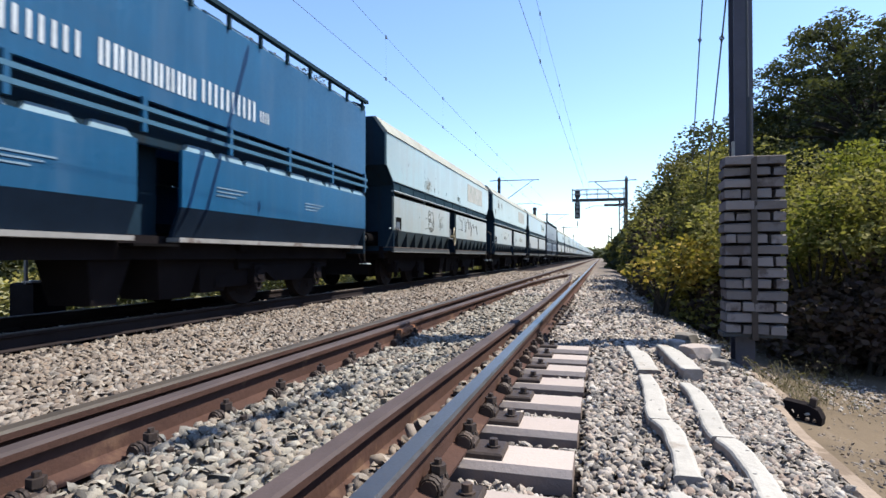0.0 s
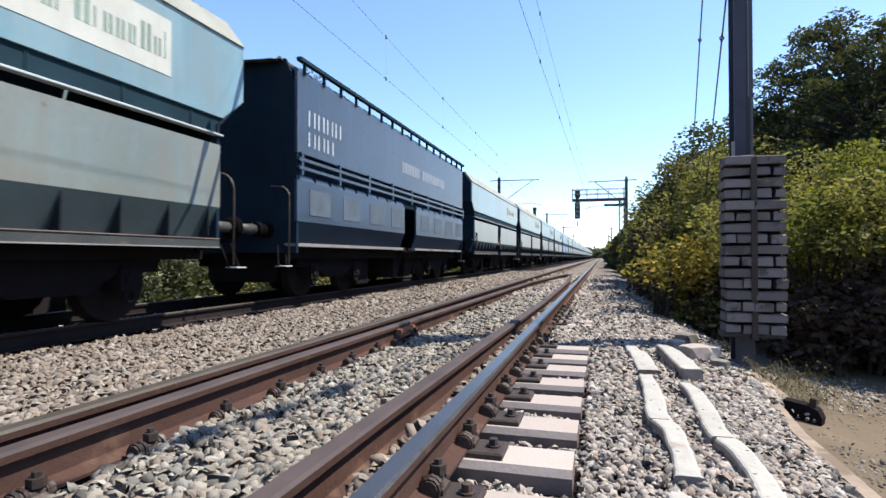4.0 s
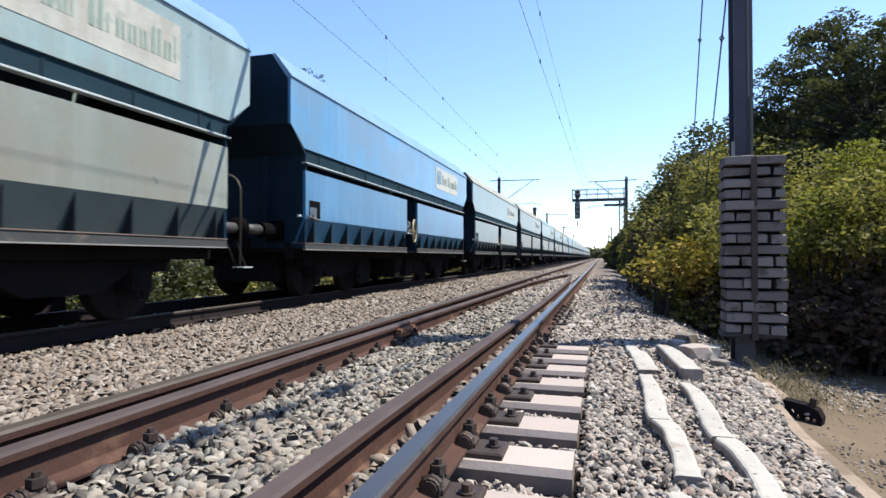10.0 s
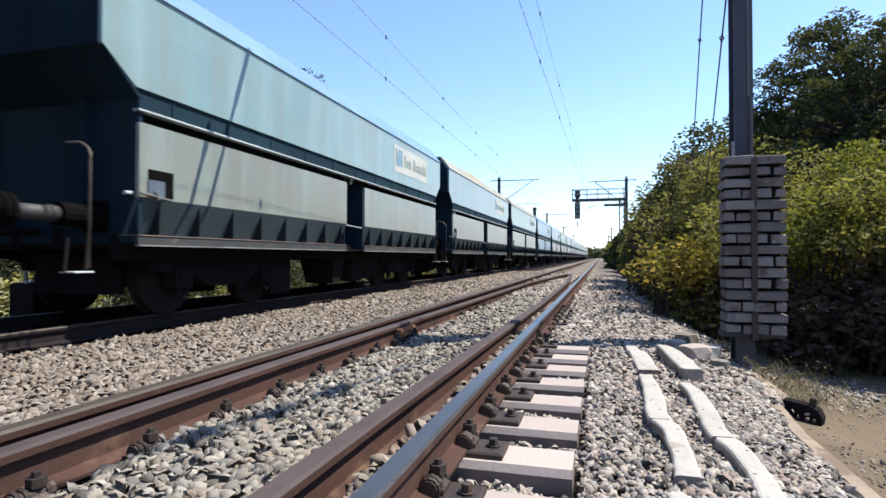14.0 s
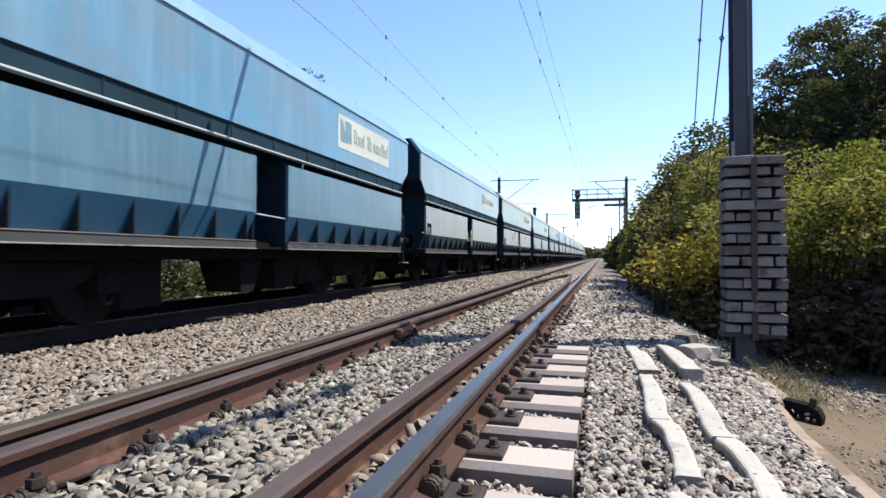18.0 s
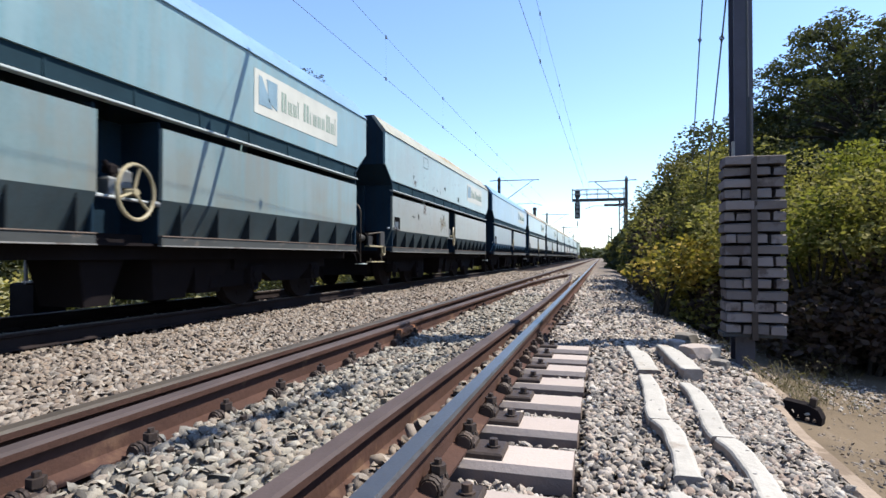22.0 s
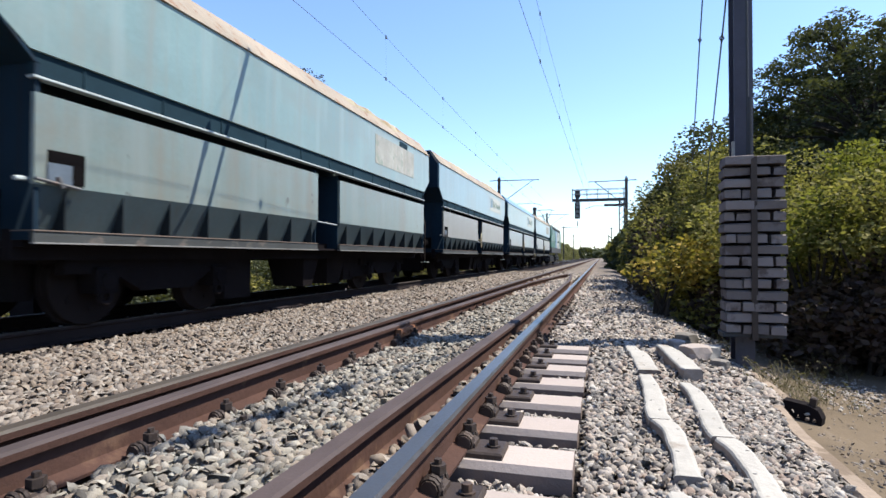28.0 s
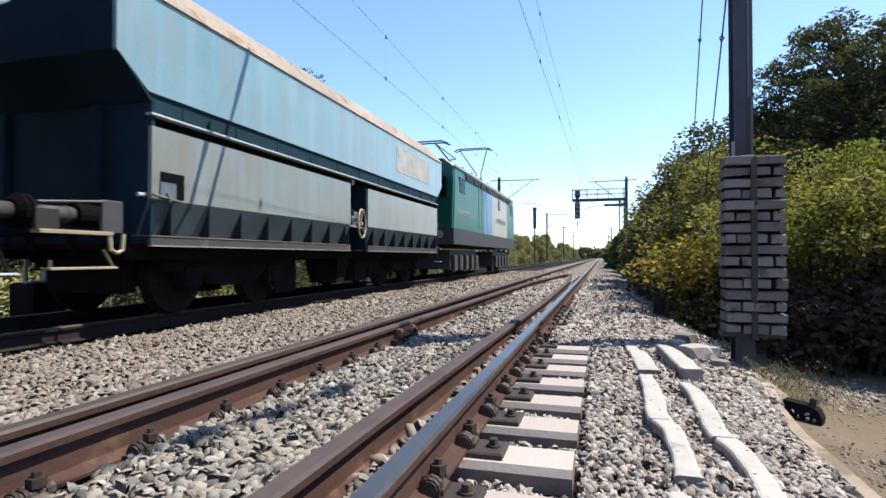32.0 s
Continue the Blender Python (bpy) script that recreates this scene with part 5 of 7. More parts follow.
# mineral spilt over the sloping rims
def spill(k, y0, y1, seed, high=0.07):
    """An uneven crust of load lying over the rim from y0 to y1."""
    bm = BM()
    n = max(6, int((y1 - y0) / 0.07))
    rows = []
    for i in range(n + 1):
        y = y0 + (y1 - y0) * i / n
        e = math.sin(math.pi * i / n) ** 0.5
        row = []
        for q in range(6):
            u = q / 5 * (0.55 + 0.4 * noise.noise((y * 1.9, seed, 0))) - 0.12      # from behind the edge down the slope
            x, z = 1.17 + (SX - 1.15) * max(u, 0) + 0.3 * min(u, 0), Z_TOP + (Z_EAVE - Z_TOP) * max(u, 0)
            h = e * high * (0.6 + 0.9 * noise.noise((y * 2.6, q * 0.8, seed)) + 0.4 * noise.noise((y * 9, q * 2.0, seed)))
            row.append(bm.verts.new((x, y, z + max(0.004, h) * (1 - q / 5) ** 0.6 - (0.012 if q in (0, 5) else 0))))
        rows.append(row)
    for a, b in zip(rows, rows[1:]):
        for q in range(5):
            bm.faces.new((a[q], a[q + 1], b[q + 1], b[q]))
    bmesh.ops.recalc_face_normals(bm, faces=bm.faces)
    part("spilt_load", bm, M_SPILT, VEHICLES[k], "tan mineral crust spilt over the rim", True)


spill(5, -1.0, 1.25, 1.3, 0.12)
spill(5, 3.1, 5.5, 4.1, 0.09)
for k, y0, y1, h in ((10, -0.5, 3.4, 0.06), (12, -3.0, 0.5, 0.07), (18, -1.0, 2.2, 0.05), (22, 1.0, 4.6, 0.06), (23, -3.9, -1.0, 0.06), (23, 1.5, 4.5, 0.09), (2, -2.0, 2.0, 0.06), (15, 0.5, 3.0, 0.05)):
    spill(k, y0, y1, k * 1.7, h)
# a small dark hatch below one wagon's eave
bm = BM()
box(bm, SX - 0.01, SX + 0.008, 3.55, 4.10, 3.45, 3.575, bevel=0.004)
part("side_hatch", bm, M_NAVY, VEHICLES[22], "small dark hatch below the eave")


# ---- stains and flaking on the worst worn wagons ----
def stains(k, spots):
    """Clusters of small flakes on the side facing the line. spots: along, height, width, height of the stain, kind."""
    r = random.Random(k + 40)
    for y, z, w, h, kind in spots:
        z = min(2.10, max(1.45, z)) if z < 2.4 else max(z, 2.58 + h * 0.45)
        bm = BM()
        n = max(7, int(420 * (w * h) ** 0.75))
        for j in range(min(110, n)):
            cy, cz = y + max(-0.6, min(0.6, r.gauss(0, 0.27))) * w, z + max(-0.6, min(0.6, r.gauss(0, 0.27))) * h
            size = min(0.034, 0.20 * (w * h) ** 0.5) * r.uniform(0.25, 1.1)
            ring = [(SX + 0.0025 + 0.0001 * j, cy + size * r.uniform(0.4, 1.1) * math.cos(i * 1.047), cz + size * r.uniform(0.7, 1.9) * math.sin(i * 1.047)) for i in range(6)]
            bm.faces.new([bm.verts.new(p) for p in ring])
        tagged(part("stain", bm, STAINS[kind], VEHICLES[k]), "cluster of small rust flakes", kind="stuff")


stains(0, [(-2.8, 2.76, 0.58, 0.34, 'b'), (-2.15, 2.71, 0.16, 0.11, 'd'), (-1.71, 2.69, 0.09, 0.09, 'd'), (-0.86, 2.73, 0.11, 0.1, 'd'), (0.71, 2.74, 0.39, 0.25, 'd'), (-2.94, 1.81, 0.1, 0.09, 'd'), (-3.54, 1.79, 0.05, 0.08, 'd')])
stains(1, [(-5.35, 2.87, 0.18, 0.25, 'b'), (-4.47, 3.22, 0.6, 0.39, 'b'), (-3.63, 3.25, 0.29, 0.31, 'b'), (-5.21, 3.0, 0.08, 0.14, 'd'), (-5.31, 2.62, 0.05, 0.09, 'd'), (-5.47, 2.65, 0.05, 0.05, 'd'), (-4.56, 3.04, 0.1, 0.06, 'd'), (-4.08, 1.75, 0.07, 0.06, 'b'), (-3.71, 1.81, 0.1, 0.13, 'd'), (-4.74, 1.73, 0.04, 0.08, 'd'), (-2.8, 1.95, 0.1, 0.11, 'd'), (-2.42, 1.99, 0.11, 0.15, 'd'), (-2.74, 1.71, 0.25, 0.21, 'd'), (-2.43, 1.68, 0.16, 0.17, 'd'), (-1.58, 1.89, 0.27, 0.1, 'd'), (-4.05, 1.24, 0.11, 0.13, 'd'), (1.13, 1.69, 0.26, 0.24, 'd'), (3.08, 1.75, 1.53, 0.28, 'b'), (-1.34, 2.82, 0.12, 0.1, 'd')])
stains(7, [(-2.72, 3.03, 0.23, 0.16, 'd'), (-2.14, 2.87, 0.08, 0.31, 'b'), (-3.25, 2.66, 0.05, 0.07, 'd'), (-1.01, 3.05, 0.08, 0.05, 'd'), (-1.52, 3.49, 0.23, 0.05, 'd'), (-0.56, 2.86, 0.14, 0.14, 'd'), (0.65, 2.74, 0.42, 0.35, 'd'), (-3.35, 1.6, 0.2, 0.2, 'p'), (-2.59, 1.7, 0.08, 0.08, 'd'), (-2.4, 2.01, 0.05, 0.08, 'd'), (-0.73, 1.64, 0.17, 0.07, 'b'), (-1.3, 1.89, 0.1, 0.3, 'b'), (-1.59, 3.13, 0.07, 0.29, 'd')])
stains(16, [(-2.72, 2.67, 0.16, 0.13, 'b'), (-1.87, 2.58, 0.05, 0.1, 'd'), (-1.34, 2.77, 0.09, 0.19, 'd'), (-0.78, 2.75, 0.19, 0.12, 'd'), (-0.17, 2.85, 0.1, 0.15, 'd'), (-0.09, 3.31, 0.09, 0.07, 'd'), (1.03, 3.3, 0.1, 0.47, 'd'), (1.24, 2.89, 0.13, 0.14, 'd'), (-2.72, 1.79, 0.15, 0.33, 'r'), (-1.81, 2.03, 0.35, 0.31, 'r'), (-2.35, 1.62, 0.09, 0.15, 'b'), (-1.84, 1.83, 0.06, 0.12, 'd'), (-1.2, 1.55, 0.18, 0.09, 'b'), (2.8, 1.93, 0.29, 0.24, 'r'), (-2.51, 1.77, 0.07, 0.07, 'd')])
stains(18, [(-3.8, 2.69, 0.18, 0.15, 'p'), (-3.99, 2.69, 0.07, 0.08, 'd'), (-3.93, 2.87, 0.1, 0.14, 'd'), (-3.1, 2.96, 0.07, 0.06, 'd'), (-3.15, 2.69, 0.06, 0.07, 'd'), (-2.84, 2.65, 0.04, 0.06, 'd'), (-2.51, 2.63, 0.06, 0.08, 'd'), (-2.17, 2.72, 0.15, 0.08, 'p'), (-1.79, 2.74, 0.11, 0.1, 'd'), (-1.48, 2.71, 0.09, 0.1, 'd'), (-0.92, 2.89, 0.19, 0.12, 'd'), (0.74, 2.69, 0.31, 0.16, 'd'), (-3.95, 1.78, 0.17, 0.09, 'd'), (-3.53, 1.8, 0.14, 0.17, 'd'), (-3.0, 2.03, 0.29, 0.24, 'p'), (-2.71, 1.78, 0.06, 0.06, 'd'), (-1.04, 1.95, 0.12, 0.18, 'd'), (-2.36, 1.57, 0.08, 0.05, 'd'), (-1.17, 1.77, 0.58, 0.42, 'b')])
bm = BM()                                                     # outline of a welded-up hatch
for y0, y1, z0, z1 in ((-3.1, -2.7, 3.22, 3.235), (-3.1, -2.7, 3.50, 3.515), (-3.1, -3.085, 3.22, 3.515), (-2.715, -2.7, 3.22, 3.515)):
    box(bm, SX, SX + 0.004, y0, y1, z0, z1)
part("hatch_seam", bm, STAINS["d"], VEHICLES[18])


# ---- locomotive ----
LOCO_HALF = 6.7


def locomotive():
    lo = thing("electric_locomotive", label="green electric locomotive with white and blue side panels", category="locomotive")
    w, h = 1.47, LOCO_HALF

    def side_ring(y):
        return [(w, 1.70), (w, 3.3), (w - 0.05, 3.84), (w - 0.40, 4.10), (-w + 0.40, 4.10), (-w + 0.05, 3.84), (-w, 3.3), (-w, 1.70)]
    bm = BM()
    cuts = [-h, -h + 0.10, -1.6, 0.1, 4.1, h - 0.10, h]
    rows = []
    for i, y in enumerate(cuts):
        k = 0.96 if i in (0, len(cuts) - 1) else 1.0
        sl = 0.0
        row = []
        for x, z in side_ring(y):
            yy = y + (-(z - 2.2) * 0.16 * (1 if y > 0 else -1) if i in (0, 1, len(cuts) - 2, len(cuts) - 1) and z > 2.2 else 0)
            row.append(bm.verts.new((x * k, yy, z)))
        rows.append(row)
    for j, (a, b) in enumerate(zip(rows, rows[1:])):
        for i in range(8):
            mi = 0
            if j == 2 and i in (0, 1, 5, 6):
                mi = 2
            if j == 3 and i in (0, 1, 5, 6):
                mi = 1
            if i in (2, 3, 4):
                mi = 3
            bm.faces.new((a[i], a[(i + 1) % 8], b[(i + 1) % 8], b[i])).material_index = mi
    bm.faces.new(rows[0][::-1])
    bm.faces.new(rows[-1])
    bmesh.ops.recalc_face_normals(bm, faces=bm.faces)
    part("body", bm, [M_LOCOGREEN, M_LOCOWHITE, M_LOCOBLUE, M_LOCOWHITE], lo, "green body with white panel and blue stripe")
    bm = BM()
    box(bm, -w - .01, w + .01, -h + .02, h - .02, 1.16, 1.70)
    part("frame", bm, M_LOCOGREY, lo, "dark grey frame")
    bm = BM()
    for s in (-1, 1):
        box(bm, s * (w + .004) - .012, s * (w + .004) + .012, -h + .2, h - .2, 3.80, 3.88)
    part("roof_gutter", bm, M_LOCOWHITE, lo, "pale gutter strip")
    for s in (-1, 1):
        for y in (-h + 0.85, h - 1.45):
            bm = BM()
            box(bm, *sorted((s * (w - .04), s * (w + .012))), y, y + 0.75, 2.98, 3.52)
            part("cab_window", bm, M_GLASS, lo, "dark cab side window")
        for i in range(8):
            y = -4.9 + i * 1.28
            bm = BM()
            box(bm, *sorted((s * (w - .06), s * (w + .006))), y, y + 1.0, 3.52, 3.74)
            for q in range(4):
                box(bm, *sorted((s * (w + .006), s * (w + .022))), y + .04, y + .96, 3.54 + q * .05, 3.555 + q * .05)
            part("side_grille", bm, M_LOCOGREY, lo, "louvred grille")
        letters(lo, -6.2, -4.0, 2.20, 2.40, 12, M_WHITEPAINT, (), w)
        letters(lo, 1.0, 3.6, 2.3, 2.55, 10, M_GREENBAR, (), w)
        for y in (-2.75, -2.15):
            bm = BM()
            box(bm, *sorted((s * (w - .02), s * (w + .008))), y, y + 0.03, 1.85, 3.45)
            part("door_seam", bm, M_LOCOGREY, lo, "dark seam of the side door")
        bm = BM()
        box(bm, *sorted((s * (w - .02), s * (w + .012))), 1.55, 2.0, 2.95, 3.42)
        part("side_window", bm, M_GLASS, lo, "small dark side window")
        bm = BM()
        hexa(bm, mirror([(w - .01, -1.0, 1.70), (w + .004, -1.0, 1.70), (w + .004, -0.55, 1.70), (w - .01, -0.55, 1.70),
                         (w - .01, -1.5, 3.45), (w + .004, -1.5, 3.45), (w + .004, -1.25, 3.45), (w - .01, -1.25, 3.45)], s))
        part("pale_stripe", bm, M_MARK, lo, "pale blue slanting stripe")
    for e in (-1, 1):
        for s in (-1, 1):
            bm = BM()
            box(bm, *sorted((s * 0.12, s * 1.2)), *sorted((e * (h - .16), e * (h - .06))), 2.75, 3.45)
            part("windscreen", bm, M_GLASS, lo, "cab windscreen")
            bm = BM()
            tube(bm, [(s * 1.0, e * (h - .02), 1.5), (s * 1.0, e * (h + .05), 1.5)], 0.13, 12)
            part("headlight", bm, M_LOCOWHITE, lo, "round headlight")
            bm = BM()
            tube(bm, [(s * 0.875, e * (h - .1), 1.03), (s * 0.875, e * (h + .7), 1.03)], 0.10, 10)
            tube(bm, [(s * 0.875, e * (h + .7), 1.03), (s * 0.875, e * (h + .75), 1.03)], 0.22, 14)
            part("buffer", bm, M_GALV, lo)
        bogie(lo, e * 3.9)
        bm = BM()
        box(bm, -1.15, 1.15, e * 3.9 - 2.1, e * 3.9 + 2.1, 0.30, 0.98)
        for s in (-1, 1):
            for y in (-1.7, -0.9, 0, 0.9, 1.7):
                box(bm, s * 1.15 - .1, s * 1.15 + .14, e * 3.9 + y - .22, e * 3.9 + y + .22, 0.25, 0.80, bevel=.04)
        part("bogie_equipment", bm, M_LOCOGREY, lo)
        # current collector
        y0 = -3.6 if e < 0 else 3.1
        up = 0.60 if e < 0 else 1.95
        pan = BM()
        for s in (-1, 1):
            tube(pan, [(s * 0.55, y0 - 0.9, 4.34), (s * 0.55, y0 + 0.9, 4.34)], 0.03, 6)
            for y in (-0.8, 0.8):
                tube(pan, [(s * 0.55, y0 + y, 4.06), (s * 0.55, y0 + y, 4.36)], 0.06, 8)
        p = part("pantograph", pan, M_FARSTEEL, lo, "dark pantograph frame on the roof")
        bm = BM()
        if e < 0:                                             # folded down: long crossing arms
            for s in (-1, 1):
                tube(bm, [(s * 0.5, y0 + 0.8, 4.36), (s * 0.4, y0 - 1.6, 4.86)], 0.032, 6)
                tube(bm, [(s * 0.5, y0 - 0.8, 4.36), (s * 0.4, y0 + 1.3, 4.80)], 0.032, 6)
                tube(bm, [(s * 0.4, y0 - 1.6, 4.86), (s * 0.4, y0 + 1.3, 4.80)], 0.022, 6)
            hy, hz = y0 - 1.7, 4.90
        else:
            for s in (-1, 1):
                tube(bm, [(s * 0.5, y0 - 0.6, 4.34), (s * 0.10, y0 + 0.9, 4.36 + up * 0.36)], 0.035, 6)
                tube(bm, [(s * 0.10, y0 + 0.9, 4.36 + up * 0.36), (s * 0.7, y0 - 0.4, 4.23 + up * 0.98)], 0.026, 6)
            hy, hz = y0 - 0.4, 4.23 + up
        part("collector_arm", bm, M_FARSTEEL, p)
        bm = BM()
        for y in (-0.18, 0.18):
            tube(bm, [(-0.95, hy + y, hz - 0.10), (-0.7, hy + y, hz), (0.7, hy + y, hz), (0.95, hy + y, hz - 0.10)], 0.028, 6)
        part("collector_head", bm, M_FARSTEEL, p)
    for y, hh in ((-2.2, .22), (-0.6, .32), (1.2, .26), (2.8, .2)):
        bm = BM()
        box(bm, -0.7, 0.7, y - 0.5, y + 0.5, 4.08, 4.12 + hh, bevel=0.05)
        part("roof_box", bm, M_LOCOGREY, lo)
    for y in (-3.0, -1.4, 0.3, 2.0):
        bm = BM()
        for i in range(4):
            tube(bm, [(0.85, y, 4.08 + i * .07), (0.85, y, 4.12 + i * .07)], 0.07 - .004 * i, 8)
        part("roof_insulator", bm, M_INSUL, lo)
    return lo


VEHICLES[26] = locomotive()

# ---- overhead line, masts, signals ----
def wire(name, pts, r=0.006, label="", parent=None, material=None):
    bm = BM()
    tube(bm, pts, r, 5)
    return part(name, bm, material or M_WIRE, parent, label)


def insulator(bm, a, b, n=6, r=0.055, core=0.35):
    """A string of porcelain discs from a to b."""
    a, b = Vector(a), Vector(b)
    tube(bm, [a, b], r * core, 6)
    for i in range(n):
        c = a.lerp(b, (i + 0.5) / n)
        d = (b - a).normalized() * 0.012
        tube(bm, [c - d, c + d], r, 8)


def catenary(x0, x1, top, contact, spans, group):
    """Contact wire and messenger along one track, with droppers. spans: mast stations along y; the wire swings from x0 to x1."""
    line = thing("overhead_line", label="overhead contact wire hung from a messenger wire", category="overhead line", group=group)

    def at(y):
        k = max(i for i, a in enumerate(spans[:-1]) if a <= y)
        a, b = spans[k], spans[k + 1]
        t = (y - a) / (b - a)
        x = x0 + (x1 - x0) * (t if k % 2 else 1 - t)
        sag = 4 * t * (1 - t)
        return (x, y, top - (top - contact) * 0.25 * sag), (x, y, contact - 0.03 * sag)
    ys = [-44.9 + i * 4.0 for i in range(111)]
    wire("messenger_wire", [at(y)[0] for y in ys], 0.0045, parent=line)
    wire("contact_wire", [at(y)[1] for y in ys], 0.0055, parent=line)
    for i in range(-2, 22):
        m, c = at(8.2 + 5.8 * i)
        bm = BM()
        tube(bm, [m, c], 0.0010, 4)
        for p in (m, c):
            box(bm, p[0] - .015, p[0] + .015, p[1] - .03, p[1] + .03, p[2] - .045, p[2] + .045)
        part("dropper", bm, M_WIRE, line)
    return line


STATIONS = [-45, 4, 52, 96, 140, 190, 250, 320, 400]
catenary(-1.58, -1.05, 7.25, 5.80, STATIONS, "overhead lines")
catenary(-5.60, -5.95, 7.10, 5.74, STATIONS, "overhead lines")


def line_mast(x, y, side, reach, height=8.4):
    """A slim catenary mast with a horizontal arm and a diagonal strut towards its track (side -1: to the left)."""
    m = thing("catenary_mast", label="slim dark catenary mast with bracket arm", category="catenary mast", group="catenary masts")
    m.location = (x, y, -0.4)
    bm = BM()
    for s in (-1, 1):
        box(bm, s * 0.11 - 0.02, s * 0.11 + 0.02, -0.10, 0.10, 0, height + 0.4)
    box(bm, -0.11, 0.11, -0.02, 0.02, 0, height + 0.4)
    part("mast_post", bm, M_FARSTEEL, m)
    bm = BM()
    box(bm, -0.25, 0.25, -0.25, 0.25, 0, 0.5, bevel=0.05)
    part("footing", bm, M_CONCRETE, m, "concrete footing")
    bm = BM()
    tube(bm, [(-side * 0.9, 0, height + 0.15), (side * reach, 0, height + 0.10)], 0.045, 6)
    part("bracket_arm", bm, M_FARSTEEL, m)
    bm = BM()
    tube(bm, [(0, 0, height - 2.2), (side * (reach - 0.6), 0, height + 0.05)], 0.035, 6)
    part("bracket_strut", bm, M_FARSTEEL, m)
    bm = BM()
    insulator(bm, (side * 0.2, 0, height - 2.1), (side * 0.55, 0, height - 1.75), 6, 0.09)
    insulator(bm, (0, 0, height - 0.5), (0, 0, height + 0.55), 7, 0.10)
    part("insulator", bm, M_INSUL, m, "brown insulator")
    bm = BM()
    tube(bm, [(0.2 * side, 0, height - 2.2), (side * (reach - 0.5), 0, height - 2.1), (side * (reach + 0.3), 0, height - 2.35)], 0.025, 6)
    part("steady_arm", bm, M_FARSTEEL, m)
    return m


for y, x in ((52, -9.4), (96, -9.0), (140, -9.0), (190, -9.0), (250, -9.0)):
    line_mast(x, y, 1, 3.8)
for y, x in ((52, 2.2), (140, 2.4), (190, 2.4)):
    line_mast(x, y, -1, 3.3, 8.0)

# tensioning mast beside the track, with its stack of weights
MX, MY, MZ = 1.365, 6.22, -0.42
mast = thing("tension_mast", pose(MX, MY, MZ), "tall dark steel mast beside the track", "catenary mast")
bm = BM()
prism(bm, [(-0.072, -0.12), (0.10, -0.12), (0.10, -0.105), (0.022, -0.105), (0.022, 0.105), (0.10, 0.105), (0.10, 0.12), (-0.072, 0.12), (-0.072, 0.105), (0.006, 0.105), (0.006, -0.105), (-0.072, -0.105)], "z", 0, 6.1)
part("mast_post", bm, M_MAST, mast, "dark blue-grey steel section")
bm = BM()
box(bm, -0.3, 0.3, -0.3, 0.3, -0.3, 0.06, bevel=0.04)
part("footing", bm, M_CONCRETE, mast)
bm = BM()
box(bm, -0.097, -0.072, -0.14, -0.10, 2.25, 2.40)
part("earth_strap", bm, M_WHITE, mast, "pale strap on the mast edge")
bm = BM()
for z, rr in ((5.1, 0.22), (5.65, 0.26)):
    for q in (1.0, 0.7, 0.4):
        ring_bar(bm, (0.0, -0.22, z), "x", rr * q, 0.035, 18, 6)
    for a in range(0, 180, 45):
        tube(bm, [(0, -0.22 - rr * math.cos(radians(a)), z - rr * math.sin(radians(a))), (0, -0.22 + rr * math.cos(radians(a)), z + rr * math.sin(radians(a)))], 0.03, 6)
    box(bm, -0.05, 0.05, -0.30, 0.0, z - 0.03, z + 0.03)
part("tension_pulley", bm, M_FARSTEEL, mast)
bm = BM()
tube(bm, [(0.02, -0.24, 2.2), (0.02, -0.24, 5.6)], 0.012, 6)
part("weight_rod", bm, M_FARSTEEL, mast)

weights = thing("tension_weights", pose(1.125, 5.83, 0.08), "stack of grey concrete tensioning weights in two columns", "counterweight")
r = random.Random(5)
COURSE = 1.72 / 16
for col, (a, b) in enumerate(((0.02, 0.270), (0.278, 0.545))):
    for i in range(16):
        pieces = [(a, b)]
        if i % 2 == 0 and (i < 13 or col):
            mid = a + (b - a) * r.choice((0.40, 0.46, 0.56, 0.62))
            pieces = [(a, mid - 0.012), (mid + 0.012, b)]
        for p, q in pieces:
            bm = BM()
            j = r.uniform(-0.010, 0.010)
            box(bm, p + j + 0.003, q + j, r.uniform(-0.030, 0.01), 0.27, i * COURSE + 0.008 + r.uniform(0, .008), (i + 1) * COURSE - 0.008 - r.uniform(0, .010), bevel=0.010)
            for v in bm.verts:
                v.co += Vector((r.uniform(-.005, .005), r.uniform(-.006, .006), r.uniform(-.004, .004)))
            part("block", bm, M_BLOCK, weights)
bm = BM()
tube(bm, [(0.272, 0.12, -0.06), (0.272, 0.12, 2.3)], 0.022, 8)
box(bm, 0.0, 0.545, 0.02, 0.25, -0.03, 0.006)
part("hanger_rod", bm, M_FARSTEEL, weights, "iron hanger rod and base plate")
# solid core whose near-black colour paints shade into the gaps between blocks
bm = BM()
box(bm, 0.035, 0.53, 0.12, 0.24, 0.01, 1.71)
part("core", bm, M_SHADE_DARK, weights, "core behind the blocks, near black as the gaps' painted shade")
bm = BM()
box(bm, 0.246, 0.298, -0.026, 0.0, -0.05, 1.70, bevel=0.004)
part("guide_bar", bm, M_IRON, weights, "rusty upright guide bar")

bm = BM()
tube(bm, [(0.0, 0.0, 5.98), (-0.22, -0.02, 5.98)], 0.02, 6)
tube(bm, [(0.0, 0.0, 4.24), (-0.10, -0.02, 4.24)], 0.02, 6)
part("wire_bracket", bm, M_FARSTEEL, mast)

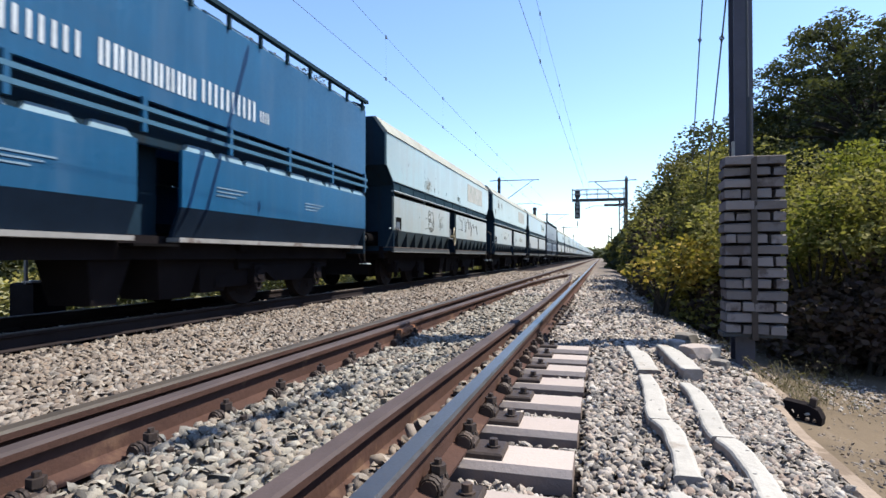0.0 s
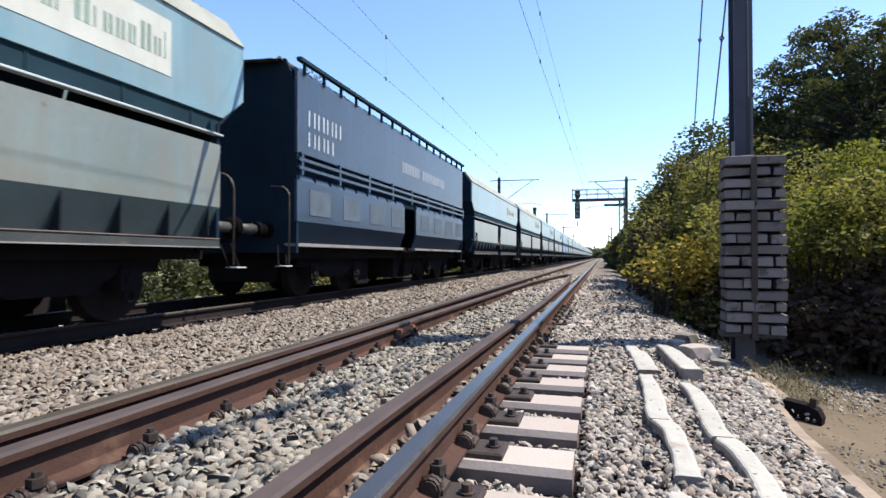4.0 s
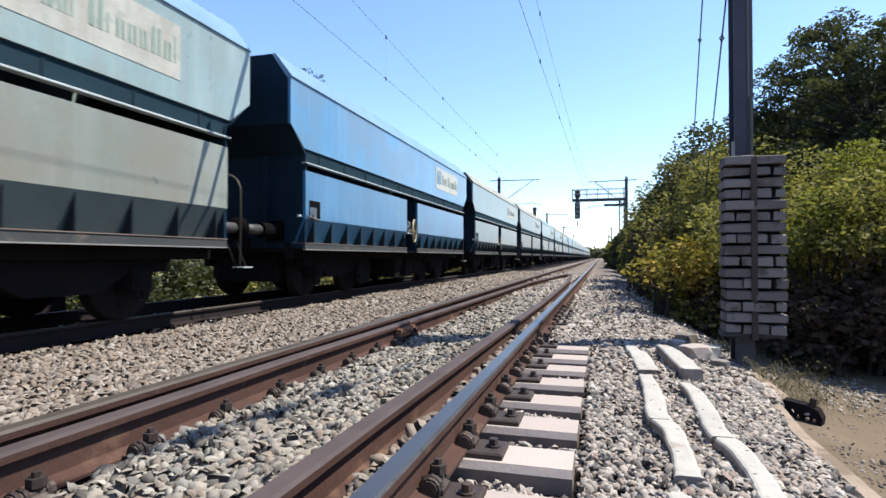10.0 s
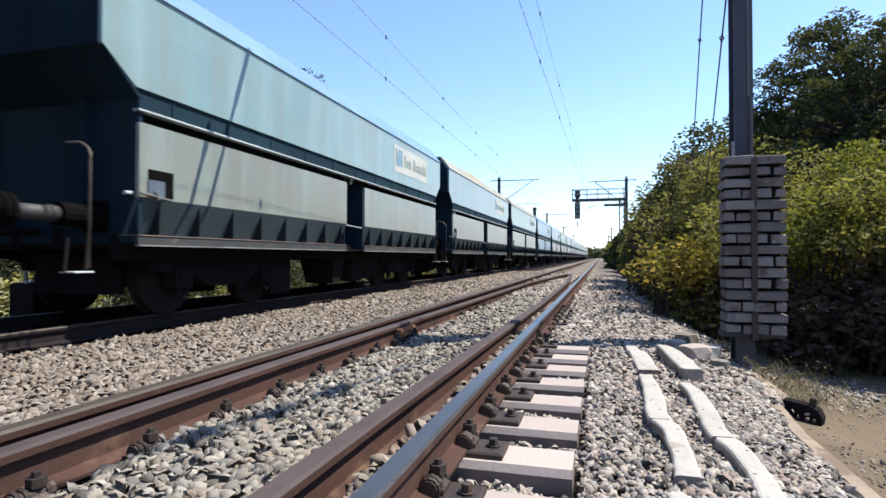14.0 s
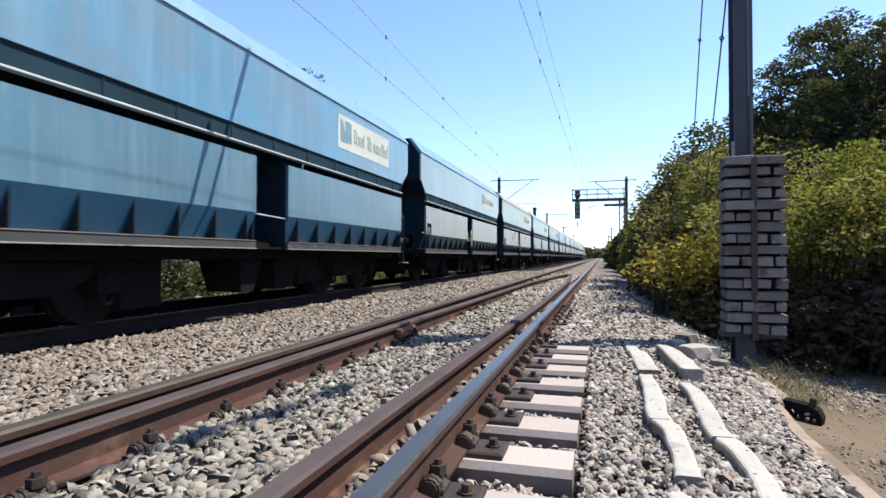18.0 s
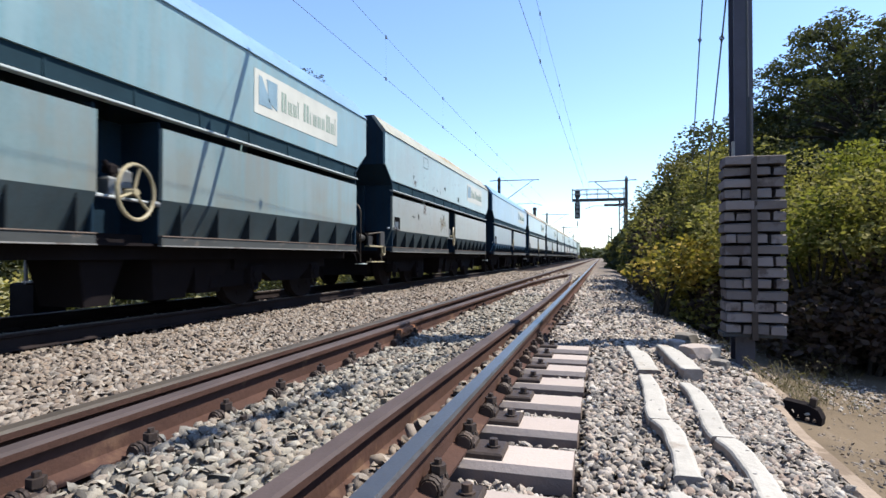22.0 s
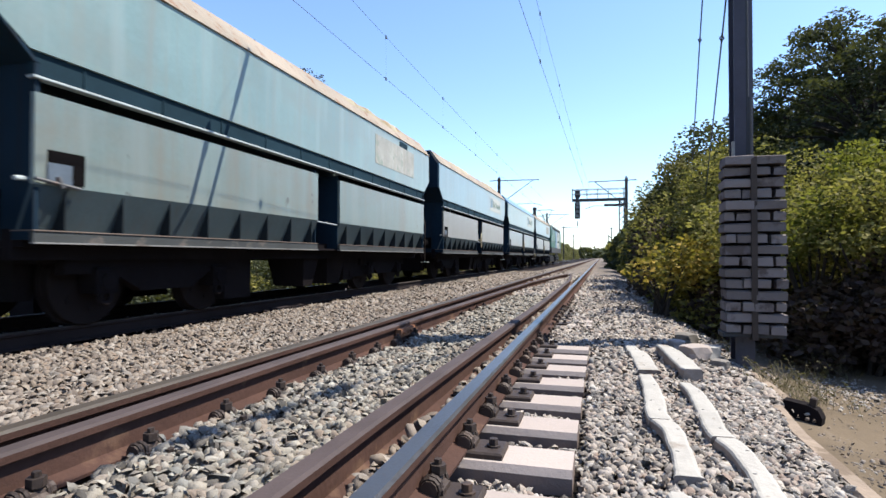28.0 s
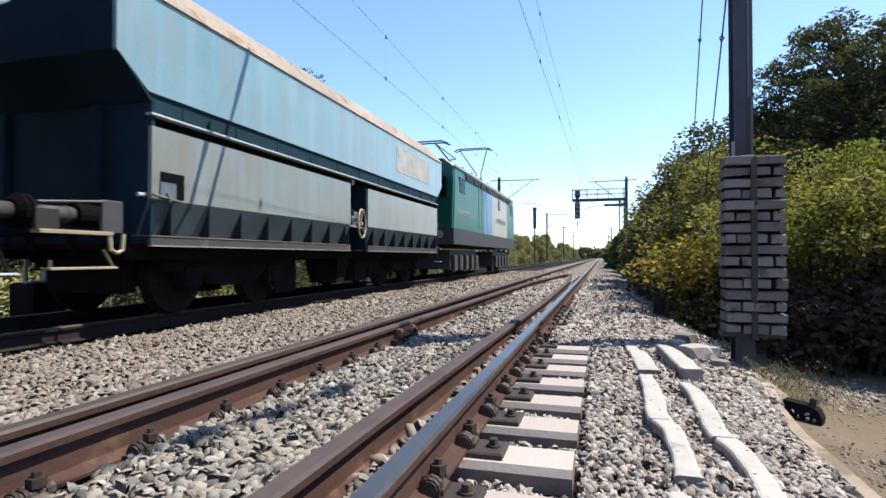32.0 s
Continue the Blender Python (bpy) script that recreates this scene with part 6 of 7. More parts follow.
# two anchored wires with insulator links
for a, b, n in (((1.155, 6.2, 5.566), (2.343, 17.566, -0.35), 0.247), ((1.281, 6.2, 3.816), (1.963, 11.8, 1.894), 0.187)):
    g = thing("anchor_wire", label="taut steel anchor wire with a small shackle", category="wire", group="anchor wires")
    wire("strand", [a, b], 0.010, parent=g)
    bm = BM()
    p = Vector(a).lerp(Vector(b), n)
    d = (Vector(b) - Vector(a)).normalized()
    for o in (-0.05, 0.0, 0.05):
        ring_bar(bm, p + d * o, "x" if o else "y", 0.022, 0.008, 10, 5)
    part("link_shackle", bm, M_FARSTEEL, g)

# cantilever signal bridge over the near track
gan = thing("signal_gantry", pose(1.9, 55, -0.4), "cantilever signal gantry with railed walkway over the track", "signal gantry")
bm = BM()
for sx in (-0.22, 0.22):
    for sy in (-0.22, 0.22):
        box(bm, sx - .05, sx + .05, sy - .05, sy + .05, 0, 6.9)
for i in range(12):
    z = 0.3 + i * 0.55
    tube(bm, [(-0.22, -0.22, z), (0.22, -0.22, z + 0.5)], 0.025, 5)
    tube(bm, [(-0.22, 0.22, z + .5), (-0.22, -0.22, z)], 0.025, 5)
part("lattice_post", bm, M_FARSTEEL, gan)
bm = BM()
box(bm, -4.6, 0.5, -0.4, 0.4, 6.62, 6.84)
box(bm, -1.6, 0.4, -0.25, 0.25, 6.10, 6.30)
part("beam", bm, M_FARSTEEL, gan)
for z in (7.3, 7.75):
    bm = BM()
    for sy in (-0.4, 0.4):
        tube(bm, [(-4.6, sy, z), (0.3, sy, z)], 0.03, 5)
    part("walkway_rail", bm, M_GALV, gan)
for x in (-4.6, -3.2, -2.2, -1.2, 0.2):
    bm = BM()
    for sy in (-0.4, 0.4):
        tube(bm, [(x, sy, 6.84), (x, sy, 7.8)], 0.03, 5)
    part("walkway_post", bm, M_GALV, gan)
bm = BM()
box(bm, -4.36, -3.86, -0.22, 0.12, 4.95, 6.55, bevel=0.06)
box(bm, -4.28, -3.94, -0.15, 0.05, 6.55, 7.05, bevel=0.05)
sig = part("signal_head", bm, M_FARSTEEL, gan, "dark signal head hung below the walkway")
bm = BM()
for z in (5.2, 5.62, 6.04, 6.4):
    tube(bm, [(-4.1, -0.22, z), (-4.1, -0.52, z)], 0.15, 10)
    box(bm, -4.02, -3.84, -0.50, -0.22, z - 0.10, z - 0.02)
part("lamp_hood", bm, M_GALV, sig, "pale lamp hoods")
bm = BM()
tube(bm, [(-4.1, 0, 4.2), (-4.1, 0, 4.75)], 0.05, 6)
box(bm, -4.35, -3.85, -.1, .1, 7.0, 7.7)
part("signal_bracket", bm, M_FARSTEEL, gan)

# signal on a post beyond the train's track
ls = thing("signal_post", pose(-9.25, 80, -0.4), "tall dark light signal on a post", "signal")
bm = BM()
tube(bm, [(0, 0, 0), (0, 0, 6.2)], 0.10, 8)
part("post", bm, M_FARSTEEL, ls)
bm = BM()
box(bm, -0.22, 0.22, -0.15, 0.15, 5.4, 7.9, bevel=0.06)
box(bm, -0.27, 0.27, -0.12, 0.12, 7.9, 8.4, bevel=0.06)
part("signal_head", bm, M_FARSTEEL, ls)

# unseen cross-span wire, added to carry the hangers
cs = thing("cross_span", label="thin cross-span wire from the mast over the tracks", category="wire")
wire("strand", [(1.36, 6.2, 5.62), (-2.99, 7.34, 6.87), (-2.94, 6.59, 5.71)], 0.0022, parent=cs)

# unseen overhead-line hangers above the near track, set to cast shadow lines on wagons
for a, b in (((-2.99, 7.34, 6.82), (-2.99, 6.50, 4.42)), ((-2.94, 6.59, 5.67), (-2.94, 6.19, 4.46))):
    h = thing("line_hanger", label="unseen slanting hanger with insulator, set to cast a shadow line", category="overhead line", group="line hangers")
    wire("hanger_rod", [a, b], 0.033, parent=h, material=M_FARSTEEL)
    bm = BM()
    insulator(bm, Vector(a).lerp(Vector(b), 0.04), Vector(a).lerp(Vector(b), 0.36), 9, 0.045, 0.85)
    part("insulator", bm, M_INSUL, h)

# unseen tensioned wire back from the mast, insulators placed to cast shadows between rails
tw = thing("tension_wire", label="tensioned wire with insulators run back from the mast", category="wire")
# outrigger added only to hold the end of the shifted wire
wire("outrigger", [(1.38, 6.2, 5.70), (2.31, 6.2, 5.75)], 0.03, parent=tw, material=M_FARSTEEL)
wire("strand", [(2.31, 6.2, 5.75), (-5.91, -30.0, 6.3)], 0.016, parent=tw)
for a, b in ((4.30, 4.05), (3.85, 3.62), (3.40, 3.20)):
    bm = BM()
    insulator(bm, (1.64 + (a - 3.25) * 0.227, a, 5.77), (1.64 + (b - 3.25) * 0.227, b, 5.78), 6, 0.058, 0.7)
    part("insulator", bm, M_INSUL, tw, "brown insulator")

# low concrete cable box with two marker posts on the far side of the train's track
cb = thing("trackside_box", pose(-8.8, 6.5, -0.14), "dark trackside box with pale marker posts on it", "trackside box")
bm = BM()
box(bm, -0.25, 0.25, -0.02, 0.52, -0.1, 0.55, bevel=0.03)
part("box_body", bm, M_SHADE_DARK, cb)
for y, z, r in ((0.30, 1.13, 0.05), (0.43, 1.10, 0.028), (-0.03, 0.98, 0.02)):
    bm = BM()
    box(bm, 0.10 - r, 0.10 + r, y - r, y + r, 0.53, z, bevel=0.01)
    part("marker_post", bm, M_CONCRETE, cb, "pale concrete post")
bm = BM()
box(bm, 0.06, 0.26, -0.06, 0.16, 0.55, 0.585, bevel=0.01)
part("lid_plate", bm, M_CONCRETE, cb, "pale lid plate")

# ---- plants ----
def leaf_quads(centres, radii, per, size, squash=0.8, droop=0.0):
    """Leaves as small bent quads, scattered through clumps; denser towards each clump's outside."""
    out = []
    for c, rad in zip(centres, radii):
        n = int(per * (rad / 0.5) ** 2)
        d = rng.normal(size=(n, 3))
        d /= np.linalg.norm(d, axis=1)[:, None]
        p = d * (rad * rng.uniform(0.35, 1.12, (n, 1)) ** 0.6) * np.array([1, 1, squash]) + np.asarray(c)
        t = turns(n)
        s = size * rng.uniform(0.6, 1.4, n)
        u, w = t[:, :, 0] * s[:, None], t[:, :, 1] * (s * 0.55)[:, None]
        u[:, 2] = u[:, 2] * 0.6 - droop * s
        out.append(np.stack([p - u, p + w, p + u, p - w], 1).reshape(-1, 3))
    return np.concatenate(out)


def clumps(base, size, n, seed, lift=0.0):
    """Clump centres in an uneven heap of half-axes size over a base point."""
    r = np.random.default_rng(seed)
    d = r.normal(size=(n, 3))
    d /= np.linalg.norm(d, axis=1)[:, None]
    d *= r.uniform(0.45, 1.0, (n, 1)) ** 0.5
    d[:, 2] = np.abs(d[:, 2]) + lift
    return np.asarray(base) + d * np.asarray(size), r.uniform(0.22, 0.5, n) * (sum(size) / 3) ** 0.5


def bush(x, y, size, seed, material, label, leaf=0.055, per=170, n=None, name="bush", group="bushes along the line", z=None, lift=0.1):
    z = float(bed_z(x)) if z is None else z
    b = thing(name, pose(x, y, z), label, "bush", group)
    n = n or int(14 * (size[0] * size[1] * size[2]) ** 0.5) + 8
    c, rad = clumps((0, 0, lift), size, n, seed)
    raw_mesh("foliage", leaf_quads(c, rad, per, leaf), 4, material, b)
    bm = BM()
    r = random.Random(seed)
    for i in range(min(9, n)):
        e = c[i]
        tube(bm, [(r.uniform(-.2, .2), r.uniform(-.2, .2), -0.1), (e[0] * .4, e[1] * .4, e[2] * .5), tuple(e)], 0.035, 5, 0.01)
    part("stem", bm, M_BARK, b)
    return b


def tree(x, y, height, crown, seed, material, label, leaf=0.07, n=60, per=120, z=None, trunk_r=0.16, crown_c=(0, 0), tight=1.0):
    z = float(bed_z(x)) if z is None else z
    t = thing("tree", pose(x, y, z), label, "tree", "trees along the line")
    c, rad = clumps((crown_c[0], crown_c[1], height - crown[2] * 1.15), crown, n, seed)
    bm = BM()
    fork = height - crown[2] * 1.2
    tube(bm, [(0, 0, -0.2), (0.08, 0.05, fork * 0.5), (crown_c[0] * .3, crown_c[1] * .3, fork)], trunk_r, 8, trunk_r * 0.6)
    part("trunk", bm, M_BARK, t)
    bm = BM()
    for i in range(0, n, 3):
        e = c[i]
        m = (crown_c[0] * .6 + e[0] * 0.35, crown_c[1] * .6 + e[1] * 0.35, fork + (e[2] - fork) * 0.55)
        tube(bm, [(crown_c[0] * .3, crown_c[1] * .3, fork - 0.2), m, tuple(e)], trunk_r * 0.4, 5, 0.015)
    part("limb", bm, M_BARK, t)
    raw_mesh("crown", leaf_quads(c, rad * tight, per, leaf, 0.5), 4, material, t)
    return t


GREEN = "dense yellow-green bush at the foot of the embankment"
bush(1.80, 9.8, (0.75, 1.3, 1.9), 1, M_LEAF, GREEN, 0.05, 300)
bush(1.55, 9.6, (0.5, 0.8, 0.9), 2, M_LEAF_YELLOW, "yellowing bush at the edge of the ballast", 0.052, 170, lift=0.6)
bush(0.95, 9.15, (0.42, 0.55, 0.62), 85, M_LEAF_YELLOW, "yellowing bush with large orange-tinged leaves", 0.052, 55, n=26, lift=0.55)
bush(2.35, 12.0, (1.3, 1.8, 3.35), 3, M_LEAF, GREEN, 0.042, 360)
bush(2.35, 15.5, (1.15, 2.0, 3.75), 4, M_LEAF_DULL, "dull olive bush at the foot of the embankment", 0.048, 320)
bush(2.5, 20, (1.3, 2.6, 4.5), 5, M_LEAF_DULL, "dull olive bush at the foot of the embankment", 0.06, 260)
bush(2.8, 26, (1.3, 3.2, 4.4), 6, M_LEAF_DARK, "dark bush beside the line", 0.11, 90)
bush(2.9, 34, (1.5, 4.0, 3.4), 7, M_LEAF, GREEN, 0.14, 80)
bush(2.6, 44, (1.8, 5.0, 3.8), 8, M_LEAF_DARK, "dark bush beside the line", 0.17, 70)
bush(3.6, 66, (2.4, 8.0, 4.0), 9, M_LEAF, GREEN, 0.25, 60)
bush(4.4, 95, (3.0, 14, 4.5), 10, M_LEAF_DARK, "dark bush beside the line", 0.35, 60)
# brush behind the mast: an overhanging sunlit canopy over a dark hollow
OVER = "overhanging yellow-green brush above a dark hollow"
bush(2.35, 8.9, (0.7, 0.9, 1.2), 11, M_LEAF, OVER, 0.034, 530, lift=0.9)
bush(3.2, 8.6, (0.9, 1.0, 1.1), 12, M_LEAF, OVER, 0.034, 560, lift=1.15)
bush(4.2, 8.2, (1.0, 1.1, 1.2), 13, M_LEAF, OVER, 0.034, 560, lift=1.3)
# the next two stand out of view and only cast shade
bush(5.1, 8.0, (1.0, 1.2, 1.9), 17, M_LEAF_LIGHT, "tall overhanging brush out of view, kept for its shade", 0.034, 560, lift=1.4)
bush(6.3, 7.8, (1.1, 1.2, 2.2), 18, M_LEAF_LIGHT, "tall overhanging brush out of view, kept for its shade", 0.034, 530, lift=1.5)
bush(3.4, 9.8, (1.3, 0.9, 1.6), 19, M_LEAF, OVER, 0.036, 520, lift=1.0)
bush(5.2, 9.6, (1.4, 0.9, 2.0), 20, M_LEAF, OVER, 0.036, 520, lift=1.2)
# three more beyond the view's right edge, added to shade the dirt
bush(4.4, 6.9, (0.8, 0.7, 1.7), 25, M_LEAF, OVER, 0.034, 560, lift=0.9)
bush(5.4, 6.4, (1.0, 0.8, 1.9), 26, M_LEAF, OVER, 0.034, 560, lift=0.8)
bush(6.6, 6.4, (1.0, 1.0, 2.3), 27, M_LEAF, OVER, 0.034, 560, lift=1.0)
bush(2.95, 7.0, (0.75, 0.6, 0.75), 81, M_LEAF, OVER, 0.034, 560, lift=1.35)
bush(3.7, 6.7, (0.8, 0.6, 0.9), 82, M_LEAF, OVER, 0.034, 560, lift=1.25)
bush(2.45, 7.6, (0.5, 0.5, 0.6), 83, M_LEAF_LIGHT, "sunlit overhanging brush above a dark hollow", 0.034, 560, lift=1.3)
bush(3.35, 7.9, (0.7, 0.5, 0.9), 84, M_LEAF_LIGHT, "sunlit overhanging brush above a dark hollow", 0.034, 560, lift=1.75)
# the hollow's shade is painted: low bushes in the darkened leaf colour
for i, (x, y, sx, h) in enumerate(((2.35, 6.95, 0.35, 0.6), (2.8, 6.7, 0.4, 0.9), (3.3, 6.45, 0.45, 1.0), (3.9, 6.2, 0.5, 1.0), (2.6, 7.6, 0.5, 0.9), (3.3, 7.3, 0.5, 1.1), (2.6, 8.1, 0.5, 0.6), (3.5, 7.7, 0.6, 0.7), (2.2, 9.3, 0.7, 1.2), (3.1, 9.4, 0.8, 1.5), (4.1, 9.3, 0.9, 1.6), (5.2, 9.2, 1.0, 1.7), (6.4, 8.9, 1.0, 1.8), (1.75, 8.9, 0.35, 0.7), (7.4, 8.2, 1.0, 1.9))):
    bush(x, y, (sx, 0.5, h), 30 + i, M_LEAF_SHADE, "undergrowth in the hollow, shade painted into its leaves", 0.05, 430)
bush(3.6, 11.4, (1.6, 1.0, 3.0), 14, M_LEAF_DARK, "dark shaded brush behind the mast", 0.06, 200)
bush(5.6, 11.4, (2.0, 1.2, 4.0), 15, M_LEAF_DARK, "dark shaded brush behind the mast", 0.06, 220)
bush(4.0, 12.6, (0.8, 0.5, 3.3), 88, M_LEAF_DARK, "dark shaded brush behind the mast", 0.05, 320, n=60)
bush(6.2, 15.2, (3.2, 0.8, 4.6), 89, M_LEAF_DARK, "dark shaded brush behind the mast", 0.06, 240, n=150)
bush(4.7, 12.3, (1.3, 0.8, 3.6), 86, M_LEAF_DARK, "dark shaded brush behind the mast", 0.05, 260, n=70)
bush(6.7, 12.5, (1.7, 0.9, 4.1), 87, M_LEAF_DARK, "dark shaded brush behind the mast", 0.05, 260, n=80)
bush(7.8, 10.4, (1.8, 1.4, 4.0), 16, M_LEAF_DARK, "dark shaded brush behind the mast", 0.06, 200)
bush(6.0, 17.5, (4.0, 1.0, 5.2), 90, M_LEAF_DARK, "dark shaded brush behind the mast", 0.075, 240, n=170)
# unseen brush right of the view, added to cast shade on the dirt
for i, (x, y) in enumerate(((3.9, 6.45), (4.7, 6.0), (5.5, 5.4))):
    bush(x, y, (0.8, 0.6, 0.9), 91 + i, M_LEAF, OVER, 0.05, 330, lift=1.3)
tree(5.5, 13.5, 6.75, (2.8, 2.2, 2.7), 21, M_LEAF_DARK, "dark leafy tree with a spreading crown", 0.042, 300, 420, tight=0.46)
tree(8.2, 12.5, 6.2, (2.7, 2.2, 2.7), 22, M_LEAF_DARK, "dark leafy tree with a spreading crown", 0.042, 260, 420, tight=0.47)
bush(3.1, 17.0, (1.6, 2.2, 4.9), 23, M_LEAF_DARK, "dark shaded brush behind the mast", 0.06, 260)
# dark-leaved bushes set where the hedge's foot and flank are shaded
bush(1.25, 13.2, (0.45, 1.0, 1.7), 25, M_LEAF_SHADE, "undergrowth below the brush, shade painted into its leaves", 0.05, 300)
bush(1.5, 16.0, (0.5, 1.4, 2.2), 26, M_LEAF_SHADE, "undergrowth below the brush, shade painted into its leaves", 0.06, 260)
bush(1.85, 10.6, (0.5, 1.6, 0.7), 24, M_LEAF_SHADE, "undergrowth below the brush, shade painted into its leaves", 0.05, 300)

tree(-13.0, 22.4, 10.7, (0.9, 1.0, 2.2), 61, M_LEAF_DARK, "slender dark tree beyond the train, its twigs above the wagons", 0.05, 46, 130, z=-0.75, trunk_r=0.12)
# brush along the train track's far side; dark leaves paint in its shade
for i in range(15):
    y = 2.5 + i * 1.9 + (i % 3) * 0.3
    bush(-10.3 - (i % 3) * 0.8, y, (0.7, 1.0 + 0.25 * (i % 2), 1.1 + 0.45 * (i % 3)), 40 + i, (M_LEAF, M_LEAF_DARK, M_LEAF_DARK)[i % 3], "green brush beyond the train, partly painted shade-dark", 0.065, 90, z=-0.75)
for i in range(6):
    bush(-13.0, 3 + i * 5.0, (1.2, 3.0, 2.6), 140 + i, M_LEAF_DARK, "tall green brush beyond the train", 0.10, 80, z=-0.75)
for i in range(9):
    y = 30 + i * (9 + i * 2.0)
    bush(-12.2 - (i % 3) * 1.2, y, (2.2, 6 + i, 3.0 + 0.5 * (i % 3)), 60 + i, M_LEAF_FAR, "green brush along the far side of the line", 0.12 + 0.02 * i, 90, z=-0.75, n=40)
for i in range(14):
    y = 34 + i * (7 + i * 0.9)
    bush(-11.8 - (i % 3) * 0.6, y, (1.5, 5 + 0.6 * i, 4.6 + 0.55 * (i % 4)), 160 + i, M_LEAF_FAR, "green brush along the far side of the line, haze painted in", 0.10 + 0.012 * i, 90, z=-0.75, n=70)
far = thing("far_woods", label="distant line of dark trees at the horizon", kind="stuff")
cs, rs = [], []
for i in range(260):
    a = -0.75 + 1.6 * i / 260
    d = 420 + 60 * math.sin(i * 1.7)
    cs.append((d * math.sin(a), d * math.cos(a), 3.0 + 3.0 * noise.noise((i * 0.13, 1, 1))))
    rs.append(5.0 + 1.5 * math.sin(i * 2.9))
raw_mesh("tree_crowns", leaf_quads(cs, rs, 1.0, 1.6), 4, M_LEAF_DARK, far)


def weeds(x, y, z, n, h, seed, material, label):
    r = np.random.default_rng(seed)
    g = thing("weed_tuft", pose(x, y, z), label, "weeds", "weeds")
    p = r.normal(size=(n, 2)) * 0.13
    tip = p + r.normal(size=(n, 2)) * 0.12
    hh = h * r.uniform(0.4, 1.1, n)
    q = np.zeros((n, 4, 3))
    q[:, 0, :2], q[:, 1, :2] = p, p + 0.007
    q[:, 2, :2], q[:, 3, :2] = tip + 0.004, tip
    q[:, 2, 2] = q[:, 3, 2] = hh
    lv = leaf_quads([(float(a), float(b), float(c)) for (a, b), c in zip(tip[::3], hh[::3])], [0.05] * len(tip[::3]), 450, 0.014)
    raw_mesh("blade_tuft", np.concatenate([q.reshape(-1, 3), lv]), 4, material, g)
    return g


for i, (x, y, n, h) in enumerate(((1.50, 5.35, 50, .22), (1.58, 5.0, 40, .20), (1.66, 5.6, 40, .20), (1.45, 4.75, 24, .16), (1.75, 5.2, 20, .14), (2.3, 6.5, 40, .25), (1.45, 7.0, 30, .2), (3.1, 6.4, 40, .25))):
    weeds(x, y, float(bed_z(x)), n, h, i, M_DRY, "dry grass and weeds on the slope")

# ---- small things beside the track ----


def slab(name, path, thick, z, label, group):
    """A bent whitewashed concrete slab with small slots, laid along path (x, y, width); every joint lies a little askew."""
    g = thing(name, label=label, category="concrete slab", group=group)
    bm = BM()
    rows = []
    r = random.Random(int(path[0][1] * 100))
    ys, xs, ws = [[p[c] for p in path[::-1]] for c in (1, 0, 2)]
    n = max(5, int((ys[-1] - ys[0]) / 0.035))
    for i in range(n + 1):
        y = ys[0] + (ys[-1] - ys[0]) * i / n
        x, h, f = float(np.interp(y, ys, xs)), float(np.interp(y, ys, ws)) / 2, float(np.interp(y, ys, range(len(ys))[::-1]))
        zz = z + 0.006 * math.sin(f * 1.9) + r.uniform(-0.0005, 0.0005)
        e = 0.016 if i in (0, n) else 0.0022
        a, b, c, d = (r.uniform(-e, e) for _ in range(4))
        rows.append([bm.verts.new(v) for v in ((x - h, y, zz - thick), (x + h, y, zz - thick), (x + h + a, y + c, zz - 0.012), (x + h - 0.007 + a, y + c, zz - 0.003),
                                               (x + h - 0.018, y + c, zz), (x - h + 0.018, y + d, zz), (x - h + 0.007 + b, y + d, zz - 0.003), (x - h + b, y + d, zz - 0.012))])
    for a, b in zip(rows, rows[1:]):
        for i in range(8):
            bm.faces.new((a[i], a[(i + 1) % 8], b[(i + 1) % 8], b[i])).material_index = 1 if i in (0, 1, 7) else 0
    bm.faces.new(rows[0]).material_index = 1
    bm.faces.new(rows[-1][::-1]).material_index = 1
    bmesh.ops.recalc_face_normals(bm, faces=bm.faces)
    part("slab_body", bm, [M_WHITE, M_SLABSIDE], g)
    for i, (x, y, w) in enumerate(path[1:-1]):
        bm = BM()
        o = 0.02 * (-1) ** i
        top = z + 0.006 * math.sin((i + 1) * 1.9)
        box(bm, x + o - 0.007, x + o + 0.007, y + 0.004, y + 0.009, top - 0.01, top + 0.0015)
        part("slot", bm, M_SILL, g, "small dark slot")
    return g


SL = "bent whitewashed concrete duct cover lying in the ballast"
slab("duct_cover", [(0.243, 5.74, 0.103), (0.271, 5.23, 0.113), (0.284, 5.07, 0.129)], 0.06, -0.01, SL, "duct covers")
slab("duct_cover", [(0.290, 5.05, 0.134), (0.308, 4.76, 0.154), (0.321, 4.39, 0.149), (0.327, 4.22, 0.144)], 0.08, 0.010, SL, "duct covers")
slab("duct_cover", [(0.290, 4.07, 0.088), (0.300, 3.72, 0.108), (0.294, 3.36, 0.118), (0.279, 3.16, 0.113), (0.283, 2.96, 0.122)], 0.04, 0.002, SL, "duct covers")
slab("duct_cover", [(0.296, 2.96, 0.115), (0.323, 2.79, 0.098), (0.325, 2.50, 0.093), (0.312, 2.23, 0.101)], 0.05, 0.004, SL, "duct covers")
slab("duct_cover", [(0.253, 2.10, 0.082), (0.274, 1.91, 0.113), (0.290, 1.55, 0.113)], 0.05, -0.005, SL, "duct covers")
slab("duct_cover", [(0.522, 5.22, 0.103), (0.556, 4.91, 0.139), (0.589, 4.55, 0.152), (0.612, 4.18, 0.139)], 0.15, 0.040, SL, "duct covers")
slab("duct_cover", [(0.517, 3.89, 0.072), (0.546, 3.62, 0.098), (0.544, 3.23, 0.111), (0.525, 2.90, 0.108), (0.529, 2.75, 0.111)], 0.04, 0.002, SL, "duct covers")
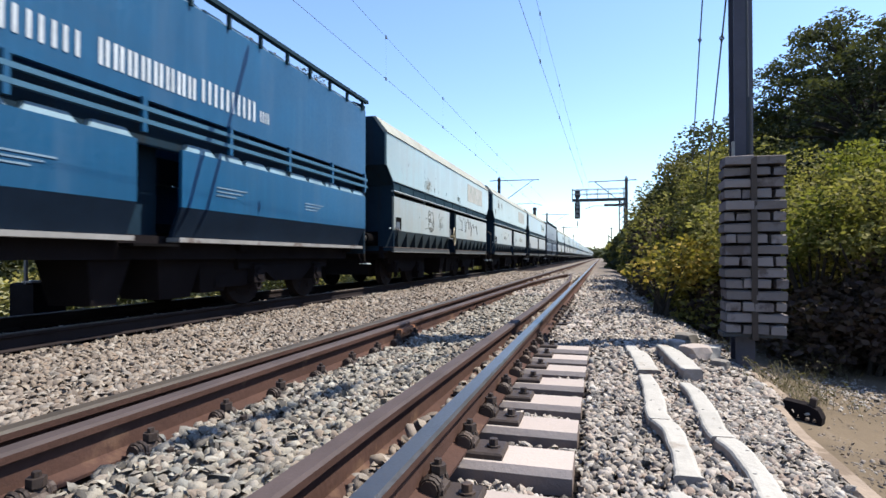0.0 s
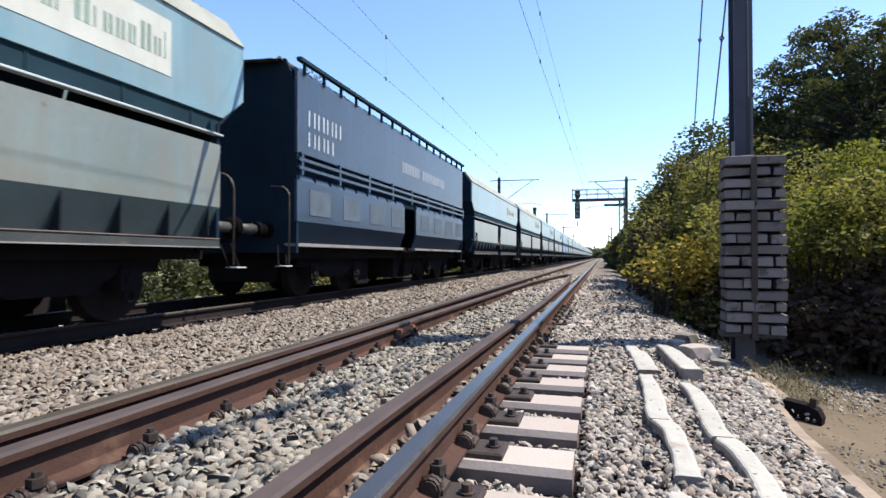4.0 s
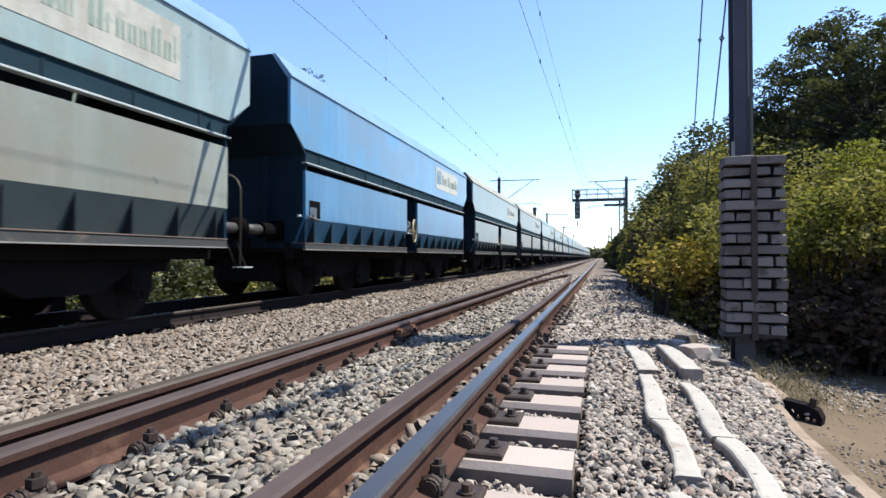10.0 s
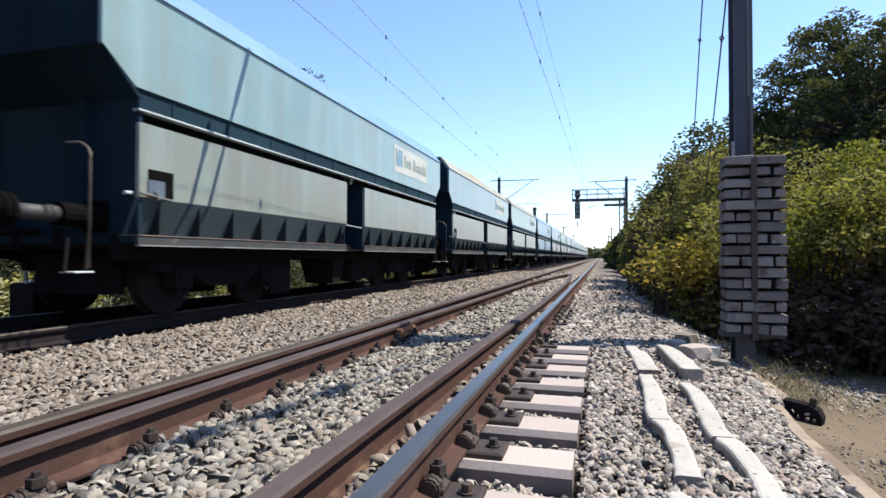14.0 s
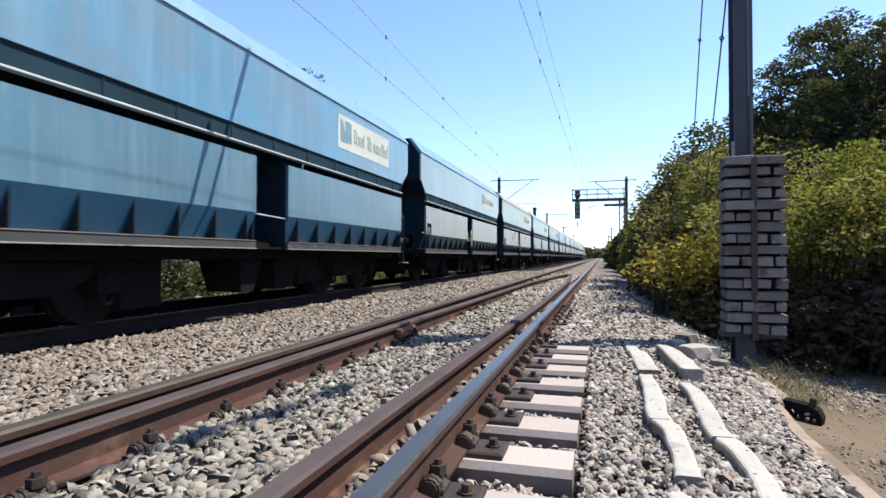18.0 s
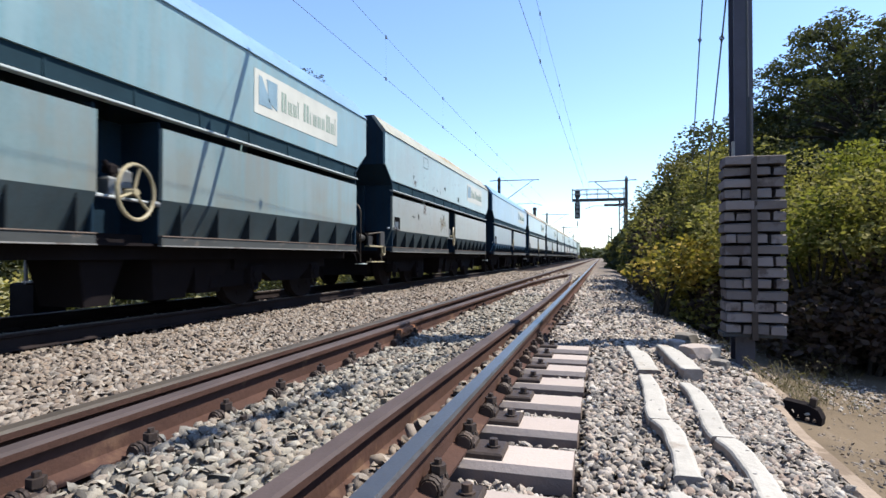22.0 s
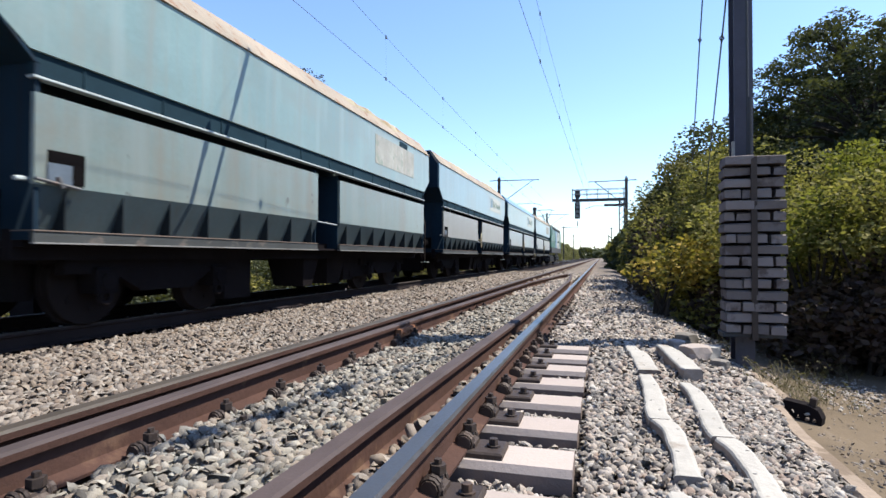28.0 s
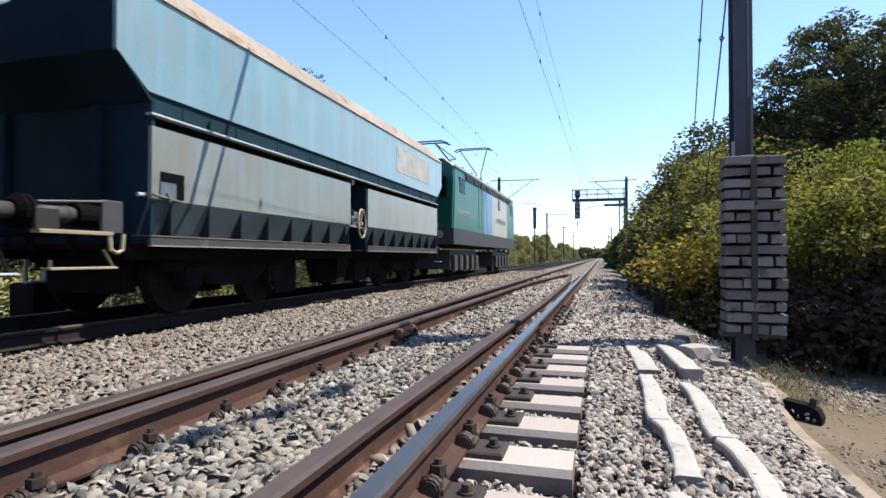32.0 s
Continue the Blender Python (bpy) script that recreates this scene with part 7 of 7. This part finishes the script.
slab("duct_cover", [(0.538, 2.75, 0.113), (0.564, 2.56, 0.095), (0.575, 2.32, 0.091), (0.560, 2.05, 0.103), (0.558, 1.55, 0.103)], 0.05, 0.004, SL, "duct covers")

# broken concrete lumps at the end of the covers
for i, (x, y, s, m) in enumerate(((0.80, 5.35, 0.14, M_CONCRETE), (0.93, 5.6, 0.13, M_WHITE), (0.70, 5.75, 0.09, M_CONCRETE), (0.98, 5.2, 0.08, M_STONE_PART), (0.86, 6.3, 0.13, M_STONE_PART))):
    r = random.Random(i + 3)
    bm = BM()
    bmesh.ops.create_icosphere(bm, subdivisions=2, radius=s)
    for v in bm.verts:
        n = v.co.normalized()
        v.co = Vector((max(-.75, min(.75, n.x)) * 1.2, max(-.7, min(.7, n.y)), max(-.6, min(.6, n.z)) * 0.8)) * s * (1 + 0.18 * noise.noise(n * 2.2 + Vector((i, 0, 0))))
    o = part("concrete_lump", bm, m)
    o.location, o.rotation_euler = (x, y, float(bed_z(x)) + s * 0.35), (0, 0, r.uniform(0, 3))
    tagged(o, "broken lump of pale concrete on the ballast shoulder", "rubble", "concrete lumps")

# rusty dark iron bracket lying on the slope: a folded plate with a rounded end and a hooked lug
br = thing("iron_bracket", pose(1.37, 4.42, -0.272, 0, 8, -30), "dark rusted iron bracket lying on the slope", "scrap iron")
bm = BM()
ring = [(-0.13, -0.02), (-0.13, 0.06), (0.02, 0.065), (0.08, 0.05), (0.115, 0.0), (0.115, -0.05), (0.085, -0.085), (0.02, -0.09), (-0.06, -0.05)]
prism(bm, ring, "y", -0.05, 0.05)
part("bracket_body", bm, M_UNDER, br)
bm = BM()
tube(bm, [(0.0, 0.0, -0.07), (0.06, -0.02, -0.11), (0.09, -0.04, -0.17), (0.06, -0.05, -0.20)], 0.026, 7)
part("bracket_lug", bm, M_UNDER, br)
bm = BM()
box(bm, 0.02, 0.06, -0.02, 0.03, 0.06, 0.12, bevel=0.008)
part("bracket_stub", bm, M_IRON, br, "rusty stub")
# thin rod on the dirt and the low kerb that holds the ballast
bm = BM()
tube(bm, [(1.72, 4.9, -0.385), (1.80, 4.45, -0.38), (1.83, 4.0, -0.385), (1.80, 3.3, -0.39)], 0.008, 6)
tagged(part("bent_rod", bm, M_IRON), "thin dark rod lying on the dirt", "scrap iron")
M_KERB = surf("earth_stained_kerb", (0.42, 0.325, 0.25), 0.9, grain=35, patch=4, vary=0.3, bump=0.6, second=(0.25, 0.185, 0.135), spots=0.53, spec=0.1)
for path in (((1.32, 5.62, -0.235), (1.335, 5.1, -0.24), (1.345, 4.62, -0.25)), ((1.15, 4.25, -0.195), (1.09, 3.85, -0.165), (1.045, 3.45, -0.15), (1.04, 2.9, -0.14), (1.035, 2.4, -0.14), (1.03, 1.6, -0.13), (1.03, -6.0, -0.13))):
    bm = BM()
    rows = [[bm.verts.new((x + o, y, z + q)) for o, q in ((-0.048, -0.16), (0.052, -0.18), (0.050, -0.02), (0.034, 0.0), (-0.034, 0.004), (-0.048, -0.015))] for x, y, z in path]
    for a, b in zip(rows, rows[1:]):
        for i in range(6):
            bm.faces.new((a[i], a[(i + 1) % 6], b[(i + 1) % 6], b[i]))
    bm.faces.new(rows[0])
    bm.faces.new(rows[-1][::-1])
    bmesh.ops.recalc_face_normals(bm, faces=bm.faces)
    tagged(part("edging_kerb", bm, M_KERB), "low earth-stained kerb at the foot of the ballast", "kerb", "edging kerbs")

# single stones nearest the path of view
STONE_MESHES = []
for q in range(12):
    v = LUMP_V * rng.uniform(0.72, 1.2, (len(LUMP_V), 1)) * rng.uniform((0.9, 0.65, 0.45), (1.4, 1.1, 0.8))
    me = bpy.data.meshes.new("stone")
    me.from_pydata([tuple(p) for p in v], [], [tuple(int(i) for i in f) for f in LUMP_F])
    me.materials.append(M_STONE_PART)
    STONE_MESHES.append(me)
pos, size = scatter(-1.7, 1.0, 1.5, 3.6, 120, 0.020)
for i in range(min(300, len(pos))):
    st = new("stone", STONE_MESHES[i % 12])
    st.parent = bed
    st.location = (pos[i][0], pos[i][1], pos[i][2] + 0.012)
    st.rotation_euler = (0.5 * math.sin(i * 1.3), 0.5 * math.sin(i * 2.1), i * 0.7)
    st.scale = (size[i],) * 3


# ---- motion ----
# where the middle of the first pale wagon stands, second by second (metres ahead of the viewer)
LEAD = [(0, 17.65), (1, 6.90), (2, -3.87), (3, -14.62), (6, -46.74), (7, -57.55), (8, -68.29), (9, -79.05), (10, -89.78), (11, -100.44), (12, -111.05), (13, -121.73), (14, -131.98),
        (17, -163.13), (18, -173.65), (19, -184.02), (20, -194.44), (21, -204.78), (22, -215.0), (23, -224.92), (24, -235.14), (25, -245.22), (28, -275.23), (29, -284.87), (30, -294.44), (31, -303.88), (32, -312.69)]


def lead(t):
    """The same between those seconds: a cubic through the neighbours."""
    i = max(0, min(len(LEAD) - 2, sum(1 for q, _ in LEAD if q <= t) - 1))
    (a, pa), (b, pb) = LEAD[i], LEAD[i + 1]
    va = (pb - LEAD[i - 1][1]) / (b - LEAD[i - 1][0]) if i else (pb - pa) / (b - a)
    vb = (LEAD[i + 2][1] - pa) / (LEAD[i + 2][0] - a) if i + 2 < len(LEAD) else (pb - pa) / (b - a)
    h = b - a
    u = (t - a) / h
    return (2 * u ** 3 - 3 * u ** 2 + 1) * pa + (u ** 3 - 2 * u ** 2 + u) * h * va + (3 * u ** 2 - 2 * u ** 3) * pb + (u ** 3 - u ** 2) * h * vb


def motions():
    times = [i * 0.5 for i in range(65)]
    for k, v in VEHICLES.items():
        mid = k * PITCH + 0.045 + (0.0 if k < 26 else LOCO_HALF - PITCH / 2 + 0.80)
        walk(v, [(t, pose(TRAIN_X, mid + lead(t), TRAIN_RAIL_TOP)) for t in times])
    spin = [i / 30 for i in range(961)]
    for v in VEHICLES.values():
        for b in v.children:
            if b.name.startswith("bogie"):
                for w in b.children:
                    if w.name.startswith("wheelset"):
                        walk(w, [(t, pose(*w.location, math.degrees((LEAD[0][1] - lead(t)) / 0.455) % 360.0)) for t in spin])


motions()
